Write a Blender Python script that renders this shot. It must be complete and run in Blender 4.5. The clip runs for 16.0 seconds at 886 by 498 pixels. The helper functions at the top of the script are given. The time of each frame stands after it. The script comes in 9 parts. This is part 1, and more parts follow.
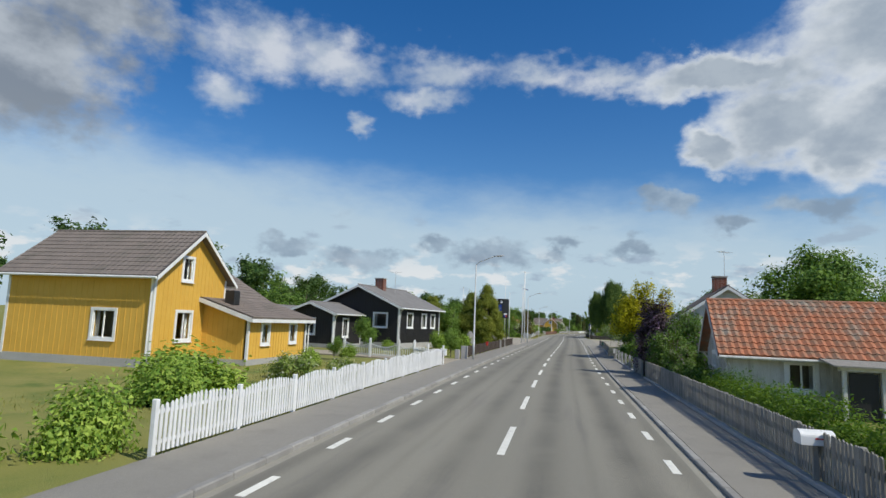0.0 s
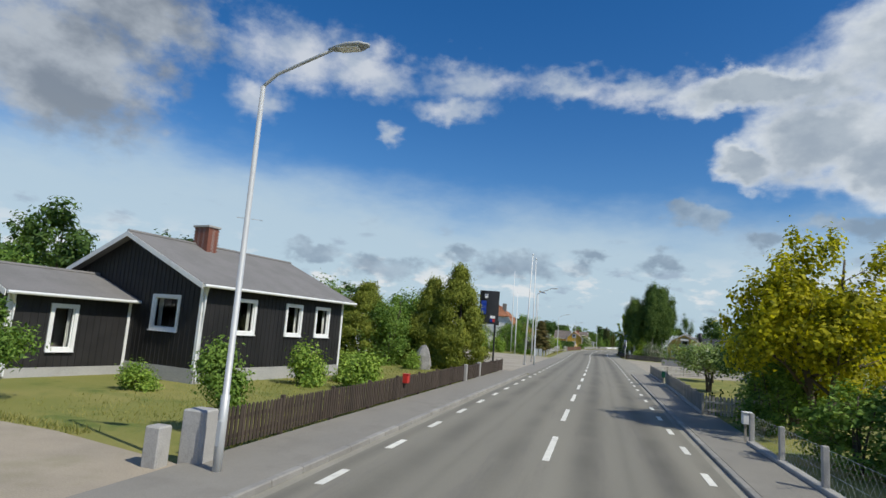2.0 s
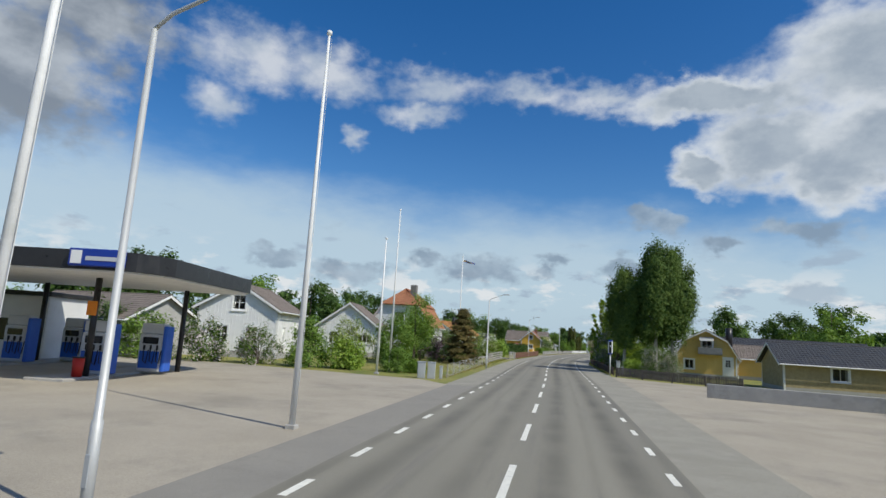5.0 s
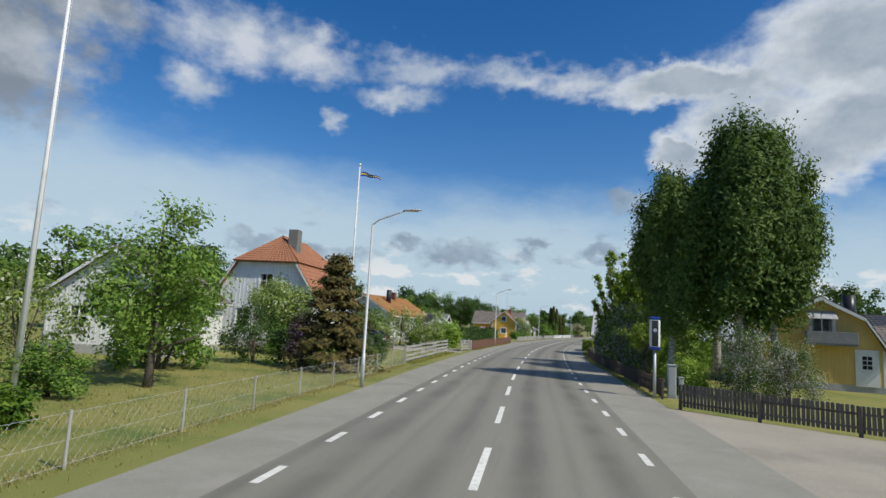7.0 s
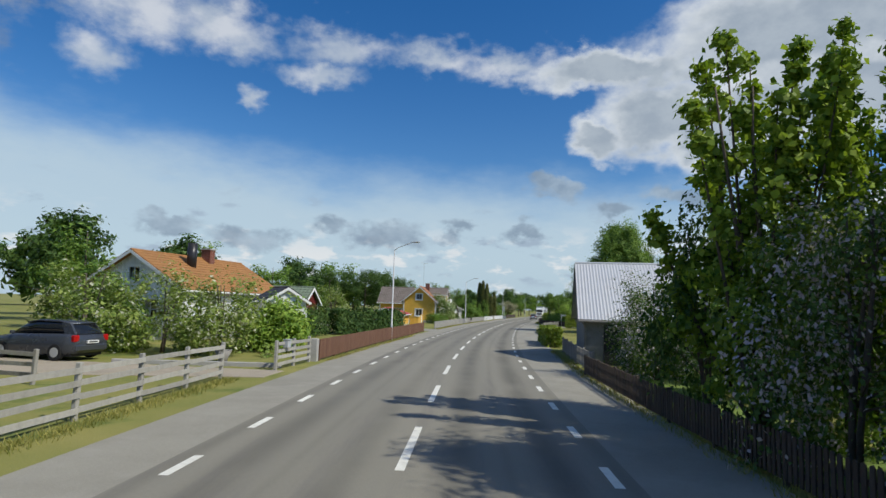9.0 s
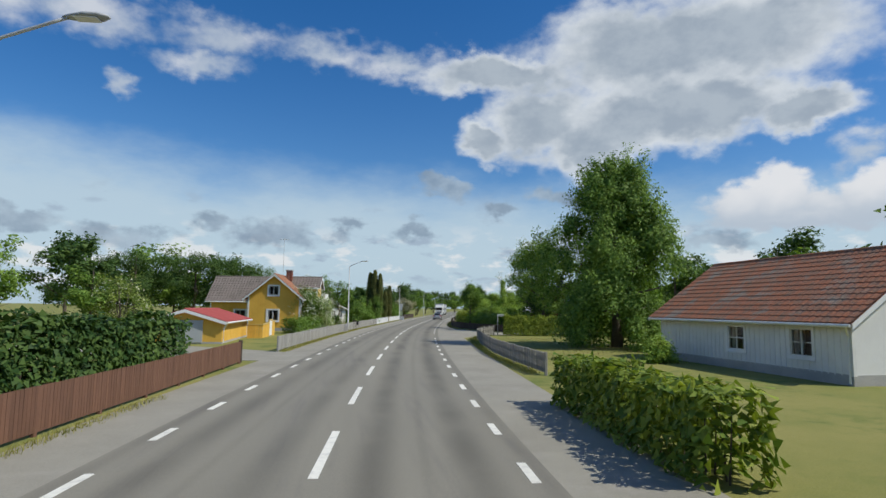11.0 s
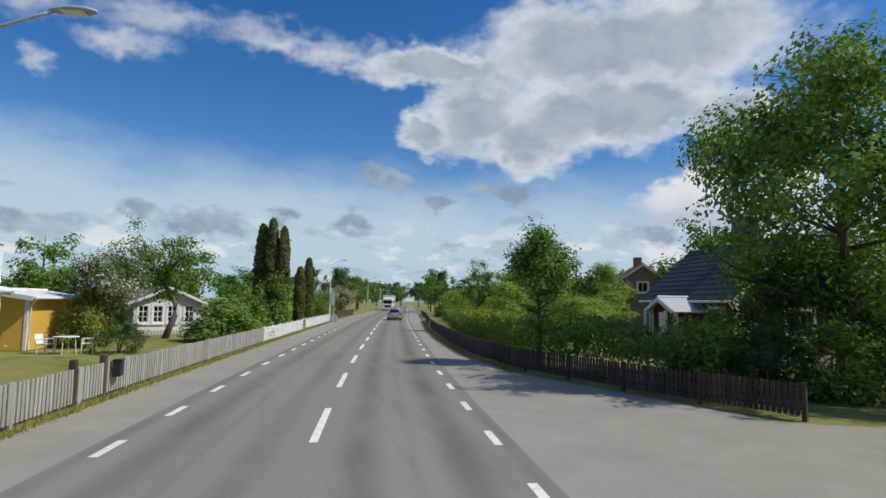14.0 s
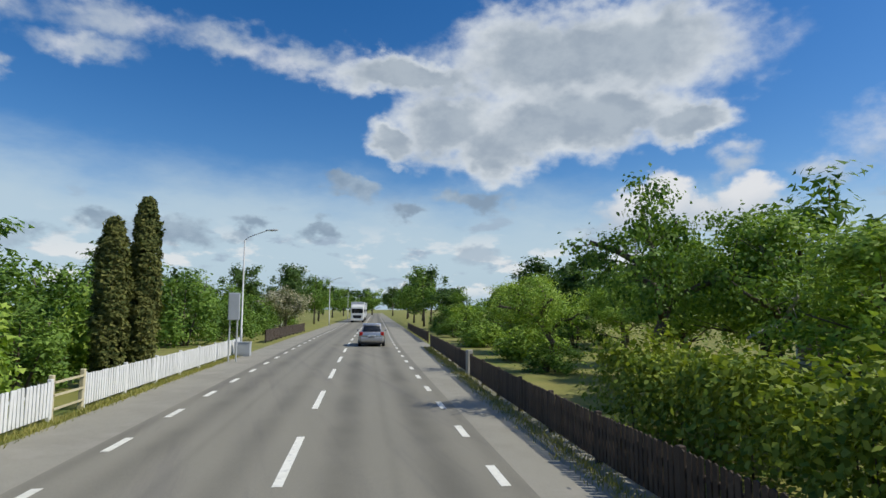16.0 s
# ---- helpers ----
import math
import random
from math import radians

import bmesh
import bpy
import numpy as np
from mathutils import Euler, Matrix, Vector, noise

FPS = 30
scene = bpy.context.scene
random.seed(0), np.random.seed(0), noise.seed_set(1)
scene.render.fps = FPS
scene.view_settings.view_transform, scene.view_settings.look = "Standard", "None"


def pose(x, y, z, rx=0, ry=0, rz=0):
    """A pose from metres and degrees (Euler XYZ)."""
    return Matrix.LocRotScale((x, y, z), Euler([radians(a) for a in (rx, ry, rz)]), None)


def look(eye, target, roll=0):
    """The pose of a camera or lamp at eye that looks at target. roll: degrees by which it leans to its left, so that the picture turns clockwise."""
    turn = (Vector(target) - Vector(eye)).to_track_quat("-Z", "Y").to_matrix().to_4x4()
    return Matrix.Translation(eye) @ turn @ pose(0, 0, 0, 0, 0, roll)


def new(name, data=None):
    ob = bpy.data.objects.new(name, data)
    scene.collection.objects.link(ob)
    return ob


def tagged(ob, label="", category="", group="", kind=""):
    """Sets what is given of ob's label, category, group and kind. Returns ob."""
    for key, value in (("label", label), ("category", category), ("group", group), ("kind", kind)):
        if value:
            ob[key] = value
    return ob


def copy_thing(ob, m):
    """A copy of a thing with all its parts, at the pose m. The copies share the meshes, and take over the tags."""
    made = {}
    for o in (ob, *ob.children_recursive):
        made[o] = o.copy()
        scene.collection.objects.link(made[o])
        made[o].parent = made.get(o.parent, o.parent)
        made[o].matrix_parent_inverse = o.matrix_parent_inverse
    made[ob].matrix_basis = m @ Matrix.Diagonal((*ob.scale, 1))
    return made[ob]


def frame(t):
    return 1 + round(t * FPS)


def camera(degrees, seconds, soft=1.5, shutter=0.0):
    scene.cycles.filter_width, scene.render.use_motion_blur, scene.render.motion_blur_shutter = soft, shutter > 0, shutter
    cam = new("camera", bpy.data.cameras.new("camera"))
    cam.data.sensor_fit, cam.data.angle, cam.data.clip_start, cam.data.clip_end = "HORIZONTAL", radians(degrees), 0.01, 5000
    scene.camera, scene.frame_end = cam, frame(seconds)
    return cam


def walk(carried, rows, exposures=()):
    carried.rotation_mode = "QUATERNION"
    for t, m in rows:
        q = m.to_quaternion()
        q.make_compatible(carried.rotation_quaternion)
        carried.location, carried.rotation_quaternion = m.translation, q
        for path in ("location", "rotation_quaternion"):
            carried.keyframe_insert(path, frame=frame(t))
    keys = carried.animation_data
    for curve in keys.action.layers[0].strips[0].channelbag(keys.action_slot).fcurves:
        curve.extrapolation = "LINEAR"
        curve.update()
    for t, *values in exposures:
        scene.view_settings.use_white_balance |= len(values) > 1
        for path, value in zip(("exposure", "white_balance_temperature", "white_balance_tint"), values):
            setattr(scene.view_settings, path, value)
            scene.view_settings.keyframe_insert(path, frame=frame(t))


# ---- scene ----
cam = camera(75.16, 16.0)
PATH = [
    (0.0, pose(1.112, 0.000, 2.545, 97.213, -2.255, 11.664)),
    (0.5, pose(1.086, 7.773, 2.506, 97.654, -3.521, 13.531)),
    (1.0, pose(1.048, 15.547, 2.523, 97.108, -4.431, 14.256)),
    (1.5, pose(0.929, 23.195, 2.562, 97.244, -3.415, 14.672)),
    (2.0, pose(0.828, 31.097, 2.571, 98.075, -4.106, 13.977)),
    (2.5, pose(0.820, 39.038, 2.550, 98.178, -2.954, 12.250)),
    (3.0, pose(0.870, 47.108, 2.540, 98.400, -3.944, 11.568)),
    (3.5, pose(1.015, 55.132, 2.528, 98.690, -3.635, 11.366)),
    (4.0, pose(1.245, 63.373, 2.558, 99.156, -3.348, 11.088)),
    (6.5, pose(2.021, 103.848, 2.579, 97.431, -3.680, 9.261)),
    (7.0, pose(2.113, 112.048, 2.572, 97.280, -3.033, 8.632)),
    (7.5, pose(2.117, 120.041, 2.511, 97.457, -2.757, 8.147)),
    (8.0, pose(2.089, 128.251, 2.526, 97.441, -2.949, 5.258)),
    (8.5, pose(2.165, 136.402, 2.471, 96.442, -2.036, 3.610)),
    (9.0, pose(2.318, 144.647, 2.493, 95.771, -1.823, 1.355)),
    (9.5, pose(2.473, 152.662, 2.459, 96.490, -1.449, -1.471)),
    (12.0, pose(4.936, 193.446, 2.496, 95.486, -1.071, -12.682)),
    (12.5, pose(5.833, 201.616, 2.472, 95.527, -1.332, -13.323)),
    (13.0, pose(6.757, 210.014, 2.488, 95.345, -1.325, -13.880)),
    (13.5, pose(7.747, 218.344, 2.508, 95.104, -1.537, -14.434)),
    (14.0, pose(8.841, 226.598, 2.480, 95.207, -0.828, -15.574)),
    (14.5, pose(10.066, 234.758, 2.462, 95.453, -1.201, -17.200)),
    (15.0, pose(11.507, 243.152, 2.467, 95.468, -0.454, -18.610)),
    (15.5, pose(13.071, 251.557, 2.427, 96.106, -0.815, -18.862)),
    (16.0, pose(14.693, 260.157, 2.493, 95.998, -0.208, -18.595)),
]
walk(cam, PATH)

# ---- light ----
SUN_FROM = Vector((0.80, -0.36, 0.0)).normalized()   # towards the sun, on the ground
SUN_UP = radians(47)
sun = new("sun", bpy.data.lights.new("sun", "SUN"))
sun.data.energy, sun.data.angle, sun.data.color = 4.2, radians(0.53), (1.0, 0.965, 0.86)
sun.matrix_world = look((0, 0, 60), Vector((0, 0, 60)) - (SUN_FROM * math.cos(SUN_UP) + Vector((0, 0, math.sin(SUN_UP)))))
scene.view_settings.exposure = -0.15


def link(nt, a, b):
    nt.links.new(a, b)


def node(nt, kind, **values):
    n = nt.nodes.new(kind)
    for key, value in values.items():
        if key in n.inputs:
            n.inputs[key].default_value = value
    return n


def math_node(nt, op, a, b=None, c=None, clamp=False):
    n = nt.nodes.new("ShaderNodeMath")
    n.operation, n.use_clamp = op, clamp
    for i, v in enumerate((a, b, c)):
        if v is None:
            continue
        if isinstance(v, (int, float)):
            n.inputs[i].default_value = v
        else:
            link(nt, v, n.inputs[i])
    return n.outputs[0]


def smooth(nt, value, lo, hi, a=0.0, b=1.0):
    n = nt.nodes.new("ShaderNodeMapRange")
    n.interpolation_type = "SMOOTHSTEP"
    link(nt, value, n.inputs[0])
    for i, v in ((1, lo), (2, hi), (3, a), (4, b)):
        n.inputs[i].default_value = v
    return n.outputs[0]


def mix(nt, fac, a, b, blend="MIX"):
    n = nt.nodes.new("ShaderNodeMix")
    n.data_type, n.blend_type = "RGBA", blend
    for i, v in ((0, fac), (6, a), (7, b)):
        if isinstance(v, (int, float)):
            n.inputs[i].default_value = v
        elif isinstance(v, tuple):
            n.inputs[i].default_value = (*v, 1)
        else:
            link(nt, v, n.inputs[i])
    return n.outputs[2]


def sky_way(azimuth, height):
    a, h = radians(azimuth), radians(height)
    return (math.sin(a) * math.cos(h), math.cos(a) * math.cos(h), math.sin(h))


def build_world():
    """Blue summer sky with a milky veil near the horizon, a big grey-bellied cumulus and rags of small cloud."""
    w = bpy.data.worlds.new("sky")
    scene.world = w
    w.use_nodes = True
    nt = w.node_tree
    nt.nodes.clear()
    out, bg = nt.nodes.new("ShaderNodeOutputWorld"), nt.nodes.new("ShaderNodeBackground")
    sky = nt.nodes.new("ShaderNodeTexSky")
    sky.sky_type, sky.sun_disc = "NISHITA", False
    sky.sun_elevation, sky.sun_rotation = SUN_UP, math.atan2(SUN_FROM.x, SUN_FROM.y)
    sky.air_density, sky.dust_density, sky.ozone_density = 1.0, 0.4, 2.2
    co = nt.nodes.new("ShaderNodeTexCoord").outputs["Generated"]
    sep = nt.nodes.new("ShaderNodeSeparateXYZ")
    link(nt, co, sep.inputs[0])
    z = sep.outputs[2]
    up = math_node(nt, "MAXIMUM", z, 0.02)
    # flat cloud sheet: way / height
    flat = nt.nodes.new("ShaderNodeVectorMath")
    flat.operation = "SCALE"
    link(nt, co, flat.inputs[0])
    link(nt, math_node(nt, "DIVIDE", 1.0, math_node(nt, "ADD", up, 0.12)), flat.inputs["Scale"])

    def clouds(scale, detail, rough, offset, squash=1.0, source=None):
        m = nt.nodes.new("ShaderNodeMapping")
        m.inputs["Location"].default_value, m.inputs["Scale"].default_value = offset, (1, 1, squash)
        link(nt, source or co, m.inputs[0])
        n = node(nt, "ShaderNodeTexNoise", Scale=scale, Detail=detail, Roughness=rough)
        link(nt, m.outputs[0], n.inputs["Vector"])
        return n.outputs["Fac"]

    def warped(source, scale, gain, detail, offset):
        m = nt.nodes.new("ShaderNodeMapping")
        m.inputs["Location"].default_value, m.inputs["Scale"].default_value = offset, (1, 1, 1.5)
        link(nt, co, m.inputs[0])
        n = node(nt, "ShaderNodeTexNoise", Scale=scale, Detail=detail, Roughness=0.62)
        link(nt, m.outputs[0], n.inputs["Vector"])
        half = nt.nodes.new("ShaderNodeVectorMath")
        half.operation = "SUBTRACT"
        link(nt, n.outputs["Color"], half.inputs[0])
        half.inputs[1].default_value = (0.5, 0.5, 0.5)
        add = nt.nodes.new("ShaderNodeVectorMath")
        add.operation = "MULTIPLY_ADD"
        link(nt, half.outputs[0], add.inputs[0])
        add.inputs[1].default_value = (gain, gain, gain)
        link(nt, source, add.inputs[2])
        return add.outputs[0]

    bent = warped(warped(co, 9.0, 0.11, 3.0, (3.1, 0.4, 1.7)), 34.0, 0.034, 5.0, (5.0, 2.0, 0.3))
    fine = clouds(30, 7, 0.6, (3.1, 0.4, 1.7), 1.5)
    soft_noise = clouds(9, 5, 0.55, (2.1, 1.4, 0.7), 1.5)
    wisp = clouds(5.0, 6, 0.6, (0.3, 2.2, 4.0), 2.5)
    # milky veil near the horizon, with a ragged upper edge
    edge = math_node(nt, "ADD", z, math_node(nt, "MULTIPLY", math_node(nt, "SUBTRACT", wisp, 0.5), 0.14))
    tilt = math_node(nt, "MULTIPLY_ADD", sep.outputs[0], 0.055, edge)
    veil = smooth(nt, tilt, 0.27, 0.13)
    veil = math_node(nt, "MULTIPLY", veil, 0.90)
    blue = nt.nodes.new("ShaderNodeHueSaturation")
    blue.inputs["Hue"].default_value = 0.507
    blue.inputs["Saturation"].default_value, blue.inputs["Value"].default_value = 1.40, 1.27
    link(nt, sky.outputs[0], blue.inputs["Color"])
    colour = mix(nt, veil, blue.outputs[0], (5.5, 6.95, 8.0))
    low = smooth(nt, z, 0.10, 0.0)
    colour = mix(nt, math_node(nt, "MULTIPLY", low, 0.4), colour, (4.0, 5.6, 7.2))

    def blob(azimuth, height, wide, tall):
        """How deep a way lies in an oval of sky (1 in its middle, 0 at its rim)."""
        mid = Vector(sky_way(azimuth, height))
        side = Vector((mid.y, -mid.x, 0)).normalized()
        top = side.cross(mid)
        parts = []
        for axis, size in ((side, wide), (top, tall)):
            d = nt.nodes.new("ShaderNodeVectorMath")
            d.operation = "DOT_PRODUCT"
            link(nt, bent, d.inputs[0])
            d.inputs[1].default_value = axis
            parts.append(math_node(nt, "POWER", math_node(nt, "DIVIDE", math_node(nt, "SUBTRACT", d.outputs["Value"], axis.dot(mid)), math.sin(radians(size))), 2.0))
        front = nt.nodes.new("ShaderNodeVectorMath")
        front.operation = "DOT_PRODUCT"
        link(nt, co, front.inputs[0])
        front.inputs[1].default_value = mid
        deep = math_node(nt, "SUBTRACT", 1.0, math_node(nt, "SQRT", math_node(nt, "ADD", parts[0], parts[1])))
        far_side = smooth(nt, front.outputs["Value"], 0.2, 0.5, -3.0, 0.0)
        return math_node(nt, "MAXIMUM", math_node(nt, "ADD", deep, far_side), -1.5)

    def body(blobs, noise_gain, lo, hi, blend=0.35):
        deep = None
        for b in blobs:
            v = blob(*b)
            deep = v if deep is None else math_node(nt, "SMOOTH_MAX", deep, v, blend)
        ragged = math_node(nt, "MULTIPLY_ADD", math_node(nt, "SUBTRACT", fine, 0.5), noise_gain, deep)
        return smooth(nt, ragged, lo, hi), deep

    # small grey-blue rags low down
    rag_noise = clouds(11, 6, 0.55, (7.3, 1.1, 0.2), 2.6)
    belt = math_node(nt, "MULTIPLY", smooth(nt, z, 0.03, 0.06), smooth(nt, z, 0.22, 0.11))
    rags = math_node(nt, "MULTIPLY", smooth(nt, rag_noise, 0.56, 0.68), belt)
    colour = mix(nt, math_node(nt, "MULTIPLY", rags, 0.8), colour, (3.7, 4.7, 6.0))
    bright = math_node(nt, "MULTIPLY", smooth(nt, clouds(13, 6, 0.55, (1.3, 6.1, 2.2), 2.6), 0.51, 0.62), math_node(nt, "MULTIPLY", smooth(nt, z, 0.01, 0.04), smooth(nt, z, 0.16, 0.07)))
    colour = mix(nt, math_node(nt, "MULTIPLY", bright, 0.9), colour, (8.5, 8.8, 9.0))
    marks, _ = body([(9.5, 11.4, 2.8, 1.4), (-7.6, 6.8, 4.4, 1.9), (-20, 5.8, 4.5, 1.5), (-13.3, 7.5, 2.6, 1.1), (-0.2, 8.6, 2.4, 1.0), (6.7, 7.3, 2.4, 1.1),
                     (21.5, 10.6, 4.4, 1.5), (21.7, 4.9, 3.0, 1.4), (-1.5, 7.5, 1.8, 0.9), (15.5, 9.5, 1.6, 0.8), (-27, 7, 3.5, 1.1), (34, 6, 4, 1.4)], 1.3, -0.12, 0.6, 0.1)
    colour = mix(nt, math_node(nt, "MULTIPLY", marks, 0.85), colour, mix(nt, smooth(nt, soft_noise, 0.4, 0.62), (2.6, 3.5, 4.6), (4.4, 5.5, 6.6)))
    # white puffs
    puffs, _ = body([(-34, 20.6, 2.6, 2.2), (-31, 25, 7, 3.2), (-24, 24.6, 6, 2.4), (-14.6, 21.9, 3.8, 1.4), (-12, 24.5, 6, 2.0), (-2, 24.2, 5, 1.6), (5, 23.4, 6, 1.7), (-21, 18.8, 1.3, 1.2),
                     (45.9, 13.4, 1.8, 1.6), (53, 12, 3, 1.5), (62, 14, 9, 4), (75, 20, 12, 6)], 1.0, -0.2, 0.95, 0.2)
    colour = mix(nt, math_node(nt, "MULTIPLY", puffs, 0.78), colour, mix(nt, smooth(nt, soft_noise, 0.42, 0.6), (5.8, 6.5, 7.3), (8.2, 8.5, 8.8)))
    heap, heap_deep = body([(36.6, 9.4, 3.0, 2.6), (40.0, 9.9, 3.2, 2.5), (44.0, 9.2, 3.0, 1.9), (47.0, 9.8, 2.6, 2.2), (42, 8.2, 9.0, 1.6)], 0.7, -0.12, 0.42, 0.2)
    colour = mix(nt, math_node(nt, "MULTIPLY", heap, 0.95), colour, mix(nt, smooth(nt, math_node(nt, "MULTIPLY_ADD", heap_deep, 0.02, z), 0.205, 0.14), (8.7, 8.8, 9.0), (5.2, 6.0, 7.0)))
    # the big cloud and one like it to the left: bright rim, soft grey belly
    big, deep = body([(13.6, 16.6, 3.0, 2.2), (19.5, 18.0, 6.0, 4.2), (24, 16.0, 5.0, 3.6), (29, 18.5, 8, 4.2), (36, 18.6, 7, 3.6), (42, 16.6, 4, 2.0), (33, 24, 16, 5), (15, 22.5, 8, 2.0)], 0.36, -0.16, 0.40, 0.3)
    belly = smooth(nt, math_node(nt, "MULTIPLY_ADD", math_node(nt, "SUBTRACT", soft_noise, 0.5), 0.9, deep), 0.10, 0.62)
    colour = mix(nt, math_node(nt, "MULTIPLY", big, 0.95), colour, mix(nt, belly, (8.0, 8.5, 8.9), mix(nt, smooth(nt, clouds(16, 5, 0.6, (4.4, 0.7, 3.1), 1.5), 0.36, 0.64), (3.9, 4.6, 5.4), (4.8, 5.5, 6.2))))
    grey, _ = body([(-50, 19, 9, 6), (-62, 24, 12, 6), (-46, 25, 8, 4)], 0.8, -0.15, 0.6, 0.3)
    colour = mix(nt, math_node(nt, "MULTIPLY", grey, 0.93), colour, mix(nt, smooth(nt, soft_noise, 0.35, 0.65), (2.6, 3.0, 3.5), (5.2, 5.7, 6.2)))
    # loose fields of cloud over the rest of the sky
    rest = math_node(nt, "MULTIPLY", smooth(nt, clouds(1.7, 7, 0.6, (1.0, 5.0, 2.0), 1.0, flat.outputs[0]), 0.52, 0.66), smooth(nt, z, 0.5, 0.62))
    colour = mix(nt, math_node(nt, "MULTIPLY", rest, 0.7), colour, (7.4, 7.7, 8.0))
    link(nt, colour, bg.inputs[0])
    bg.inputs[1].default_value = 0.098
    link(nt, bg.outputs[0], out.inputs[0])


build_world()


# ---- materials ----
def surface(name, colour, rough=0.8, second=None, scale=3.0, grain=60.0, bump=0.25, bump_scale=None, metal=0.0, amount=0.6, piece=0.0, spec=0.35,
            stain=None, stain_scale=0.6, stain_amount=0.5, stretch=(1, 1, 1)):
    """A weathered surface: a base colour that wanders towards a second one, fine grain, stains and relief."""
    m = bpy.data.materials.new(name)
    m.use_nodes = True
    nt = m.node_tree
    b = nt.nodes["Principled BSDF"]
    geo = nt.nodes.new("ShaderNodeNewGeometry").outputs["Position"]
    mp = nt.nodes.new("ShaderNodeMapping")
    mp.inputs["Scale"].default_value = stretch
    link(nt, geo, mp.inputs[0])
    co = mp.outputs[0]
    second = second or tuple(c * 0.7 for c in colour)
    big = node(nt, "ShaderNodeTexNoise", Scale=scale, Detail=5.0, Roughness=0.6)
    link(nt, co, big.inputs["Vector"])
    fine = node(nt, "ShaderNodeTexNoise", Scale=grain, Detail=4.0, Roughness=0.65)
    link(nt, co, fine.inputs["Vector"])
    c = mix(nt, math_node(nt, "MULTIPLY", smooth(nt, big.outputs["Fac"], 0.35, 0.7), amount), colour, second)
    speck = 0.05 if rough < 0.62 else 0.12 if rough < 0.88 else 0.2
    tone = smooth(nt, fine.outputs["Fac"], 0.2, 0.8, 1 - speck, 1 + speck)
    grey = nt.nodes.new("ShaderNodeCombineColor")
    for i in range(3):
        link(nt, tone, grey.inputs[i])
    c = mix(nt, 1.0, c, grey.outputs[0], "MULTIPLY")
    if stain:
        s = node(nt, "ShaderNodeTexNoise", Scale=stain_scale, Detail=7.0, Roughness=0.68)
        link(nt, co, s.inputs["Vector"])
        c = mix(nt, math_node(nt, "MULTIPLY", smooth(nt, s.outputs["Fac"], 0.5, 0.68), stain_amount), c, stain)
    if piece:
        info = nt.nodes.new("ShaderNodeObjectInfo").outputs["Random"]
        v = smooth(nt, info, 0.0, 1.0, 1 - piece, 1 + piece)
        g2 = nt.nodes.new("ShaderNodeCombineColor")
        for i in range(3):
            link(nt, v, g2.inputs[i])
        c = mix(nt, 1.0, c, g2.outputs[0], "MULTIPLY")
    link(nt, c, b.inputs["Base Color"])
    link(nt, smooth(nt, big.outputs["Fac"], 0.3, 0.7, max(rough - 0.08, 0.02), min(rough + 0.08, 1.0)), b.inputs["Roughness"])
    b.inputs["Metallic"].default_value = metal
    b.inputs["Specular IOR Level"].default_value = spec
    if bump:
        bn = node(nt, "ShaderNodeBump", Strength=bump, Distance=0.02)
        if bump_scale:
            f2 = node(nt, "ShaderNodeTexNoise", Scale=bump_scale, Detail=4.0)
            link(nt, co, f2.inputs["Vector"])
            link(nt, f2.outputs["Fac"], bn.inputs["Height"])
        else:
            link(nt, fine.outputs["Fac"], bn.inputs["Height"])
        link(nt, bn.outputs[0], b.inputs["Normal"])
    return m


def leaf_surface(name, dark, light, rough=0.55, glow=0.27, bloom=None, bloom_share=0.0):
    """Leaves: each its own green between dark and light, lit from behind as well; a share of them may be blossom."""
    m = bpy.data.materials.new(name)
    m.use_nodes = True
    nt = m.node_tree
    b = nt.nodes["Principled BSDF"]
    rnd = nt.nodes.new("ShaderNodeNewGeometry").outputs["Random Per Island"]
    obj = nt.nodes.new("ShaderNodeObjectInfo").outputs["Random"]
    geo = nt.nodes.new("ShaderNodeNewGeometry").outputs["Position"]
    big = node(nt, "ShaderNodeTexNoise", Scale=0.9, Detail=3.0)
    link(nt, geo, big.inputs["Vector"])
    f = math_node(nt, "MULTIPLY_ADD", math_node(nt, "SUBTRACT", big.outputs["Fac"], 0.5), 1.1, rnd)
    f = math_node(nt, "MULTIPLY_ADD", math_node(nt, "SUBTRACT", obj, 0.5), 0.25, f, clamp=True)
    c = mix(nt, f, dark, light)
    if bloom:
        pick = math_node(nt, "FRACT", math_node(nt, "MULTIPLY", rnd, 37.31))
        patch = smooth(nt, big.outputs["Fac"], 0.4, 0.6, 0.35, 1.0)
        chosen = math_node(nt, "LESS_THAN", pick, math_node(nt, "MULTIPLY", patch, bloom_share))
        c = mix(nt, chosen, c, bloom)
    link(nt, c, b.inputs["Base Color"])
    b.inputs["Roughness"].default_value = rough
    b.inputs["Specular IOR Level"].default_value = 0.16
    t = nt.nodes.new("ShaderNodeBsdfTranslucent")
    link(nt, mix(nt, 1.0, c, (1.25, 1.3, 0.55), "MULTIPLY"), t.inputs["Color"])
    ms = nt.nodes.new("ShaderNodeMixShader")
    ms.inputs[0].default_value = glow
    link(nt, b.outputs[0], ms.inputs[1])
    link(nt, t.outputs[0], ms.inputs[2])
    link(nt, ms.outputs[0], nt.nodes["Material Output"].inputs["Surface"])
    return m


def glass_surface(name, tint=(0.86, 0.9, 0.9)):
    m = bpy.data.materials.new(name)
    m.use_nodes = True
    b = m.node_tree.nodes["Principled BSDF"]
    b.inputs["Base Color"].default_value = (*tint, 1)
    b.inputs["Roughness"].default_value = 0.02
    b.inputs["Transmission Weight"].default_value = 1.0
    b.inputs["IOR"].default_value = 1.25
    return m


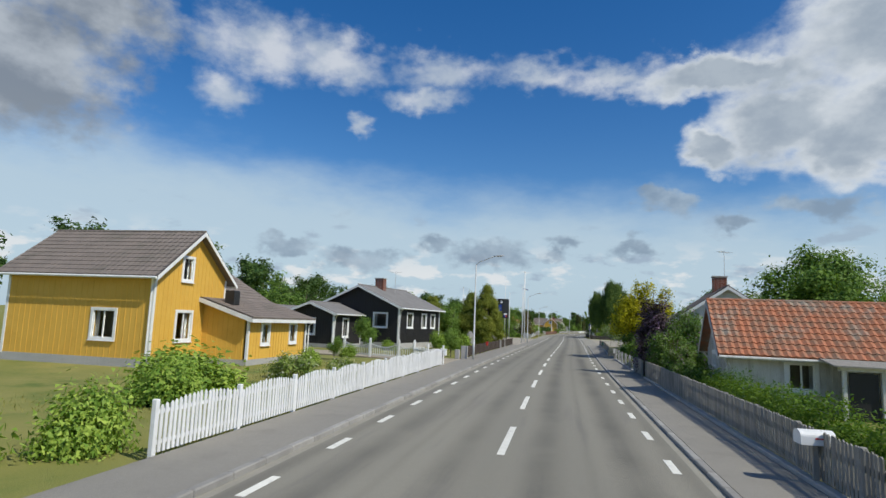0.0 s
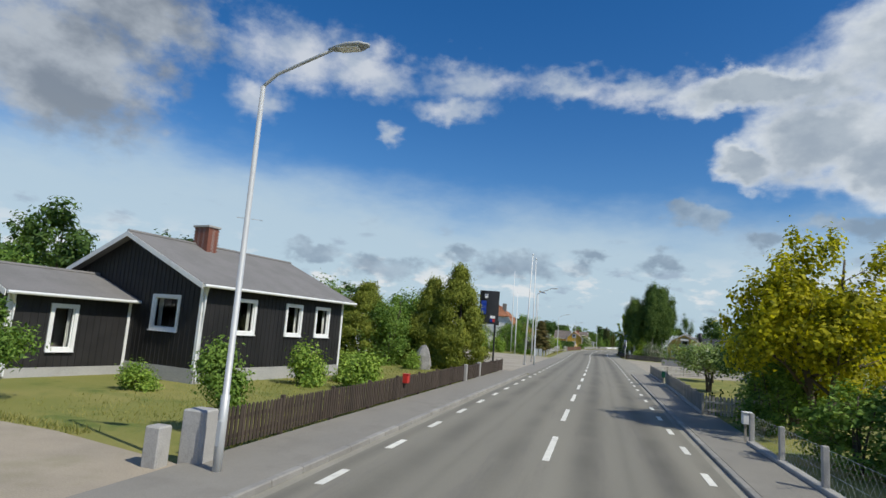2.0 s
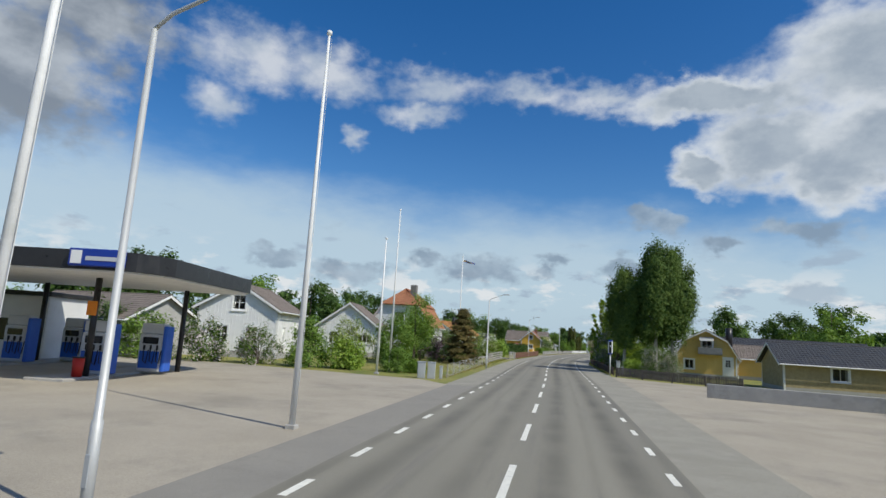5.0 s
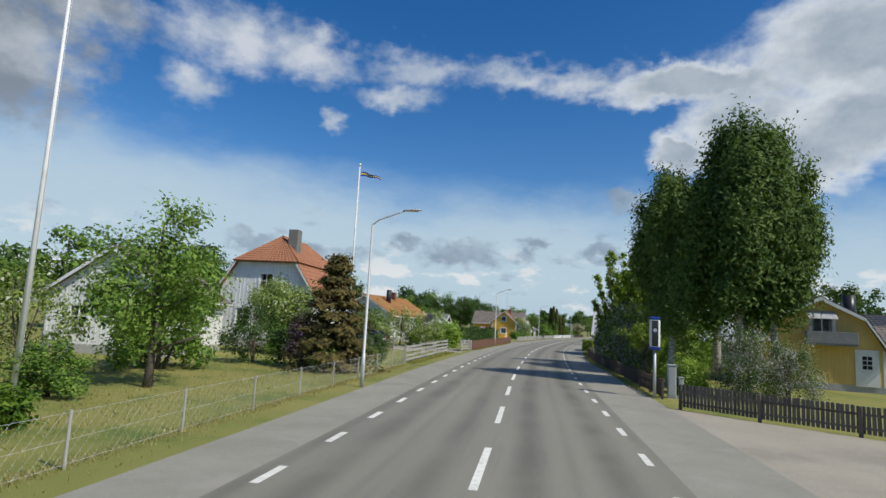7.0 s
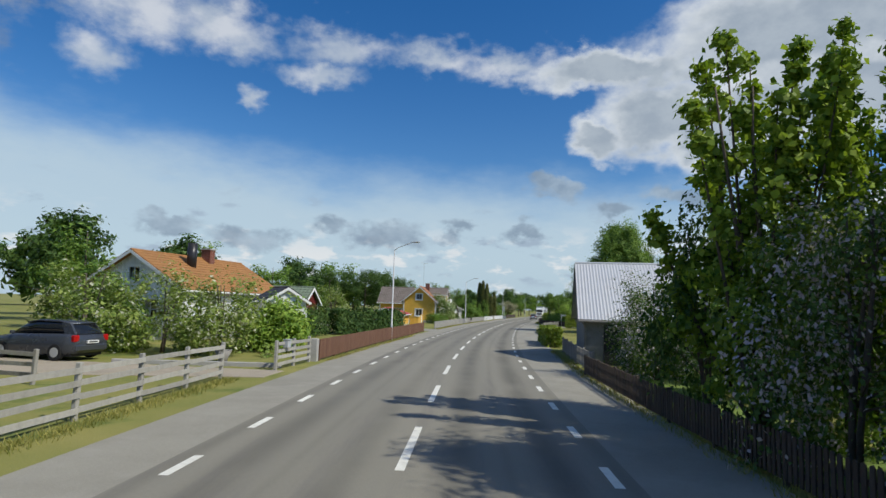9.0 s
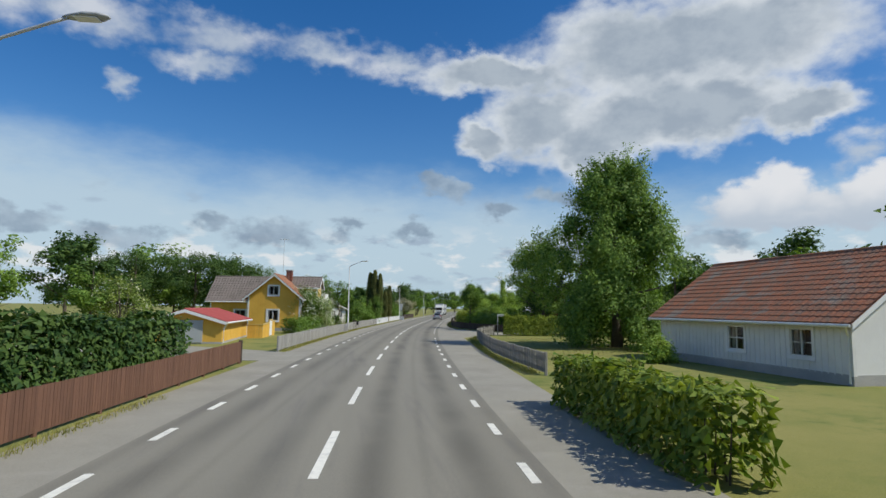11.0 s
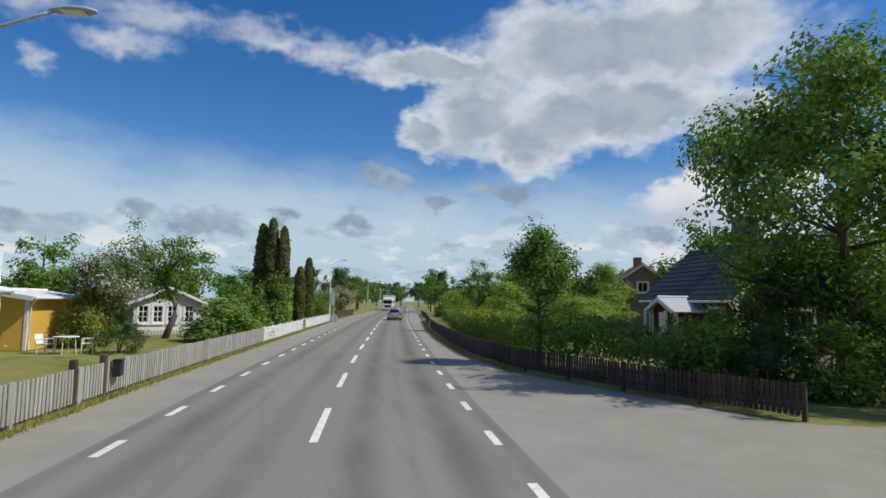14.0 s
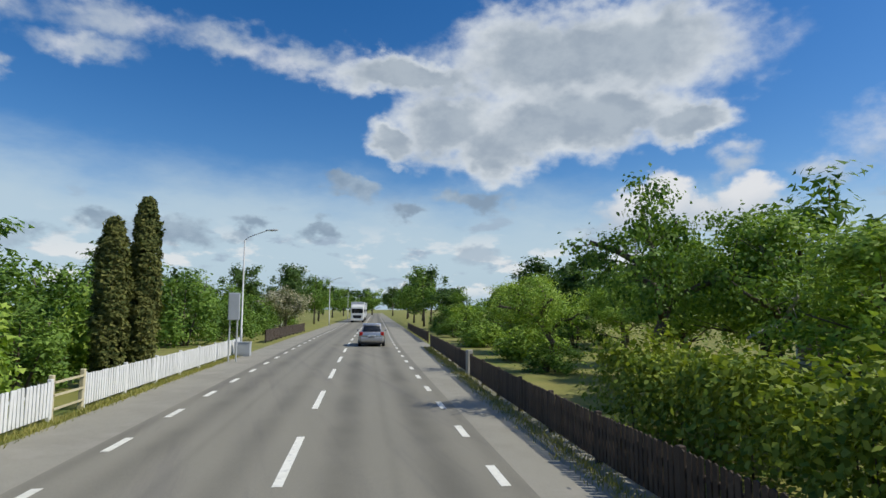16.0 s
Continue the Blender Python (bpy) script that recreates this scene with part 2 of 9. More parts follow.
ASPHALT = surface("asphalt", (0.224, 0.209, 0.166), 0.85, (0.262, 0.245, 0.196), 0.35, 90, 0.35, amount=0.8, stain=(0.15, 0.138, 0.126), stain_scale=0.9, stain_amount=0.35, stretch=(1.6, 0.10, 1))


def wheel_wear(m):
    """Darker polished tracks and an oil line along each lane; the mesh's map gives the way across the road."""
    nt = m.node_tree
    b = nt.nodes["Principled BSDF"]
    old = b.inputs["Base Color"].links[0].from_socket
    sep = nt.nodes.new("ShaderNodeSeparateXYZ")
    link(nt, nt.nodes.new("ShaderNodeUVMap").outputs[0], sep.inputs[0])
    rough = node(nt, "ShaderNodeTexNoise", Scale=0.35, Detail=5.0)
    link(nt, nt.nodes.new("ShaderNodeNewGeometry").outputs["Position"], rough.inputs["Vector"])
    across = math_node(nt, "MULTIPLY_ADD", math_node(nt, "SUBTRACT", rough.outputs["Fac"], 0.5), 0.10, sep.outputs[0])
    total = None
    for at, half, gain in ((-2.45, 0.55, 0.24), (-0.8, 0.50, 0.20), (0.85, 0.55, 0.28), (2.45, 0.55, 0.30), (1.68, 0.16, 0.08), (-1.7, 0.16, 0.08), (-3.45, 0.32, 0.20), (3.4, 0.3, 0.14)):
        d = math_node(nt, "ABSOLUTE", math_node(nt, "SUBTRACT", across, at))
        v = smooth(nt, d, half, 0.0, 0.0, gain)
        total = v if total is None else math_node(nt, "ADD", total, v)
    tone = math_node(nt, "SUBTRACT", 1.04, math_node(nt, "MULTIPLY", total, smooth(nt, rough.outputs["Fac"], 0.25, 0.7, 0.6, 1.4)))
    grey = nt.nodes.new("ShaderNodeCombineColor")
    for k in range(3):
        link(nt, tone, grey.inputs[k])
    link(nt, mix(nt, 1.0, old, grey.outputs[0], "MULTIPLY"), b.inputs["Base Color"])


wheel_wear(ASPHALT)
ASPHALT_OLD = surface("worn_pale_asphalt", (0.315, 0.296, 0.240), 0.9, (0.255, 0.24, 0.197), 0.5, 80, 0.4, stain=(0.37, 0.34, 0.29), stain_scale=0.7, stain_amount=0.5)
ASPHALT_WALK = surface("pavement_asphalt", (0.255, 0.238, 0.203), 0.9, (0.295, 0.275, 0.235), 0.6, 70, 0.4, stain=(0.205, 0.19, 0.165), stain_scale=1.1, stain_amount=0.45)
GRAVEL = surface("packed_gravel", (0.40, 0.355, 0.28), 0.95, (0.325, 0.288, 0.225), 0.35, 45, 0.6, stain=(0.23, 0.213, 0.175), stain_scale=0.25, stain_amount=0.5)
SAND = surface("sandy_gravel_drive", (0.40, 0.34, 0.255), 0.95, (0.31, 0.27, 0.21), 0.6, 40, 0.6, stain=(0.20, 0.20, 0.10), stain_scale=0.5, stain_amount=0.3)
KERB = surface("kerb_stone", (0.33, 0.315, 0.285), 0.85, (0.24, 0.23, 0.21), 2.0, 60, 0.4, piece=0.12)
PAINT_LINE = surface("road_paint", (0.82, 0.80, 0.70), 0.6, (0.68, 0.66, 0.57), 4.0, 70, 0.2, amount=0.5, stain=(0.30, 0.29, 0.28), stain_scale=5, stain_amount=0.4, piece=0.06)
LAWN = surface("dry_lawn", (0.205, 0.213, 0.050), 0.95, (0.335, 0.29, 0.095), 0.28, 34, 0.9, stain=(0.080, 0.140, 0.022), stain_scale=0.42, stain_amount=0.75, bump_scale=45)
WHITE = surface("white_paint", (0.80, 0.80, 0.78), 0.55, (0.70, 0.70, 0.68), 1.6, 40, 0.12, stain=(0.52, 0.53, 0.48), stain_scale=2.2, stain_amount=0.3, piece=0.05)
WHITE_WALL = surface("white_boarding", (0.78, 0.78, 0.76), 0.6, (0.70, 0.70, 0.69), 0.8, 30, 0.15, stain=(0.6, 0.6, 0.56), stain_scale=0.6, stain_amount=0.3)
YELLOW = surface("ochre_yellow_boarding", (0.72, 0.43, 0.075), 0.7, (0.66, 0.38, 0.06), 0.9, 30, 0.2, stain=(0.52, 0.27, 0.04), stain_scale=0.7, stain_amount=0.25, piece=0.07)
YELLOW_PALE = surface("straw_yellow_boarding", (0.70, 0.50, 0.17), 0.7, (0.62, 0.44, 0.14), 0.9, 30, 0.2, piece=0.06)
BLACK_BOARD = surface("black_tarred_boarding", (0.020, 0.019, 0.019), 0.6, (0.032, 0.030, 0.030), 1.2, 40, 0.25, piece=0.15)
RED_BOARD = surface("falu_red_boarding", (0.155, 0.022, 0.016), 0.8, (0.115, 0.018, 0.014), 1.0, 40, 0.25, piece=0.1)
OLD_WOOD = surface("peeling_grey_white_boarding", (0.62, 0.61, 0.57), 0.85, (0.46, 0.44, 0.39), 1.6, 30, 0.4, stain=(0.27, 0.24, 0.20), stain_scale=1.3, stain_amount=0.55, stretch=(3, 3, 0.5))
GREY_WOOD = surface("weathered_grey_wood", (0.285, 0.27, 0.24), 0.9, (0.20, 0.19, 0.17), 2.5, 50, 0.4, piece=0.16, stain=(0.15, 0.155, 0.11), stain_scale=2.0, stain_amount=0.35, stretch=(3, 3, 0.6))
PALE_WOOD = surface("silvery_fence_wood", (0.40, 0.385, 0.345), 0.9, (0.31, 0.30, 0.27), 2.5, 50, 0.35, piece=0.12, stain=(0.22, 0.22, 0.17), stain_scale=2.0, stain_amount=0.35, stretch=(3, 3, 0.6))
DARK_WOOD = surface("dark_stained_fence_wood", (0.062, 0.045, 0.033), 0.85, (0.10, 0.078, 0.06), 2.5, 50, 0.35, piece=0.2, stretch=(3, 3, 0.6))
GREY_BROWN = surface("grey_brown_fence_wood", (0.125, 0.105, 0.085), 0.9, (0.19, 0.17, 0.14), 2.5, 50, 0.35, piece=0.2, stretch=(3, 3, 0.6))
BROWN_WOOD = surface("red_brown_fence_boards", (0.17, 0.085, 0.052), 0.85, (0.13, 0.07, 0.048), 2.0, 50, 0.3, piece=0.12, stretch=(3, 3, 0.6))
CONCRETE = surface("concrete", (0.42, 0.405, 0.375), 0.9, (0.33, 0.32, 0.30), 1.5, 50, 0.3, stain=(0.23, 0.225, 0.20), stain_scale=1.4, stain_amount=0.4)
PLINTH = surface("rendered_plinth", (0.42, 0.41, 0.39), 0.9, (0.34, 0.335, 0.32), 1.2, 40, 0.3)
ROOF_GREY = surface("grey_brown_concrete_tiles", (0.21, 0.175, 0.15), 0.85, (0.155, 0.132, 0.115), 1.3, 30, 0.4, stain=(0.10, 0.10, 0.075), stain_scale=0.9, stain_amount=0.35)
ROOF_FELT = surface("grey_roofing_felt", (0.21, 0.20, 0.19), 0.9, (0.165, 0.16, 0.15), 0.8, 40, 0.35)
ROOF_OLD = surface("old_red_pantiles", (0.40, 0.15, 0.075), 0.88, (0.24, 0.15, 0.10), 2.4, 22, 0.5, amount=1.0, stain=(0.27, 0.235, 0.185), stain_scale=0.75, stain_amount=1.0)
ROOF_ORANGE = surface("orange_clay_tiles", (0.37, 0.16, 0.082), 0.75, (0.31, 0.14, 0.075), 1.5, 25, 0.3, stain=(0.30, 0.13, 0.07), stain_scale=0.8, stain_amount=0.35)
ROOF_RUST = surface("tawny_clay_tiles", (0.36, 0.175, 0.06), 0.8, (0.29, 0.145, 0.055), 1.5, 25, 0.3, stain=(0.23, 0.12, 0.055), stain_scale=0.8, stain_amount=0.4)
ROOF_RED = surface("red_sheet_roof", (0.38, 0.08, 0.065), 0.55, (0.33, 0.075, 0.06), 1.0, 25, 0.15)
ROOF_DARK = surface("dark_slate_grey_tiles", (0.050, 0.052, 0.058), 0.6, (0.068, 0.070, 0.074), 1.3, 30, 0.3)
ROOF_ZINC = surface("galvanised_corrugated_sheet", (0.62, 0.62, 0.61), 0.45, (0.52, 0.52, 0.51), 0.9, 30, 0.1, metal=0.25)
BRICK = surface("chimney_brick", (0.26, 0.10, 0.065), 0.9, (0.19, 0.075, 0.055), 5.0, 40, 0.4, piece=0.1)
BLACK_METAL = surface("black_sheet_metal", (0.035, 0.035, 0.037), 0.35, (0.05, 0.05, 0.052), 2.0, 40, 0.08, metal=0.3)
STEEL = surface("galvanised_steel", (0.55, 0.56, 0.55), 0.5, (0.48, 0.49, 0.48), 3.0, 60, 0.06, metal=0.3)
GREY_BOX = surface("grey_painted_steel", (0.42, 0.44, 0.45), 0.5, (0.36, 0.38, 0.39), 2.0, 40, 0.06)
BLUE = surface("deep_blue_enamel", (0.014, 0.045, 0.30), 0.35, (0.012, 0.038, 0.25), 2.0, 40, 0.03)
PUMP_BLUE = surface("bright_blue_panel", (0.035, 0.13, 0.55), 0.4, (0.03, 0.11, 0.48), 2.0, 40, 0.03)
PUMP_GREY = surface("pale_grey_panel", (0.56, 0.58, 0.60), 0.45, (0.50, 0.52, 0.54), 2.0, 40, 0.04)
RED_PAINT = surface("red_enamel", (0.50, 0.03, 0.02), 0.45, (0.42, 0.03, 0.02), 3.0, 40, 0.05)
ORANGE = surface("orange_enamel", (0.80, 0.25, 0.02), 0.45, (0.72, 0.22, 0.02), 3.0, 40, 0.05)
GREEN_BOX = surface("dark_green_plastic", (0.012, 0.09, 0.055), 0.45, (0.010, 0.075, 0.045), 3.0, 40, 0.05)
FLAG_YELLOW = surface("yellow_cloth", (0.75, 0.52, 0.04), 0.8, None, 3, 60, 0.1)
DARK = surface("dark_plastic", (0.018, 0.018, 0.019), 0.5, (0.026, 0.026, 0.026), 2, 50, 0.05)
RUBBER = surface("tyre_rubber", (0.020, 0.020, 0.020), 0.85, (0.03, 0.03, 0.03), 6, 60, 0.2)
SILVER = surface("silver_car_paint", (0.46, 0.46, 0.47), 0.28, (0.42, 0.42, 0.43), 1.0, 200, 0.0, metal=0.6)
CAR_GREY = surface("slate_car_paint", (0.085, 0.095, 0.11), 0.25, (0.075, 0.083, 0.10), 1.0, 200, 0.0, metal=0.5)
TRUCK_GREY = surface("pale_lorry_paint", (0.50, 0.52, 0.54), 0.4, (0.44, 0.46, 0.48), 1.0, 80, 0.03)
LAMP_RED = surface("red_lamp_lens", (0.42, 0.012, 0.010), 0.2, None, 4, 80, 0.0)
STONE = surface("granite_boulder", (0.30, 0.285, 0.265), 0.9, (0.20, 0.19, 0.18), 2.2, 30, 0.6, stain=(0.16, 0.17, 0.10), stain_scale=2.0, stain_amount=0.5)
CURTAIN = surface("white_curtain", (0.50, 0.49, 0.47), 0.9, None, 3, 60, 0.1)
ROOM = surface("dim_room_wall", (0.20, 0.18, 0.16), 0.9, None, 1, 30, 0.1)
BARK = surface("grey_brown_bark", (0.13, 0.105, 0.08), 0.95, (0.085, 0.07, 0.055), 3.0, 25, 0.8, stretch=(3, 3, 0.7))
BARK_BIRCH = surface("birch_bark", (0.52, 0.50, 0.46), 0.85, (0.12, 0.105, 0.09), 4.0, 25, 0.5, amount=0.9, stretch=(1, 1, 3))
GLASS = glass_surface("window_glass")
CAR_GLASS = surface("tinted_car_glass", (0.016, 0.018, 0.020), 0.06, None, 1, 40, 0.0, spec=0.6)
LEAF = {
    "mid": leaf_surface("leaves_mid_green", (0.073, 0.150, 0.027), (0.235, 0.350, 0.067)),
    "fresh": leaf_surface("leaves_fresh_green", (0.129, 0.237, 0.032), (0.401, 0.514, 0.097)),
    "maple": leaf_surface("leaves_maple", (0.090, 0.170, 0.022), (0.330, 0.430, 0.060), glow=0.34),
    "dark": leaf_surface("leaves_dark_green", (0.033, 0.079, 0.022), (0.117, 0.187, 0.046)),
    "ash": leaf_surface("leaves_ash", (0.075, 0.150, 0.030), (0.270, 0.390, 0.080)),
    "birch": leaf_surface("leaves_birch", (0.048, 0.098, 0.022), (0.150, 0.220, 0.048), 0.65, 0.22),
    "thuja": leaf_surface("scale_leaves_thuja", (0.085, 0.120, 0.018), (0.330, 0.350, 0.055), 0.7, 0.2),
    "cypress": leaf_surface("scale_leaves_cypress", (0.055, 0.080, 0.024), (0.190, 0.190, 0.055), 0.75, 0.15),
    "spruce": leaf_surface("needles_bronze_green", (0.052, 0.056, 0.021), (0.201, 0.154, 0.052), 0.75, 0.15),
    "gold": leaf_surface("leaves_golden", (0.15, 0.17, 0.012), (0.68, 0.60, 0.032), 0.55, 0.45),
    "lilac": leaf_surface("leaves_lilac_in_bloom", (0.059, 0.116, 0.028), (0.173, 0.252, 0.063), bloom=(0.58, 0.51, 0.56), bloom_share=0.42),
    "lilac_leafy": leaf_surface("leaves_lilac_few_flowers", (0.055, 0.120, 0.026), (0.190, 0.285, 0.065), bloom=(0.30, 0.22, 0.30), bloom_share=0.10),
    "purple": leaf_surface("leaves_purple_bush", (0.038, 0.030, 0.032), (0.125, 0.088, 0.100), bloom=(0.22, 0.14, 0.22), bloom_share=0.3),
    "white": leaf_surface("leaves_white_blossom", (0.120, 0.190, 0.040), (0.340, 0.410, 0.105), bloom=(0.62, 0.62, 0.48), bloom_share=0.17),
    "snow": leaf_surface("leaves_white_clusters", (0.09, 0.16, 0.03), (0.24, 0.33, 0.07), bloom=(0.80, 0.80, 0.72), bloom_share=0.33),
    "cream": leaf_surface("leaves_cream_blossom", (0.100, 0.120, 0.050), (0.200, 0.210, 0.100), bloom=(0.62, 0.57, 0.44), bloom_share=0.55),
    "apple": leaf_surface("leaves_apple_grey_green", (0.130, 0.200, 0.055), (0.370, 0.460, 0.160), bloom=(0.62, 0.62, 0.48), bloom_share=0.12),
    "hedge": leaf_surface("leaves_hedge", (0.092, 0.160, 0.024), (0.330, 0.385, 0.058)),
    "grass": leaf_surface("grass_blades", (0.17, 0.19, 0.045), (0.42, 0.38, 0.13), 0.7, 0.3),
    "straw": leaf_surface("dry_grass_blades", (0.26, 0.23, 0.09), (0.46, 0.40, 0.18), 0.8, 0.3),
    "lawn": leaf_surface("fresh_lawn_blades", (0.13, 0.22, 0.03), (0.30, 0.40, 0.07), 0.7, 0.35),
    "lush": leaf_surface("lush_herbs", (0.066, 0.133, 0.017), (0.178, 0.272, 0.036), 0.6, 0.35),
}


# ---- building blocks ----
class Solid:
    """Gathers faces for one mesh."""

    def __init__(self):
        self.v, self.f = [], []

    def add(self, verts, faces, m=None):
        n = len(self.v)
        self.v += [tuple(m @ Vector(p)) if m else tuple(p) for p in verts]
        self.f += [tuple(i + n for i in f) for f in faces]
        return self

    def box(self, x0, y0, z0, x1, y1, z1, m=None, bevel=0.0):
        if bevel <= 0:
            v = [(x, y, z) for z in (z0, z1) for y in (y0, y1) for x in (x0, x1)]
            return self.add(v, [(0, 2, 3, 1), (4, 5, 7, 6), (0, 1, 5, 4), (2, 6, 7, 3), (0, 4, 6, 2), (1, 3, 7, 5)], m)
        b, v, index = bevel, [], {}
        for i, x in ((0, x0), (1, x1)):
            for j, y in ((0, y0), (1, y1)):
                for k, z in ((0, z0), (1, z1)):
                    xi, yi, zi = x + (b if i == 0 else -b), y + (b if j == 0 else -b), z + (b if k == 0 else -b)
                    for a, p in ((0, (x, yi, zi)), (1, (xi, y, zi)), (2, (xi, yi, z))):
                        index[i, j, k, a] = len(v)
                        v.append(p)
        f = []
        for s in (0, 1):
            f.append([index[s, j, k, 0] for j, k in ((0, 0), (0, 1), (1, 1), (1, 0))])
            f.append([index[i, s, k, 1] for i, k in ((0, 0), (1, 0), (1, 1), (0, 1))])
            f.append([index[i, j, s, 2] for i, j in ((0, 0), (0, 1), (1, 1), (1, 0))])
            for u in (0, 1):
                f.append([index[s, u, 0, 0], index[s, u, 1, 0], index[s, u, 1, 1], index[s, u, 0, 1]])
                f.append([index[s, 0, u, 0], index[s, 1, u, 0], index[s, 1, u, 2], index[s, 0, u, 2]])
                f.append([index[0, s, u, 1], index[1, s, u, 1], index[1, s, u, 2], index[0, s, u, 2]])
                for w in (0, 1):
                    f.append([index[s, u, w, a] for a in (0, 1, 2)])
        return self.add(v, f, m)

    def prism(self, outline, z0, z1, m=None):
        """An upright prism over an outline in x, y."""
        n = len(outline)
        v = [(x, y, z0) for x, y in outline] + [(x, y, z1) for x, y in outline]
        return self.add(v, [tuple(range(n - 1, -1, -1)), tuple(range(n, 2 * n))] + [(i, (i + 1) % n, n + (i + 1) % n, n + i) for i in range(n)], m)

    def side(self, outline, y0, y1, m=None):
        """A prism along y over an outline in x, z."""
        n = len(outline)
        v = [(x, y0, z) for x, z in outline] + [(x, y1, z) for x, z in outline]
        return self.add(v, [tuple(range(n)), tuple(range(2 * n - 1, n - 1, -1))] + [((i + 1) % n, i, n + i, n + (i + 1) % n) for i in range(n)], m)

    def tube(self, points, radii, sides=8, cap=True, m=None):
        points = [Vector(p) for p in points]
        v, f = [], []
        for i, p in enumerate(points):
            way = (points[min(i + 1, len(points) - 1)] - points[max(i - 1, 0)]).normalized()
            a = way.orthogonal().normalized() if abs(way.z) > 0.99 else way.cross(Vector((0, 0, 1))).normalized()
            b = way.cross(a)
            r = radii[i] if isinstance(radii, (list, tuple)) else radii
            v += [p + (a * math.cos(t) + b * math.sin(t)) * r for t in (2 * math.pi * k / sides for k in range(sides))]
        for i in range(len(points) - 1):
            f += [(i * sides + k, i * sides + (k + 1) % sides, (i + 1) * sides + (k + 1) % sides, (i + 1) * sides + k) for k in range(sides)]
        if cap:
            f += [tuple(range(sides - 1, -1, -1)), tuple(range((len(points) - 1) * sides, len(points) * sides))]
        return self.add(v, f, m)

    def welded(self):
        """Joins corners that meet."""
        seen, to, v = {}, [], []
        for p in self.v:
            k = tuple(round(c, 4) for c in p)
            if k not in seen:
                seen[k] = len(v)
                v.append(p)
            to.append(seen[k])
        self.v, self.f = v, [f for f in (tuple(dict.fromkeys(to[i] for i in f)) for f in self.f) if len(f) > 2]
        return self

    def mesh(self, name, smooth_faces=False):
        me = bpy.data.meshes.new(name)
        me.from_pydata(self.v, [], self.f)
        if smooth_faces:
            me.polygons.foreach_set("use_smooth", [True] * len(me.polygons))
        me.update()
        return me


def thing(name, x, y, label, category, turn=0.0, z=0.0, group="", kind=""):
    ob = new(name)
    ob.matrix_basis = pose(x, y, z, 0, 0, turn)
    ob.empty_display_size = 0.3
    return tagged(ob, label, category, group, kind)


def part(name, solid, material, parent=None, label="", m=None, soft=False):
    me = solid if isinstance(solid, bpy.types.Mesh) else solid.mesh(name, soft)
    if not me.materials:
        me.materials.append(material)
    ob = new(name, me)
    if parent:
        ob.parent = parent
    if m is not None:
        ob.matrix_basis = m
    return tagged(ob, label)


def lone(name, solid, material, label, category, kind="", group="", m=None, soft=False):
    return tagged(part(name, solid, material, None, label, m, soft), "", category, group, kind)


# ---- the road's line ----
KNOT_Y = (-60, -20, 40, 80, 120, 150, 180, 210, 240, 270, 300, 340, 620)
KNOT_X = (0.1, 0.07, 0.0, 0.72, 1.28, 1.43, 2.68, 5.68, 9.92, 15.38, 21.24, 29.77, 89.5)
SLOPES = np.gradient(np.array(KNOT_X), np.array(KNOT_Y))


def road_x(y):
    """The centre line's x at y."""
    y = min(max(y, KNOT_Y[0]), KNOT_Y[-1])
    i = max(k for k in range(len(KNOT_Y) - 1) if y >= KNOT_Y[k])
    h = KNOT_Y[i + 1] - KNOT_Y[i]
    u = (y - KNOT_Y[i]) / h
    return ((2 * u**3 - 3 * u**2 + 1) * KNOT_X[i] + (u**3 - 2 * u**2 + u) * h * SLOPES[i] + (-2 * u**3 + 3 * u**2) * KNOT_X[i + 1] + (u**3 - u**2) * h * SLOPES[i + 1])


def road_turn(y):
    return math.degrees(math.atan2(-(road_x(y + 0.5) - road_x(y - 0.5)), 1.0))


def beside(y, off):
    """The point off metres to the right of the centre line at y."""
    a = radians(road_turn(y))
    return road_x(y) + off * math.cos(a), y + off * math.sin(a)


def ribbon(y0, y1, off0, off1, z0, z1, step=2.0):
    """A strip of slab along the road between two offsets (numbers, or functions of y)."""
    s = Solid()
    n = max(2, round((y1 - y0) / step) + 1)
    rows = []
    for i in range(n):
        y = y0 + (y1 - y0) * i / (n - 1)
        a, b = (o(y) if callable(o) else o for o in (off0, off1))
        rows.append((beside(y, a), beside(y, b)))
    for (a, b), (c, d) in zip(rows[:-1], rows[1:]):
        s.add([(*a, z1), (*b, z1), (*d, z1), (*c, z1), (*a, z0), (*b, z0), (*d, z0), (*c, z0)], [(0, 1, 2, 3), (0, 4, 5, 1), (3, 2, 6, 7), (1, 5, 6, 2), (0, 3, 7, 4)])
    return s


# ---- ground, road, pavements ----
def build_ground():
    s = Solid()
    xs = [-2500, -900, -300, -120, -60, -30, -12, 0, 12, 30, 60, 120, 300, 900, 2500]
    ys = [-800, -200, -40, 0, 40, 80, 120, 160, 200, 240, 280, 320, 380, 500, 900, 3000]
    for y in ys:
        for x in xs:
            s.v.append((x, y, -0.03))
    k = len(xs)
    s.f = [(j * k + i, j * k + i + 1, (j + 1) * k + i + 1, (j + 1) * k + i) for j in range(len(ys) - 1) for i in range(k - 1)]
    lone("ground", s, LAWN, "dry summer lawn and rough grass, part green", "ground", "structure")


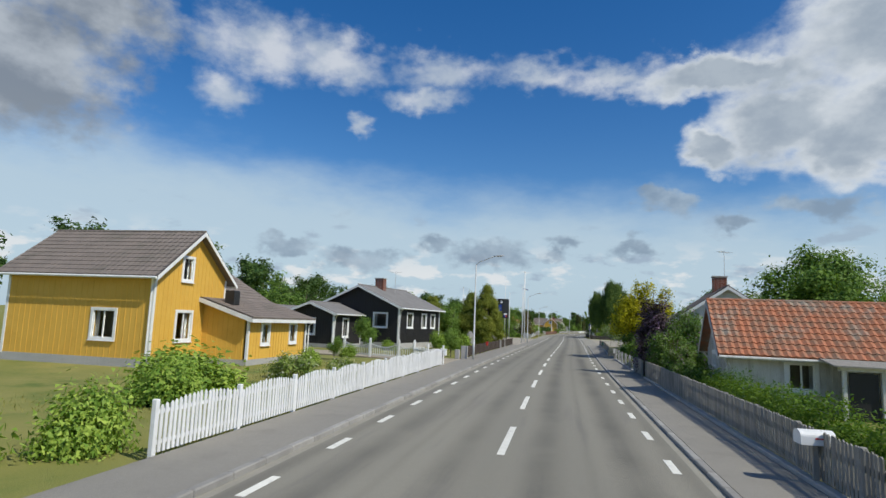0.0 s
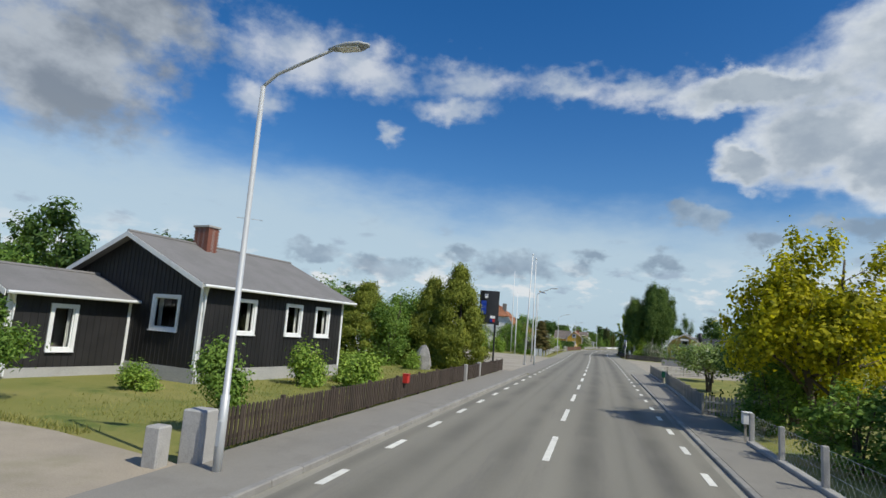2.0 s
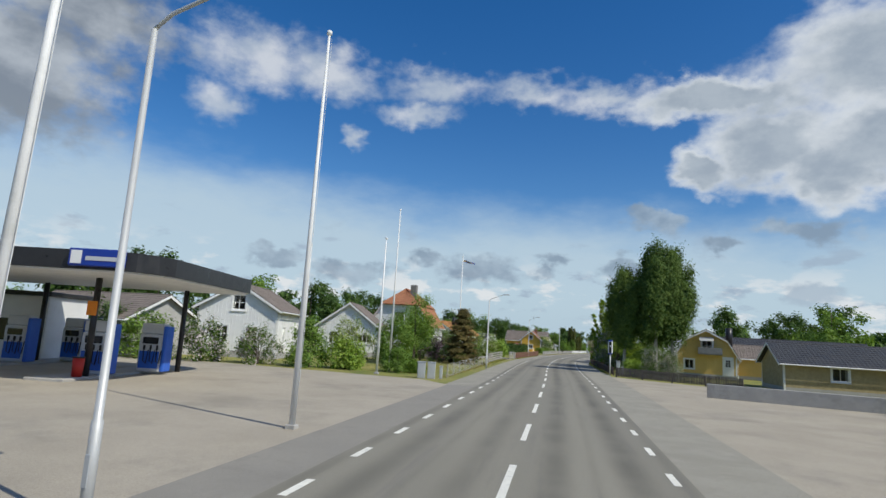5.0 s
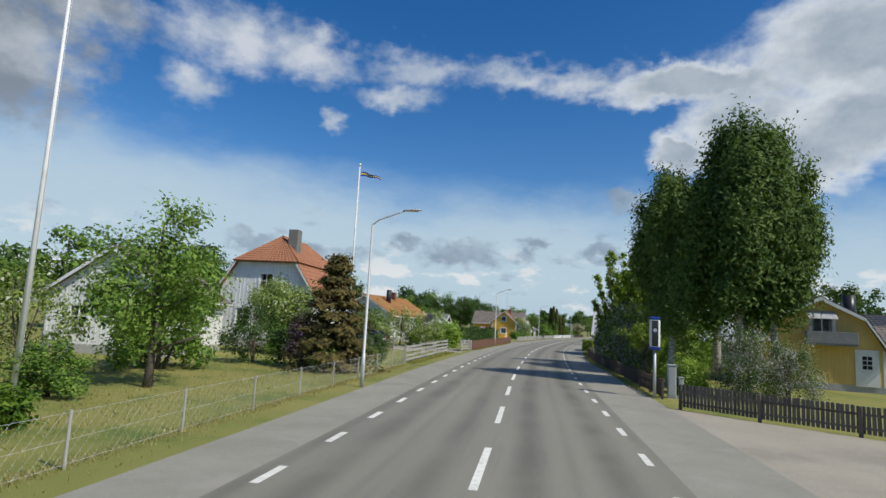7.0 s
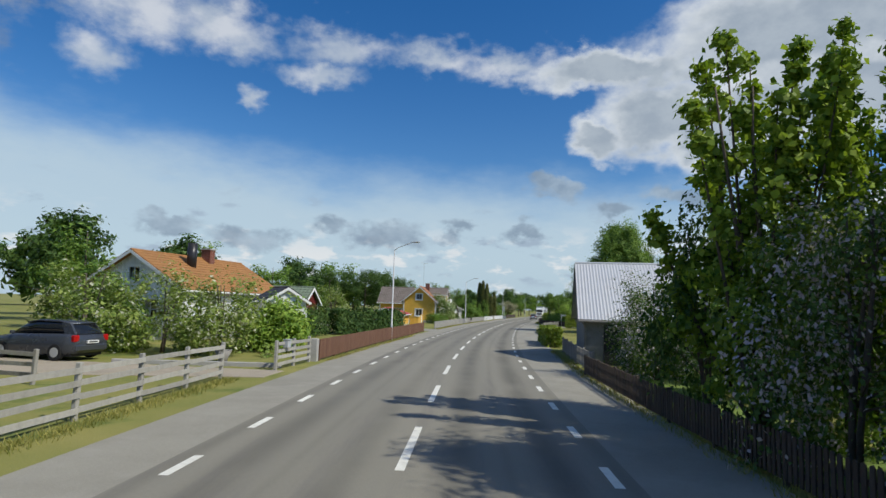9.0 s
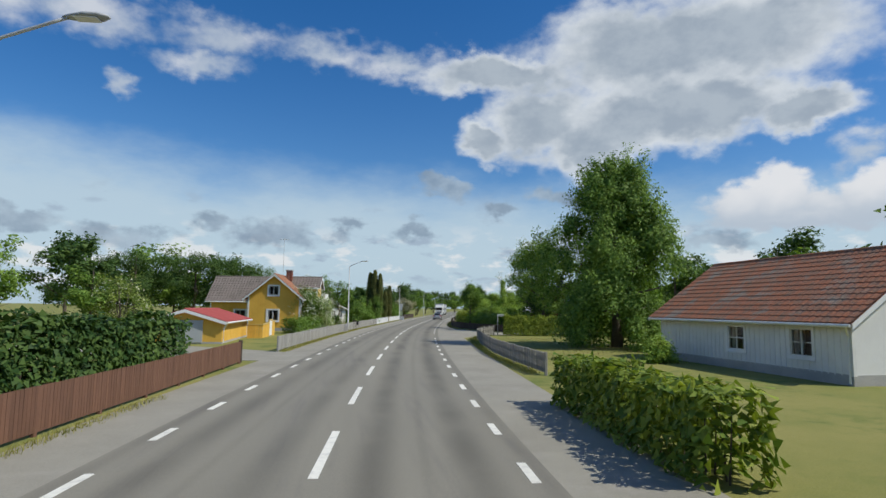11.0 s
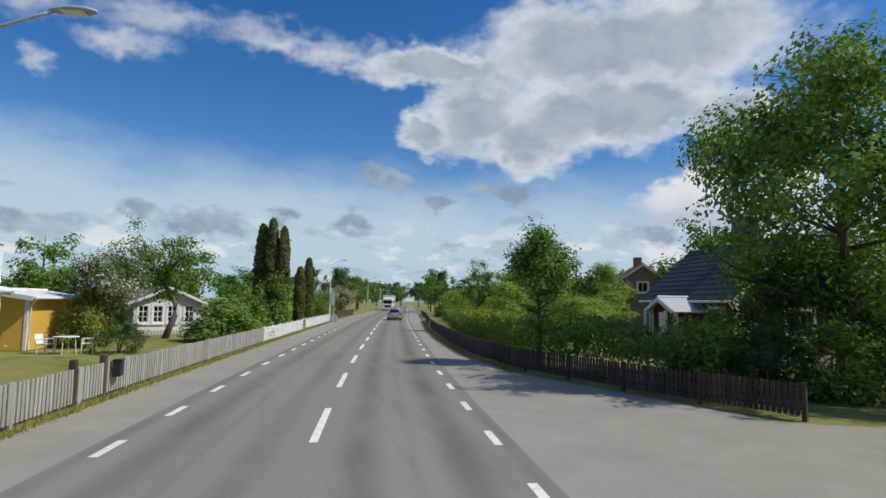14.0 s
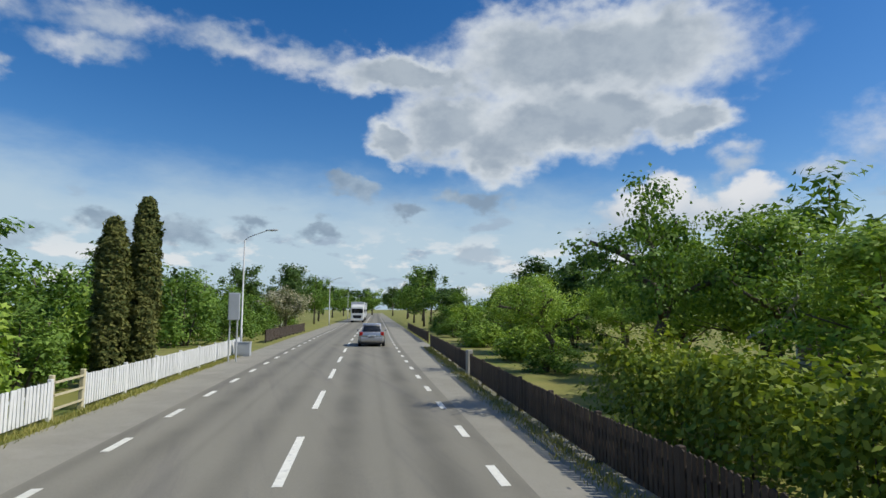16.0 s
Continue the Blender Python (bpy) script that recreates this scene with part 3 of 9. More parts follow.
build_ground()
road = lone("road", ribbon(-60, 620, -3.62, 3.55, -0.2, 0.0), ASPHALT, "smooth grey asphalt road with paler wheel tracks", "road", "structure")
across = road.data.uv_layers.new(name="across")
for loop in road.data.loops:
    across.data[loop.index].uv = (-3.62 if loop.vertex_index % 4 in (0, 3) else 3.55, 0.5)
lone("verge_asphalt_left", ribbon(-60, 72, -3.80, -3.62, -0.2, -0.004), ASPHALT_OLD, "worn pale asphalt gutter strip", "road edge", "structure")


def left_edge(y):
    return -5.75 if y < 200 else -5.35


lone("pavement_left", ribbon(-60, 73, -5.62, -3.96, -0.2, 0.09), ASPHALT_WALK, "grey asphalt pavement behind a low kerb", "pavement", "structure")
lone("pavement_left_far", ribbon(112, 620, -5.35, -3.62, -0.2, -0.006), ASPHALT_OLD, "pale worn asphalt footway flush with the road", "pavement", "structure")
lone("pavement_left_station", ribbon(73, 112, -5.2, -3.62, -0.2, -0.006), ASPHALT_WALK, "dark asphalt edge of the filling station", "pavement", "structure")
lone("pavement_right", ribbon(-60, 84.5, 3.90, 5.5, -0.2, 0.055), ASPHALT_WALK, "grey asphalt pavement behind a low kerb", "pavement", "structure")
lone("verge_right", ribbon(-60, 84.5, 3.55, 3.72, -0.2, -0.004), ASPHALT_OLD, "worn pale asphalt gutter strip", "road edge", "structure")
lone("pavement_right_far", ribbon(84.5, 620, 3.55, 5.7, -0.2, -0.006), ASPHALT_OLD, "pale worn asphalt shoulder flush with the road", "pavement", "structure")


def kerbs(name, off0, off1, y0, y1, top=0.105):
    row = tagged(new(name), "row of pale kerb stones", "kerb", kind="structure")
    me = Solid().box(off0, -0.49, -0.2, off1, 0.49, top, bevel=0.02).mesh("kerb_stone")
    me.materials.append(KERB)
    y = y0
    while y < y1:
        part("kerb_stone", me, KERB, row, m=pose(road_x(y), y, 0, 0, 0, road_turn(y)))
        y += 1.0


kerbs("kerb_left", -3.955, -3.805, 2, 72.5)
kerbs("kerb_right", 3.725, 3.895, 2, 84, 0.065)


def markings():
    """Dashed edge lines and a dashed centre line."""
    long_dash = Solid().box(-0.075, -1.62, 0.0, 0.075, 1.62, 0.004).mesh("lane_marking")
    dash = Solid().box(-0.075, -0.55, 0.0, 0.075, 0.55, 0.004).mesh("edge_marking")
    for me in (long_dash, dash):
        me.materials.append(PAINT_LINE)
    way, y = 0.0, -20.0
    marks = [(1.829, 3.226, -3.27, dash, "edge_marking"), (6.893, 6.452, 0.0, long_dash, "lane_marking"), (2.238, 3.226, 3.22, dash, "edge_marking")]
    nxt = [ph - p * math.floor((ph + 20) / p) for ph, p, *_ in marks]
    s, step = -20.0, 0.05
    while y < 470:
        for i, (ph, p, off, me, name) in enumerate(marks):
            if s >= nxt[i]:
                nxt[i] += p
                if y > 0 and not (i == 2 and 226 < y < 232):
                    x, yy = beside(y, off)
                    part(name, me, PAINT_LINE, road, m=pose(x, yy, 0.0005, 0, 0, road_turn(y)))
        y2 = y + step
        s += math.hypot(step, road_x(y2) - road_x(y))
        y = y2


def patch(name, outline, material, label, category, z=-0.012):
    s = Solid().prism(outline, -0.2, z)
    lone(name, s, material, label, category, "structure")


patch("forecourt", [(-4.45, 73), (-4.25, 84), (-4.0, 100), (-3.95, 112), (-6, 114.5), (-20, 116), (-34, 114), (-34, 92), (-14, 80), (-9, 75.5), (-5.2, 73)], GRAVEL, "pale packed gravel forecourt of the filling station", "forecourt")
patch("drive_sand", [(-5.65, 33.4), (-5.65, 39.8), (-9.4, 40.8), (-14, 41.2), (-26, 45), (-26, 40), (-12, 37.2), (-8, 36.4)], SAND, "sandy gravel driveway", "driveway", 0.05)
patch("gravel_yard", [(6.40, 84.5), (6.62, 100), (6.9, 118), (6.95, 133.9), (9.6, 131.7), (12.2, 129.7), (16, 127.7), (30, 120.5), (34, 112), (34, 96), (20, 93), (9, 86.5)], GRAVEL, "wide pale gravel yard beside the road", "yard")
LAWN_FRESH = surface("fresh_green_lawn", (0.135, 0.205, 0.040), 0.95, (0.20, 0.25, 0.06), 0.8, 34, 0.9, stain=(0.08, 0.14, 0.025), stain_scale=0.9, stain_amount=0.5, bump_scale=45)
patch("lawn_fresh", [(7.6, 154), (10.4, 154), (10.8, 171.5), (8.4, 171.5)], LAWN_FRESH, "fresh green lawn strip behind the fence", "lawn", -0.018)
patch("drive_rail", [(-4.05, 164), (-3.95, 166), (-10, 166.5), (-24, 168), (-24, 164), (-10, 163)], SAND, "sandy gravel drive to the garden", "driveway")
patch("drive_shed", [(0.15, 204.8), (0.8, 209.6), (-4.2, 213.5), (-9.2, 216.8), (-16, 217), (-16, 209), (-5, 205.6)], ASPHALT_OLD, "worn asphalt drive of the yellow house", "driveway")
patch("side_road", [(12.7, 228), (12.6, 224.4), (14.9, 228.0), (16.9, 231.2), (19, 231.9), (40, 233.0), (60, 234), (60, 237.5), (40, 236.5), (21, 236), (19.4, 236.8), (18.4, 240.6), (16.9, 246), (15.4, 246.4), (14.6, 242), (13.4, 234)], ASPHALT_OLD, "pale worn asphalt side road", "road")


# ---- fences ----
def along(points, step):
    """Evenly spaced places on a line of points: x, y, heading in degrees, way from the start."""
    out, pts = [], [Vector(p) for p in points]
    total = sum((b - a).length for a, b in zip(pts[:-1], pts[1:]))
    n = max(1, round(total / step))
    want, gone = [total * i / n for i in range(n + 1)], 0.0
    for a, b in zip(pts[:-1], pts[1:]):
        d = (b - a).length
        while want and want[0] <= gone + d + 1e-6:
            p = a + (b - a) * ((want[0] - gone) / d)
            out.append((p.x, p.y, math.degrees(math.atan2(b.y - a.y, b.x - a.x)), want.pop(0)))
        gone += d
    return out


def roadside(y0, y1, off, step=6.0):
    n = max(1, round((y1 - y0) / step))
    return [beside(y0 + (y1 - y0) * i / n, off) for i in range(n + 1)]


def picket_mesh(wide, thick, high, point):
    s = Solid()
    w = wide / 2
    s.add([(-w, -thick / 2, 0), (w, -thick / 2, 0), (w, -thick / 2, high - point), (0, -thick / 2, high), (-w, -thick / 2, high - point),
           (-w, thick / 2, 0), (w, thick / 2, 0), (w, thick / 2, high - point), (0, thick / 2, high), (-w, thick / 2, high - point)],
          [(0, 1, 2, 3, 4), (9, 8, 7, 6, 5), (0, 5, 6, 1), (1, 6, 7, 2), (2, 7, 8, 3), (3, 8, 9, 4), (4, 9, 5, 0)])
    return s.mesh("picket")


def picket_fence(points, high, material, label, gap=0.135, wide=0.075, bay=2.5, post_high=None, post_material=None, scallop=0.0, point=0.045, base=0.08, z=0.0, wobble=0.012, name="picket_fence"):
    """Posts, two rails a bay and single pickets on the road's side of them."""
    x0, y0 = points[0]
    f = thing(name, x0, y0, label, "fence", z=z)
    inv = f.matrix_basis.inverted()
    post_high = post_high or high + 0.04
    pm = post_material or material
    post_me = Solid().box(-0.05, -0.05, -0.1, 0.05, 0.05, post_high, bevel=0.012).mesh("post")
    rail_me = Solid().box(0, -0.02, -0.035, 1, 0.02, 0.035).mesh("rail")
    pick_me = picket_mesh(wide, 0.022, high - base, point)
    for me, mt in ((post_me, pm), (rail_me, material), (pick_me, material)):
        me.materials.append(mt)
    posts = along(points, bay)
    for x, y, a, _ in posts:
        part("post", post_me, pm, f, m=inv @ pose(x, y, z, 0, 0, a))
    for (x, y, *_), (x2, y2, *_) in zip(posts[:-1], posts[1:]):
        d = math.hypot(x2 - x, y2 - y)
        a = math.degrees(math.atan2(y2 - y, x2 - x))
        for h in (0.24, high - 0.24):
            part("rail", rail_me, material, f, m=inv @ pose(x, y, z + h, 0, 0, a) @ Matrix.Diagonal((d, 1, 1, 1)))
    step = posts[1][3] if len(posts) > 1 else 2.5
    rng = random.Random(round(x0 * 31 + y0))
    side = 1 if x0 < road_x(y0) else -1
    spots = along(points, gap)
    rest = Solid()
    for i, (x, y, a, way) in enumerate(spots):
        if i > 299:
            break
        k = 1.0
        if scallop:
            k = 1 - scallop + scallop * abs(math.sin(math.pi * way / step)) ** 0.8
        m = pose(x, y, z + base, rng.uniform(-1, 1) * wobble * 60, rng.uniform(-1, 1) * wobble * 90, a) @ pose(0, -0.036 if side > 0 else 0.036, 0) @ Matrix.Diagonal((1, 1, k * (1 + rng.uniform(-1, 1) * wobble), 1))
        part("picket", pick_me, material, f, m=inv @ m)
    if len(spots) > 300:
        for x, y, a, way in spots[300:]:
            m = inv @ pose(x, y, z + base, 0, rng.uniform(-1, 1) * wobble * 90, a) @ pose(0, -0.036 if side > 0 else 0.036, 0)
            w, t, h = wide / 2, 0.011, (high - base) * (1 + rng.uniform(-1, 1) * wobble)
            rest.add([(-w, -t, 0), (w, -t, 0), (w, -t, h - point), (0, -t, h), (-w, -t, h - point), (-w, t, 0), (w, t, 0), (w, t, h - point), (0, t, h), (-w, t, h - point)],
                     [(0, 1, 2, 3, 4), (9, 8, 7, 6, 5), (1, 6, 7, 2), (2, 7, 8, 3), (3, 8, 9, 4), (4, 9, 5, 0)], m)
        tagged(part("pickets", rest, material, f), kind="stuff")
    return f


def rail_fence(points, high, rails, material, label, bay=2.2, z=0.0, name="rail_fence", plank=0.12):
    x0, y0 = points[0]
    f = thing(name, x0, y0, label, "fence", z=z)
    inv = f.matrix_basis.inverted()
    post_me = Solid().box(-0.055, -0.055, -0.1, 0.055, 0.055, high + 0.06, bevel=0.015).mesh("post")
    rail_me = Solid().box(0, -0.016, -plank / 2, 1, 0.016, plank / 2).mesh("rail")
    for me in (post_me, rail_me):
        me.materials.append(material)
    rng = random.Random(round(x0 * 7 + y0))
    posts = along(points, bay)
    for x, y, a, _ in posts:
        part("post", post_me, material, f, m=inv @ pose(x, y, z, rng.uniform(-2, 2), rng.uniform(-2, 2), a))
    for (x, y, *_), (x2, y2, *_) in zip(posts[:-1], posts[1:]):
        d, a = math.hypot(x2 - x, y2 - y), math.degrees(math.atan2(y2 - y, x2 - x))
        for k in range(rails):
            h = high * (k + 0.7) / rails
            part("rail", rail_me, material, f, m=inv @ pose(x, y, z + h + rng.uniform(-0.015, 0.015), 0, rng.uniform(-0.7, 0.7), a) @ pose(0, -0.07, 0) @ Matrix.Diagonal((d, 1, 1, 1)))
    return f


def mesh_fence(points, high, label, bay=3.0, z=0.0, post_material=None, concrete=False):
    """Posts with woven wire between them."""
    x0, y0 = points[0]
    f = thing("wire_fence", x0, y0, label, "fence", z=z)
    inv = f.matrix_basis.inverted()
    pm = post_material or STEEL
    post_me = (Solid().box(-0.06, -0.06, -0.1, 0.06, 0.06, high + 0.05, bevel=0.012) if concrete else Solid().tube([(0, 0, -0.1), (0, 0, high + 0.04)], 0.028, 8)).mesh("post")
    post_me.materials.append(pm)
    posts = along(points, bay)
    for x, y, a, _ in posts:
        part("post", post_me, pm, f, m=inv @ pose(x, y, z, 0, 0, a))
    w = Solid()
    for (x, y, *_), (x2, y2, *_) in zip(posts[:-1], posts[1:]):
        m = inv @ pose(x, y, z, 0, 0, math.degrees(math.atan2(y2 - y, x2 - x)))
        d = math.hypot(x2 - x, y2 - y)
        for h in (0.05, high * 0.5, high):
            w.tube([(0, 0, h), (d, 0, h)], 0.003, 4, False, m)
        k = -high
        while k < d:
            for up in (1, -1):
                a, b = max(k, 0.0), min(k + high, d)
                if b > a:
                    za, zb = (a - k, b - k) if up > 0 else (high - (a - k), high - (b - k))
                    w.tube([(a, 0, za + 0.02), (b, 0, zb + 0.02)], 0.0014, 3, False, m)
            k += 0.24
    tagged(part("wire_mesh", w, STEEL, f), kind="stuff")
    return f


# ---- plants ----
def leaf_mesh(name, spots, size, rng, droop=0.0, long=1.5, up=0.5, near=False, out=None):
    """One small pointed leaf at each spot; near the road a folded one with four corners."""
    n = len(spots)
    a = rng.normal(size=(n, 3))
    if out is not None:
        a = 0.55 * a + 1.15 * out
    a[:, 2] += up
    a /= np.linalg.norm(a, axis=1, keepdims=True)
    b = np.cross(a, rng.normal(size=(n, 3)))
    b[:, 2] -= droop
    b /= np.linalg.norm(b, axis=1, keepdims=True) + 1e-9
    c = np.cross(a, b)
    s = size * rng.uniform(0.6, 1.35, size=(n, 1))
    if not near:
        v = np.empty((n, 3, 3))
        v[:, 0] = spots - b * s * long * 0.45 + c * s * 0.55
        v[:, 1] = spots - b * s * long * 0.45 - c * s * 0.55
        v[:, 2] = spots + b * s * long * 0.6 + a * s * 0.2
        return quads(name, v)
    v = np.empty((n, 4, 3))
    v[:, 0] = spots - b * s * long * 0.5
    v[:, 1] = spots + c * s * 0.5 + a * s * 0.12
    v[:, 2] = spots + b * s * long * 0.5
    v[:, 3] = spots - c * s * 0.5 + a * s * 0.12
    return quads(name, v)


def quads(name, v):
    n, k = v.shape[:2]
    me = bpy.data.meshes.new(name)
    me.vertices.add(k * n)
    me.vertices.foreach_set("co", v.reshape(-1).astype(np.float32))
    me.loops.add(k * n)
    me.loops.foreach_set("vertex_index", np.arange(k * n, dtype=np.int32))
    me.polygons.add(n)
    me.polygons.foreach_set("loop_start", np.arange(0, k * n, k, dtype=np.int32))
    me.update(calc_edges=True)
    return me


def unit(rng, n):
    d = rng.normal(size=(n, 3))
    return d / np.linalg.norm(d, axis=1, keepdims=True)


def crown_spots(rng, high, low, radius, clumps, leaves, shape="round", spread=0.35, hang=0.0):
    """Places for leaves between two heights: clumps gathered into boughs. Also the way each leaf faces, out of its bough, and the lines of bare shoots."""
    mid, half = (high + low) / 2, (high - low) / 2
    lines, way = [], None
    if shape in ("round", "oval"):
        # boughs round the crown, each a loose cushion of clumps, with gaps between
        boughs = max(12, min(64, clumps // 8))
        d = unit(rng, boughs)
        q = d * rng.uniform(0.34, 0.84, size=(boughs, 1))
        size = rng.uniform(0.15, 0.33, size=boughs)
        pick = rng.choice(boughs, size=clumps, p=size**2 / np.sum(size**2))
        way = unit(rng, clumps)
        p = q[pick] + way * (size[pick] * rng.uniform(0.15, 1, size=clumps) ** 0.5)[:, None] * np.array([1, 1, 0.7])
        way = way + 0.45 * d[pick]
        taper = 1.0
        if shape == "oval":
            taper = np.clip(1.0 - 0.35 * np.maximum(p[:, 2], 0), 0.4, 1.2)
        c = np.stack([p[:, 0] * radius * taper, p[:, 1] * radius * taper, mid + p[:, 2] * half * 0.95], 1)
    elif shape == "bush":
        # a dome of cushions that reaches the ground
        boughs = max(14, min(48, clumps // 6))
        h = rng.uniform(0.0, 0.90, size=boughs)
        a = rng.uniform(0, 2 * np.pi, size=boughs)
        r = np.sqrt(1 - h**2) * rng.uniform(0.25, 0.88, size=boughs) ** 0.6
        size = rng.uniform(0.13, 0.30, size=boughs)
        q = np.stack([np.cos(a) * r, np.sin(a) * r, h], 1)
        pick = rng.integers(0, boughs, size=clumps)
        way = unit(rng, clumps)
        p = q[pick] + way * (size[pick] * rng.uniform(0.15, 1, size=clumps) ** 0.5)[:, None]
        way = way + 0.4 * q[pick]
        c = np.stack([p[:, 0] * radius, p[:, 1] * radius, np.maximum(low + p[:, 2] * (high - low) * 0.92, 0.05)], 1)
    elif shape in ("birch", "skirt"):
        # hanging sprays, each a tall narrow tuft
        boughs = max(12, clumps // 12)
        h = rng.uniform(0.0, 1.0, size=boughs)
        prof = np.minimum(1, (1.03 - h) / 0.34) ** 0.6 * np.minimum(1, 0.62 + h * 1.2)
        if shape == "skirt":
            prof = np.sin(np.pi * (0.28 + 0.69 * h)) ** 0.5
        a = rng.uniform(0, 2 * np.pi, size=boughs)
        r = radius * 0.86 * prof * rng.uniform(0.15, 1.0, size=boughs) ** 0.5 * rng.uniform(0.8, 1.12, size=boughs)
        q = np.stack([np.cos(a) * r, np.sin(a) * r, low + h * (high - low) * 0.96], 1)
        pick = rng.integers(0, boughs, size=clumps)
        off = rng.normal(size=(clumps, 3))
        c = q[pick] + off * np.array([0.09, 0.09, 0.12]) * np.array([radius, radius, half])
        way = 0.5 * off * np.array([1, 1, 0.5]) + 0.7 * np.stack([np.cos(a[pick]), np.sin(a[pick]), 0.3 + 0 * pick], 1)
    elif shape == "shoots":
        # upright shoots that spread from the foot, with leafy tufts along their upper part
        n, nodes = 15, 17
        a = np.arange(n) * 2.4 + rng.uniform(-0.3, 0.3, n)
        lean = rng.uniform(0.05, 1.0, n) ** 0.7
        top = 1.0 - 0.5 * lean**1.5 * rng.uniform(0.4, 1.0, n)
        t = np.linspace(0.16, 1.0, nodes)
        grid = np.empty((n, nodes, 3))
        for k in range(n):
            out = radius * lean[k] * t**0.75
            grid[k] = np.stack([np.cos(a[k]) * out, np.sin(a[k]) * out, low + t * top[k] * (high - low)], 1)
            lines.append([(0, 0, 0.0)] + [tuple(g) for g in grid[k]])
        tuft = (0.15 * radius * (1.22 - t) ** 1.3 + 0.02)[None, :, None]
        grid = grid + rng.normal(size=(n, nodes, 3)) * tuft * 0.8
        pk, pt = rng.integers(0, n, clumps), np.minimum((rng.uniform(0, 1, clumps) ** 0.85 * nodes).astype(int), nodes - 1)
        way = unit(rng, clumps)
        c = grid[pk, pt] + way * tuft[0, pt]
        way = way + 0.4 * np.stack([np.cos(a[pk]), np.sin(a[pk]), 0.6 + 0 * pk], 1)
    elif shape == "mass":
        # a conifer of feathery sprays that stand out in cushions
        boughs = clumps // 5
        h = rng.uniform(0, 1, size=boughs)
        prof = np.minimum(1, (1.03 - h) / 0.72) ** 0.9 * np.minimum(1, 0.78 + h * 1.6)
        a = rng.uniform(0, 2 * np.pi, size=boughs)
        r = radius * prof * rng.uniform(0.62, 1.04, size=boughs)
        q = np.stack([np.cos(a) * r, np.sin(a) * r, low + h * (high - low) * 0.97], 1)
        pick = rng.integers(0, boughs, size=clumps)
        off = rng.normal(size=(clumps, 3))
        c = q[pick] + off * np.array([0.13, 0.13, 0.10])
        c[:, 2] = np.maximum(c[:, 2], 0.05)
        way = 0.7 * off / (np.linalg.norm(off, axis=1, keepdims=True) + 1e-6) + 0.7 * np.stack([np.cos(a[pick]), np.sin(a[pick]), 0.1 + 0 * pick], 1)
    elif shape in ("cone", "column"):
        h = rng.uniform(0, 1, size=clumps) ** (1.25 if shape == "cone" else 1.0)
        if shape == "cone":
            prof = (1 - h) ** 0.95 * (0.45 + 0.55 * np.minimum(1, h / 0.08))
        else:
            prof = np.sqrt(np.clip(1 - (np.maximum(h - 0.55, 0) / 0.455) ** 2, 0.015, 1)) * np.minimum(1, 0.85 + h * 0.4)
        a = rng.uniform(0, 2 * np.pi, size=clumps)
        bump = 1 + 0.16 * np.sin(a * 3 + h * 17) + 0.12 * np.sin(a * 5 - h * 31)
        if shape == "column":
            bump = 1 + 0.12 * np.sin(a * 3 + h * 17) + 0.07 * np.sin(a * 5 - h * 41)
        r = radius * prof * bump * rng.uniform(0.55, 1.0, size=clumps) ** 0.5
        c = np.stack([np.cos(a) * r, np.sin(a) * r, low + h * (high - low)], 1)
        way = np.stack([np.cos(a), np.sin(a), 0 * a], 1)
    elif shape == "tier":
        tiers = 9
        t = rng.integers(0, tiers, size=clumps)
        h = t / tiers
        a = rng.uniform(0, 2 * np.pi, size=clumps)
        arm = 1 + 0.3 * np.sin(a * 5 + t * 2.1)
        q = rng.uniform(0.1, 1, size=clumps) ** 0.55
        r = radius * (1 - h) ** 0.8 * q * arm
        c = np.stack([np.cos(a) * r, np.sin(a) * r, low + (high - low) * h - 0.22 * r + rng.normal(0, 0.08, clumps)], 1)
        top = rng.random(clumps) < 0.06
        c[top] = np.stack([rng.normal(0, 0.1, top.sum()), rng.normal(0, 0.1, top.sum()), rng.uniform(high - (high - low) * 0.15, high, top.sum())], 1)
        way = np.stack([np.cos(a), np.sin(a), 0 * a], 1) * 0.6
    each = np.repeat(c, leaves, axis=0)
    jit = rng.normal(size=each.shape) * spread
    face = np.repeat(way, leaves, axis=0) + 0.35 * jit / spread
    face /= np.linalg.norm(face, axis=1, keepdims=True) + 1e-6
    if shape == "tier":
        jit[:, 2] *= 0.35
    if hang:
        jit[:, 2] -= np.abs(rng.normal(size=len(each))) * hang
    return each + jit, face, lines


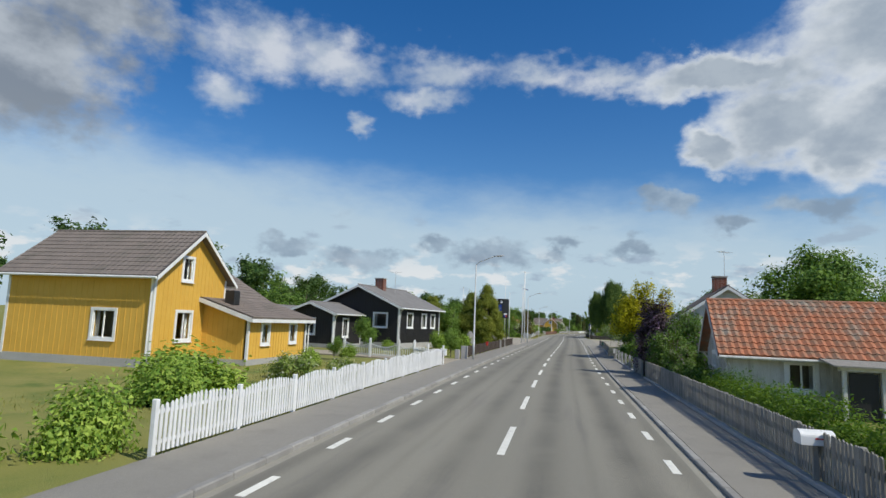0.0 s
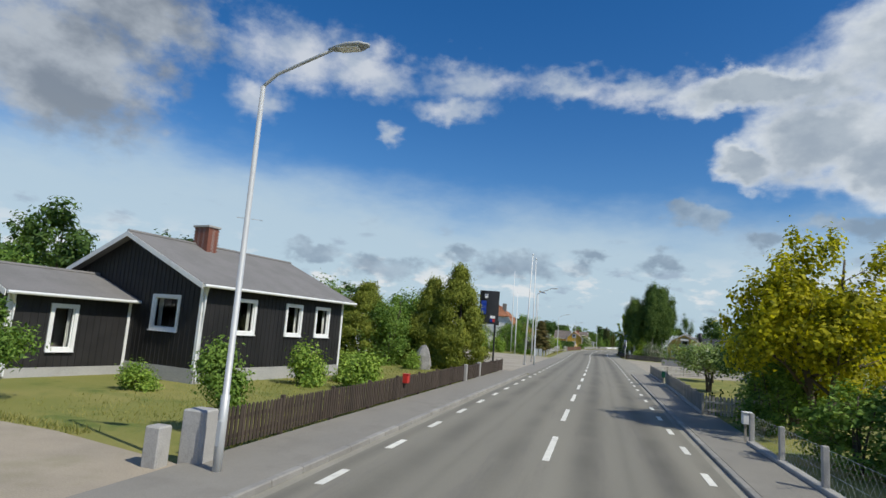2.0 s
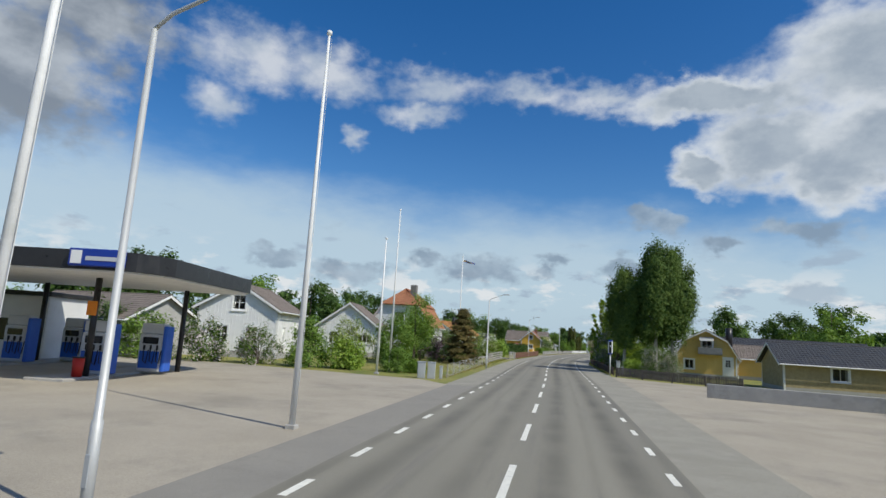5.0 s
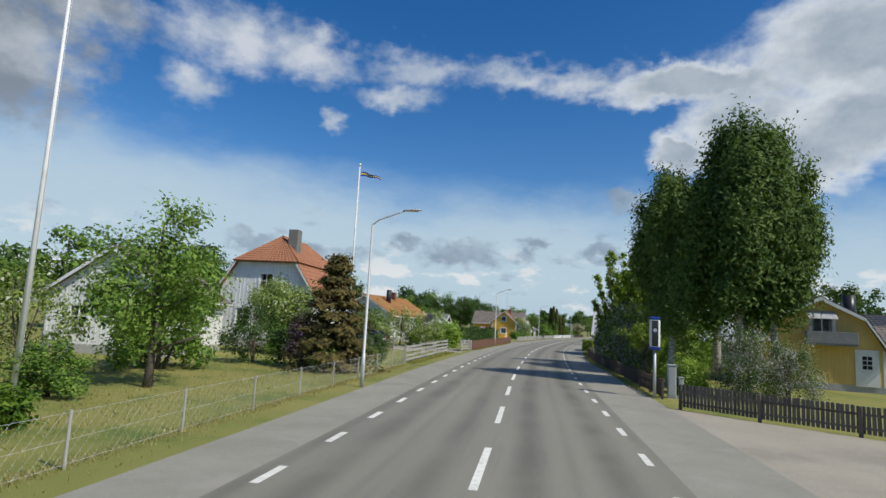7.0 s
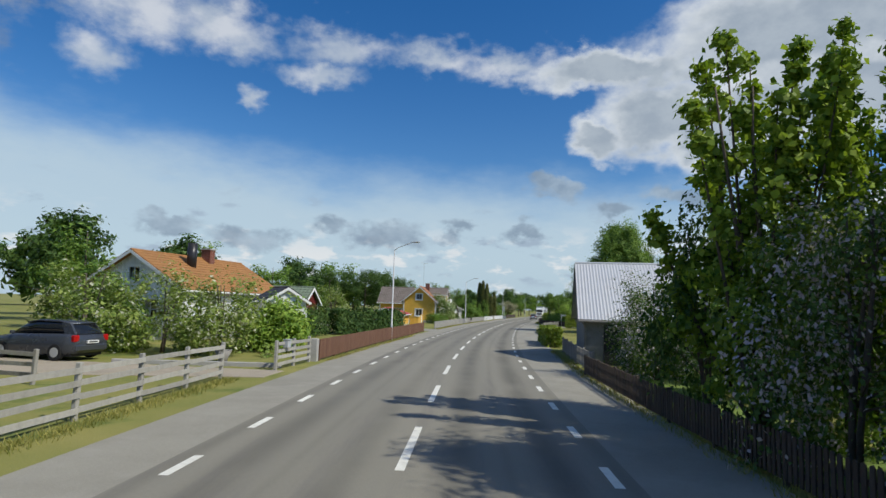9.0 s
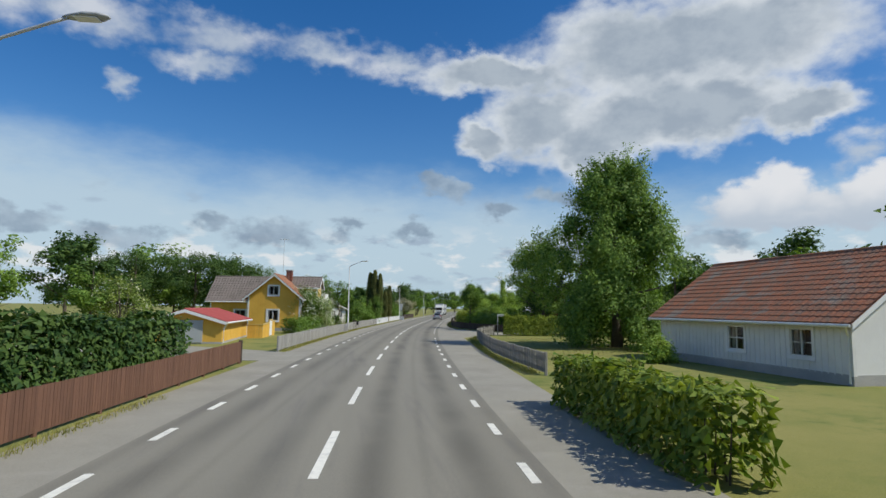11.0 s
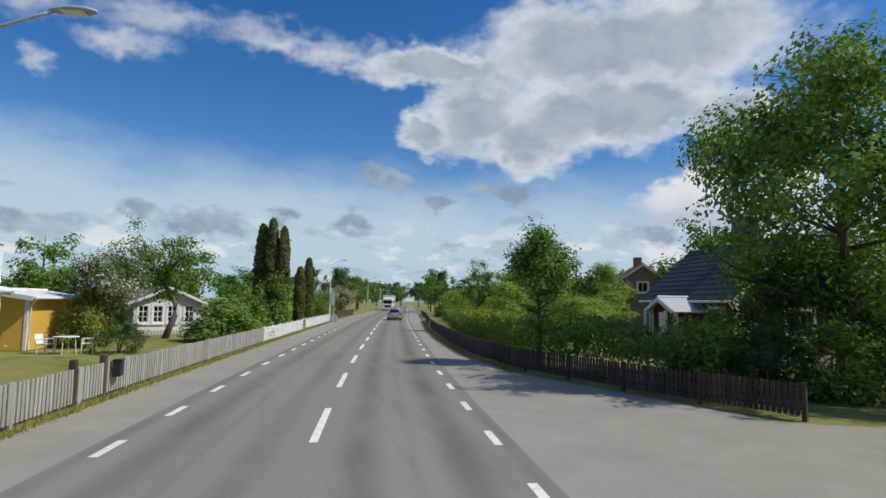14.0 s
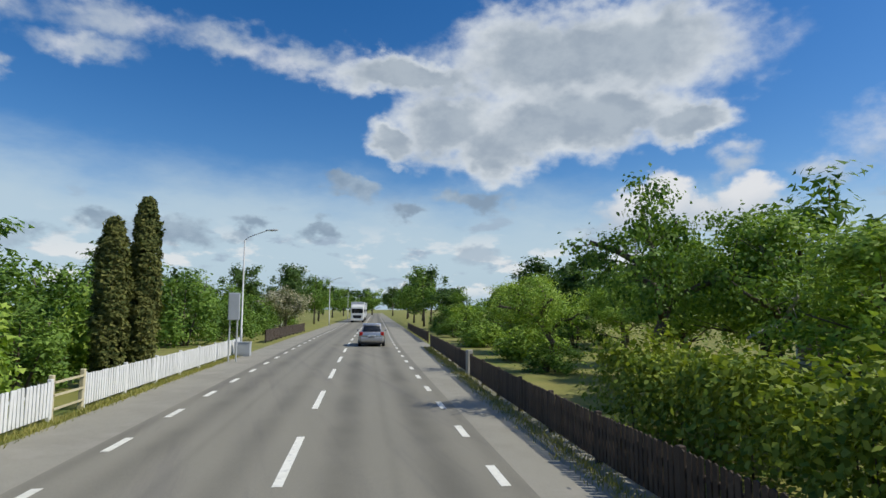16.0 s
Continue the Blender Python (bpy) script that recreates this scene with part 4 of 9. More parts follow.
def trunk_solid(rng, high, radius, reach, start, limbs, lean=0.0, crown_low=None, stems=1):
    s = Solid()
    for k in range(stems):
        off = Vector((rng.uniform(-1, 1), rng.uniform(-1, 1), 0)) * (0.0 if stems == 1 else radius * 2.2)
        tip = Vector((rng.uniform(-1, 1) * lean, rng.uniform(-1, 1) * lean, high)) + off * (0 if stems == 1 else 4)
        pts, rad = [], []
        for i in range(7):
            u = i / 6
            bend = Vector((math.sin(u * 4 + k), math.cos(u * 3 + k * 2), 0)) * 0.05 * high * u * (1 - u)
            pts.append(off + (tip - off) * u + bend - (Vector((0, 0, 0.15)) if i == 0 else Vector()))
            rad.append(radius * (1.25 if i == 0 else 1.0) * (1 - 0.85 * u) + 0.008)
        s.tube(pts, rad, 8)
        for j in range(limbs):
            u = start + (0.92 - start) * (j + 0.5) / limbs
            base = off + (tip - off) * u
            a = j * 2.4 + k + rng.uniform(-0.4, 0.4)
            out = reach * (1 - 0.55 * max(0, (u - start) / (1 - start))) * rng.uniform(0.6, 0.95)
            end = base + Vector((math.cos(a) * out, math.sin(a) * out, out * rng.uniform(0.25, 0.8)))
            mid = base + (end - base) * 0.5 + Vector((rng.uniform(-1, 1), rng.uniform(-1, 1), rng.uniform(-0.2, 0.6))) * out * 0.12
            r = max(radius * (1 - 0.85 * u) * 0.55, 0.012)
            s.tube([base, mid, end], [r, r * 0.65, r * 0.2], 6)
            for q in range(2):
                a2 = a + (q - 0.5) * 1.5
                e2 = mid + Vector((math.cos(a2), math.sin(a2), rng.uniform(0.2, 0.7))) * out * 0.45
                s.tube([mid, e2], [r * 0.45, r * 0.12], 5)
    return s


PLANTS = {}


def plant(kind, x, y, high, wide, label, category="tree", name="tree", seed=0, leaf="mid", shape="round", clumps=420, leaves=26, size=0.16, low=0.25, trunk=0.16,
          spread=0.3, turn=0.0, bark=None, hang=0.0, z=-0.03, stems=1, group="", up=0.5, long=1.5, reach=None, droop=0.0, limbs=9, near=False, fine=0.72):
    """A tree or bush: tapered stem with limbs, and a crown of single leaves. One kind is grown once, then scaled to its place."""
    key = (kind, seed)
    if stems > 2 and shape == "round":
        shape, limbs = "bush", 3
    if key not in PLANTS:
        rng = np.random.default_rng(abs(hash(kind.encode()[0] * 1000 + len(kind) * 77 + seed)) % 99991)
        spots, face, lines = crown_spots(rng, high, high * low, wide / 2, clumps, round(leaves * (1.45 if fine < 0.9 else 1.0)), shape, spread, hang)
        crown = leaf_mesh("crown", spots, size * fine, rng, droop, long, up, near, face)
        crown.materials.append(LEAF[leaf])
        pr = random.Random(seed + len(kind))
        top = 0.95 if shape in ("cone", "column", "tier", "mass") else 0.82
        made = trunk_solid(pr, high * top, trunk, (reach or wide * 0.45) if shape in ("round", "birch", "oval", "bush", "skirt") else wide * 0.25, max(low, 0.12), limbs, (0.0 if shape == "column" else 0.03 * high) if stems == 1 else 0.12 * high, stems=stems)
        for line in lines:
            made.tube(line, [trunk * 0.7 * (1 - 0.9 * k / len(line)) + 0.006 for k in range(len(line))], 6)
        stem = made.mesh("trunk", True)
        stem.materials.append(bark or BARK)
        PLANTS[key] = (crown, stem, high, wide)
    crown, stem, h0, w0 = PLANTS[key]
    t = thing(name, x, y, label, category, turn, z, group)
    t.scale = (wide / w0, wide / w0, high / h0)
    part("trunk", stem, BARK, t)
    part("crown", crown, LEAF[leaf], t)
    return t


def hedge(points, high, thick, leaf, label, density=230, size=0.11, z=-0.03, name="hedge", ragged=0.10, category="hedge", near=False, bare=0.05, shoots=0):
    """A clipped or loose hedge along a line: leaves on its skin and within, on woody stems."""
    rng = np.random.default_rng(round(abs(points[0][0]) * 13 + points[0][1]))
    x0, y0 = points[0]
    t = thing(name, x0, y0, label, category, z=z)
    stems, all_spots, all_out = Solid(), [], []
    for (ax, ay), (bx, by) in zip(points[:-1], points[1:]):
        d = math.hypot(bx - ax, by - ay)
        n = int(d * (high * 2 + thick) * density)
        u = rng.uniform(0, d, n)
        top = high * (1 + ragged * np.sin(u * 1.7) * 0.5 + ragged * np.sin(u * 4.1 + 1) * 0.4)
        pick = rng.uniform(0, high * 2 + thick, n)
        side = np.where(pick < high, -1.0, np.where(pick < 2 * high, 1.0, 0.0))
        zz = np.where(side == 0, top, (bare + (1 - bare) * rng.uniform(0, 1, n) ** (1.0 if bare < 0.1 else 0.6)) * top)
        ww = np.where(side == 0, rng.uniform(-0.5, 0.5, n) * thick, side * thick / 2 * (1 - 0.12 * zz / high))
        inward = np.abs(rng.normal(0, 0.07, n))
        ww = ww - np.sign(ww) * inward + rng.normal(0, ragged * 0.5, n)
        zz = zz - inward * (side == 0) + rng.normal(0, ragged * 0.35, n)
        cx, sx = (bx - ax) / d, (by - ay) / d
        all_spots.append(np.stack([ax - x0 + cx * u - sx * ww, ay - y0 + sx * u + cx * ww, np.maximum(zz, 0.03)], 1))
        all_out.append(np.stack([-sx * side, cx * side, (side == 0) * 1.0], 1))
        for k in range(max(2, int(d / 0.45))):
            s = rng.uniform(0, d)
            w = rng.uniform(-0.25, 0.25) * thick
            px, py = ax - x0 + cx * s - sx * w, ay - y0 + sx * s + cx * w
            stems.tube([(px, py, -0.05), (px + rng.uniform(-0.1, 0.1), py + rng.uniform(-0.1, 0.1), high * 0.85)], [0.02, 0.006], 5)
    # dense inside
    for (ax, ay), (bx, by) in zip(points[:-1], points[1:]):
        a = math.degrees(math.atan2(by - ay, bx - ax))
        d = math.hypot(bx - ax, by - ay)
        n = int(d * high * thick * density * 0.8)
        u, w, h = rng.uniform(0, d, n), rng.uniform(-0.4, 0.4, n) * thick, rng.uniform(bare, 0.93, n) * high
        cx, sx = (bx - ax) / d, (by - ay) / d
        all_spots.append(np.stack([ax - x0 + cx * u - sx * w, ay - y0 + sx * u + cx * w, h], 1))
        all_out.append(np.zeros((n, 3)))
    # loose shoots that stand out of the top
    for (ax, ay), (bx, by) in zip(points[:-1], points[1:]):
        d = math.hypot(bx - ax, by - ay)
        n = int(d * shoots)
        if not n:
            continue
        u, w, tall = rng.uniform(0, d, n), rng.uniform(-0.5, 0.5, n) * thick, rng.uniform(0.08, 0.55, n) ** 1.4
        cx, sx = (bx - ax) / d, (by - ay) / d
        foot = np.stack([ax - x0 + cx * u - sx * w, ay - y0 + sx * u + cx * w, np.full(n, high * 0.94)], 1)
        tip = foot + np.stack([rng.normal(0, 0.22, n) * tall, rng.normal(0, 0.22, n) * tall, tall], 1)
        f = rng.uniform(0, 1, (n, 14, 1))
        spots = foot[:, None] * (1 - f) + tip[:, None] * f + rng.normal(0, 0.045, (n, 14, 3))
        all_spots.append(spots.reshape(-1, 3))
        all_out.append(unit(rng, n * 14) * 0.5)
        for k in range(0, n, 7):
            stems.tube([tuple(foot[k]), tuple(tip[k])], [0.006, 0.003], 3)
    me = leaf_mesh("foliage", np.concatenate(all_spots), size, rng, up=0.6, near=near, out=np.concatenate(all_out))
    me.materials.append(LEAF[leaf])
    part("foliage", me, LEAF[leaf], t)
    tagged(part("stemwork", stems, BARK, t), kind="stuff")
    return t


def grass_strip(points, wide, label, density=90, high=0.16, leaf="grass", z=-0.03):
    """Blades of rough grass along a line."""
    rng = np.random.default_rng(round(abs(points[0][0]) * 17 + points[0][1] * 3))
    out = []
    for (ax, ay), (bx, by) in zip(points[:-1], points[1:]):
        d = math.hypot(bx - ax, by - ay)
        n = int(d * wide * density * 2.6)
        u, w = rng.uniform(0, d, n), rng.normal(0, 0.32, n).clip(-0.7, 0.7) * wide
        cx, sx = (bx - ax) / d, (by - ay) / d
        x, y = ax + cx * u - sx * w, ay + sx * u + cx * w
        h = high * rng.uniform(0.25, 1.0, n)
        a = rng.uniform(0, 2 * np.pi, n)
        lean = rng.normal(0, 0.45, (n, 2)) * h[:, None]
        b = 0.006 + 0.008 * rng.random(n)
        v = np.zeros((n, 4, 3))
        v[:, 0] = np.stack([x - np.cos(a) * b, y - np.sin(a) * b, np.full(n, z)], 1)
        v[:, 1] = np.stack([x + np.cos(a) * b, y + np.sin(a) * b, np.full(n, z)], 1)
        v[:, 2] = np.stack([x + lean[:, 0] + np.cos(a) * b * 0.3, y + lean[:, 1] + np.sin(a) * b * 0.3, z + h], 1)
        v[:, 3] = np.stack([x + lean[:, 0] - np.cos(a) * b * 0.3, y + lean[:, 1] - np.sin(a) * b * 0.3, z + h * 0.97], 1)
        out.append(v)
    me = quads("grass_verge", np.concatenate(out))
    me.materials.append(LEAF[leaf])
    ob = new("grass_verge", me)
    tagged(ob, label, "grass", kind="stuff")


# ---- houses ----
def wall_panel(s, wide, top, holes, thick, m, bends=()):
    """A wall in x, z (y from 0 inwards to thick) with openings; top is its height as a function of x."""
    cuts = {-wide / 2, wide / 2, 0.0, *bends}
    for cx, cz, w, h in holes:
        cuts |= {cx - w / 2, cx + w / 2}
    cuts = sorted(c for c in cuts if -wide / 2 <= c <= wide / 2)
    for a, b in zip(cuts[:-1], cuts[1:]):
        if b - a < 1e-4:
            continue
        mid, z = (a + b) / 2, 0.0
        spans = sorted((cz - h / 2, cz + h / 2) for cx, cz, w, h in holes if abs(mid - cx) < w / 2)
        for lo, hi in spans + [(None, None)]:
            za, zb = (lo, lo) if lo is not None else (top(a), top(b))
            s.add([(a, 0, z), (b, 0, z), (b, 0, zb), (a, 0, za), (a, thick, z), (b, thick, z), (b, thick, zb), (a, thick, za)],
                  [(0, 1, 2, 3), (7, 6, 5, 4), (0, 4, 5, 1), (3, 2, 6, 7), (0, 3, 7, 4), (1, 5, 6, 2)], m)
            z = hi
    s.welded()


def window(parent, m, w, h, mullions=1, bars=0, frame_material=None, curtains=True, trim=0.10, name="window"):
    """A window in a wall's opening: frame with casing, panes, sill and curtains."""
    fm = frame_material or WHITE
    t = trim
    casing, sash = Solid(), Solid()
    wall_panel(casing, w + 2 * t, lambda x: h + 2 * t, [(0, h / 2 + t, w - 0.06, h - 0.06)], 0.045, pose(0, -0.045, -h / 2 - t))
    win = part(name, casing, fm, parent, "", m)
    cw, ch = (w - 0.1) / (mullions + 1), (h - 0.1) / (bars + 1)
    holes = [(-w / 2 + 0.05 + cw * (i + 0.5), 0.05 + ch * (j + 0.5), cw - 0.05, ch - (0.04 if bars else 0.02)) for i in range(mullions + 1) for j in range(bars + 1)]
    wall_panel(sash, w - 0.004, lambda x: h - 0.004, holes, 0.06, pose(0, 0.003, -h / 2 + 0.002))
    part("sash", sash, fm, win)
    part("sill", Solid().box(-w / 2 - t, -0.11, -h / 2 - t - 0.03, w / 2 + t, -0.002, -h / 2 - t), fm, win)
    n = mullions + 1
    for k in range(n):
        x0 = -w / 2 + 0.05 + (w - 0.1) * k / n
        pane = part("pane", Solid().box(x0 + 0.012, 0.030, -h / 2 + 0.051, x0 + (w - 0.1) / n - 0.012, 0.036, h / 2 - 0.051), GLASS, win)
        pane.visible_shadow = False
    part("room", Solid().box(-w / 2 - 0.3, 1.0, -h / 2 - 0.4, w / 2 + 0.3, 1.04, h / 2 + 0.3), ROOM, win, "dim room behind the glass")
    if curtains:
        for side in (-1, 1):
            c = Solid()
            n = 8
            for i in range(n):
                xa, xb = (side * (w / 2 - (w * 0.17) * j / n) for j in (i, i + 1))
                ya, yb = (0.22 + 0.03 * (j % 2) for j in (i, i + 1))
                c.add([(xa, ya, -h / 2 + 0.06), (xb, yb, -h / 2 + 0.06), (xb, yb, h / 2 - 0.04), (xa, ya, h / 2 - 0.04), (xa, ya + 0.01, -h / 2 + 0.06), (xb, yb + 0.01, -h / 2 + 0.06), (xb, yb + 0.01, h / 2 - 0.04), (xa, ya + 0.01, h / 2 - 0.04)],
                      [(0, 1, 2, 3), (7, 6, 5, 4)])
            part("curtain", c, CURTAIN, win)
    return win


def j_phase(u, wide, pitch):
    return u * int(wide / pitch) * 2 * math.pi + math.pi / 2


def slope_mesh(a, b, c, d, wave=0.0, pitch=0.3, row=0.34, step=0.02, thick=0.09, seg=2):
    """A roof slope from eave a-b up to ridge d-c: a slab, with waves and stepped courses where it is tiled."""
    a, b, c, d = (Vector(p) for p in (a, b, c, d))
    up = (b - a).cross(d - a).normalized()
    if up.z < 0:
        up = -up
    s = Solid()
    low = [p - up * thick for p in (a, b, c, d)]
    s.add([a, b, c, d, *low], [(4, 7, 6, 5), (0, 4, 5, 1), (2, 6, 7, 3), (1, 5, 6, 2), (3, 7, 4, 0)] + ([(0, 1, 2, 3)] if not wave else []))
    if wave:
        wide, tall = (b - a).length, ((d - a).length + (c - b).length) / 2
        nx = max(4, int(wide / pitch) * seg)
        rows = max(2, int(tall / row)) if step else 1
        for r in range(rows):
            for j in range(nx):
                quad = []
                for u, vv, lift in ((j / nx, r / rows, step), ((j + 1) / nx, r / rows, step), ((j + 1) / nx, (r + 1) / rows, 0.0), (j / nx, (r + 1) / rows, 0.0)):
                    p = (a + (b - a) * u) * (1 - vv) + (d + (c - d) * u) * vv
                    quad.append(p + up * (lift + 0.004 + wave * (0.5 + 0.5 * math.sin(j_phase(u, wide, pitch)))))
                s.add(quad, [(0, 1, 2, 3)])
                if r and step:
                    p0, p1 = quad[0], quad[1]
                    s.add([p0, p1, p1 - up * step, p0 - up * step], [(0, 3, 2, 1)])
                if r == 0:
                    p0, p1 = quad[0], quad[1]
                    s.add([p0, p1, p1 - up * 0.05, p0 - up * 0.05], [(0, 3, 2, 1)])
    return s


def gable_block(house, m, wide, deep, wall_h, ridge_h, wall_material, roof_material, windows=(), over=0.4, trim=None, boards=0.0, tiles=True, plinth=0.0, base=0.0,
                ends="ab", roof_kind="tile", corner=True, board_material=None, knee=None, hip=0.0, joined=False, board_sides="abrl"):
    """A house block with its ridge along local y. Sides: a (towards -y), b (+y), r (+x), l (-x). Windows: side, along, height of middle, width, height, mullions, bars."""
    trim = trim or WHITE
    t = 0.18
    slope = (ridge_h - wall_h) / (wide / 2)

    def gable_top(x):
        if knee:
            kx, kz = knee
            ax = abs(x)
            if hip and ax <= kx:
                return kz
            return wall_h + (wide / 2 - ax) * (kz - wall_h) / (wide / 2 - kx) if ax > kx else kz + (kx - ax) * (ridge_h - kz) / kx
        return ridge_h - abs(x) * slope

    places = {"a": (m @ pose(0, -deep / 2, base), wide, gable_top), "b": (m @ pose(0, deep / 2, base, 0, 0, 180), wide, gable_top),
              "r": (m @ pose(wide / 2, 0, base, 0, 0, 90), deep, lambda x: wall_h), "l": (m @ pose(-wide / 2, 0, base, 0, 0, -90), deep, lambda x: wall_h)}
    for side, (pm, w, top) in places.items():
        inner = w if side in "ab" else w - 2 * t
        s = Solid()
        holes = [(wx, wz - base, ww, wh) for sd, wx, wz, ww, wh, *_ in windows if sd == side]
        cuts = (-knee[0], knee[0]) if knee and side in "ab" else ()
        wall_panel(s, inner, (lambda x, top=top: top(x) - base), holes, t, None, cuts)
        part("wall", s, wall_material, house, m=pm)
        for sd, wx, wz, ww, wh, *more in windows:
            if sd == side:
                window(house, pm @ pose(wx, 0, wz - base), ww, wh, *(more or (1, 0)))
        if boards and side in board_sides:
            row = Solid()
            bm = Solid().box(-0.018, -0.015, 0, 0.018, -0.001, 1.0).mesh("batten")
            bm.materials.append(board_material or wall_material)
            n = int(inner / boards)
            for i in range(1, n):
                x = -inner / 2 + inner * i / n
                spans, z = [], 0.0
                for lo, hi in sorted((wz - base - wh / 2 - 0.14, wz - base + wh / 2 + 0.11) for sd, wx, wz, ww, wh, *_ in windows if sd == side and abs(x - wx) < ww / 2 + 0.12):
                    spans.append((z, lo))
                    z = hi
                spans.append((z, top(x) - base - 0.04))
                for lo, hi in spans:
                    if joined and hi - lo > 0.05:
                        row.box(x - 0.022, -0.022, lo, x + 0.022, -0.001, hi)
                    elif hi - lo > 0.05:
                        part("batten", bm, wall_material, house, m=pm @ pose(x, 0, lo) @ Matrix.Diagonal((1, 1, hi - lo, 1)))
            if joined:
                tagged(part("boarding", row, board_material or wall_material, house, m=pm), kind="stuff")
    if plinth:
        part("plinth", Solid().box(-wide / 2 - 0.02, -deep / 2 - 0.02, -0.2, wide / 2 + 0.02, deep / 2 + 0.02, plinth), PLINTH, house, m=m)
    if corner:
        cb = Solid().box(-0.07, -0.07, base, 0.07, 0.07, wall_h - 0.02).mesh("corner_board")
        cb.materials.append(trim)
        for sx in (-1, 1):
            for sy in (-1, 1):
                part("corner_board", cb, trim, house, m=m @ pose(sx * (wide / 2 - 0.045), sy * (deep / 2 - 0.045), 0))
    style = {"tile": dict(wave=0.028, pitch=0.30, row=0.36, step=0.022), "pantile": dict(wave=0.05, pitch=0.24, row=0.33, step=0.03, seg=4), "sheet": dict(wave=0.022, pitch=0.16, row=9, step=0.0), "felt": dict(wave=0.0)}[roof_kind]
    y0, y1 = -deep / 2 - over, deep / 2 + over
    eave_x = wide / 2 + over
    for side in (-1, 1):
        if knee:
            kx, kz = knee
            ks = (kz - wall_h) / (wide / 2 - kx)
            strips = [((eave_x * 0.99, wall_h - over * ks * 0.6), (kx, kz)), ((kx + 0.05, kz - 0.03), (0, ridge_h))][: 1 if hip else 2]
        else:
            strips = [((eave_x, wall_h - over * slope), (0, ridge_h))]
        for (xa, za), (xb, zb) in strips:
            a, b, c, d = (side * xa, y0, za + 0.11), (side * xa, y1, za + 0.11), (side * xb, y1, zb + 0.11), (side * xb, y0, zb + 0.11)
            part("roof", slope_mesh(a, b, c, d, **style), roof_material, house, m=m)
            for y, out in ((y0, -1), (y1, 1)):
                if ("a" if out < 0 else "b") in ends:
                    s = Solid()
                    ya, yb = (y - 0.03, y - 0.002) if out < 0 else (y + 0.002, y + 0.03)
                    s.side([(side * xa, za - 0.10), (side * xb, zb - 0.10), (side * xb, zb + 0.10), (side * xa, za + 0.10)], ya, yb)
                    part("bargeboard", s, trim, house, m=m)
    for side in (-1, 1):
        x = side * (eave_x + 0.055)
        z = wall_h - over * (((knee[1] - wall_h) / (wide / 2 - knee[0])) * 0.6 if knee else slope) + 0.03
        part("gutter", Solid().tube([(x, y0 + 0.02, z), (x, y1 - 0.02, z)], 0.06, 8), trim, house, m=m)
        part("downpipe", Solid().tube([(x, y0 + 0.2, z - 0.04), (x - side * (over - 0.05), y0 + over * 0.9 + 0.1, z - 0.35), (x - side * (over - 0.05), y0 + over * 0.9 + 0.1, 0.05)], 0.04, 8), trim, house, m=m)
    if hip:
        kx, kz = knee[0] + over * 0.6, knee[1] - 0.05
        ya, yb, ra, rb = y0 - 0.1, y1 + 0.1, y0 + hip, y1 - hip
        e, q = kz + 0.11, ridge_h + 0.11
        for quad in (((-kx, ya, e), (-kx, yb, e), (0, rb, q), (0, ra, q)), ((kx, ya, e), (kx, yb, e), (0, rb, q), (0, ra, q)), ((-kx, ya, e), (kx, ya, e), (0.02, ra, q), (-0.02, ra, q)), ((-kx, yb, e), (kx, yb, e), (0.02, rb, q), (-0.02, rb, q))):
            part("roof", slope_mesh(*quad, **style), roof_material, house, m=m)
        y0, y1 = ra, rb
    part("ridge_cap", Solid().tube([(0, y0, ridge_h + 0.12), (0, y1, ridge_h + 0.12)], 0.075, 8), roof_material, house, m=m)


def brick_chimney(house, m, wide, deep, z0, z1, cap=True):
    """A chimney laid in real courses."""
    ch = part("chimney", Solid().box(-wide / 2 + 0.012, -deep / 2 + 0.012, z0, wide / 2 - 0.012, deep / 2 - 0.012, z1 - 0.02), CONCRETE, house, "brick chimney stack", m)
    s = Solid()
    z, k = z0 + 0.04, 0
    while z < z1 - 0.05:
        for side, along_w, turn in ((-1, wide, 0), (1, wide, 0), (-1, deep, 90), (1, deep, 90)):
            other = deep if turn == 0 else wide
            n = max(1, int(along_w / 0.25))
            for i in range(n):
                u = -along_w / 2 + (i + 0.5) * along_w / n + (0.04 if k % 2 else -0.04)
                q = pose(u, side * (other / 2 - 0.045), z) if turn == 0 else pose(side * (other / 2 - 0.045), u, z, 0, 0, 90)
                s.box(-0.118, -0.05, -0.033, 0.118, 0.05, 0.033, q)
        z, k = z + 0.076, k + 1
    tagged(part("brickwork", s, BRICK, ch), kind="stuff")
    if cap:
        part("cap", Solid().box(-wide / 2 - 0.06, -deep / 2 - 0.06, z1 - 0.05, wide / 2 + 0.06, deep / 2 + 0.06, z1 + 0.04, bevel=0.01), CONCRETE, ch)


def aerial(x, y, z0, z1, label):
    s = Solid().tube([(0, 0, 0), (0, 0, z1 - z0)], 0.02, 6)
    a = thing("tv_aerial", x, y, label, "aerial", 35, z0)
    part("mast", s, STEEL, a)
    h = z1 - z0
    r = Solid().tube([(-0.6, 0, h - 0.1), (0.6, 0, h - 0.1)], 0.012, 5)
    for i in range(7):
        r.tube([(-0.55 + i * 0.18, -0.25, h - 0.1), (-0.55 + i * 0.18, 0.25, h - 0.1)], 0.007, 4)
    part("array", r, STEEL, a)


# ---- street furniture ----
LAMP = []


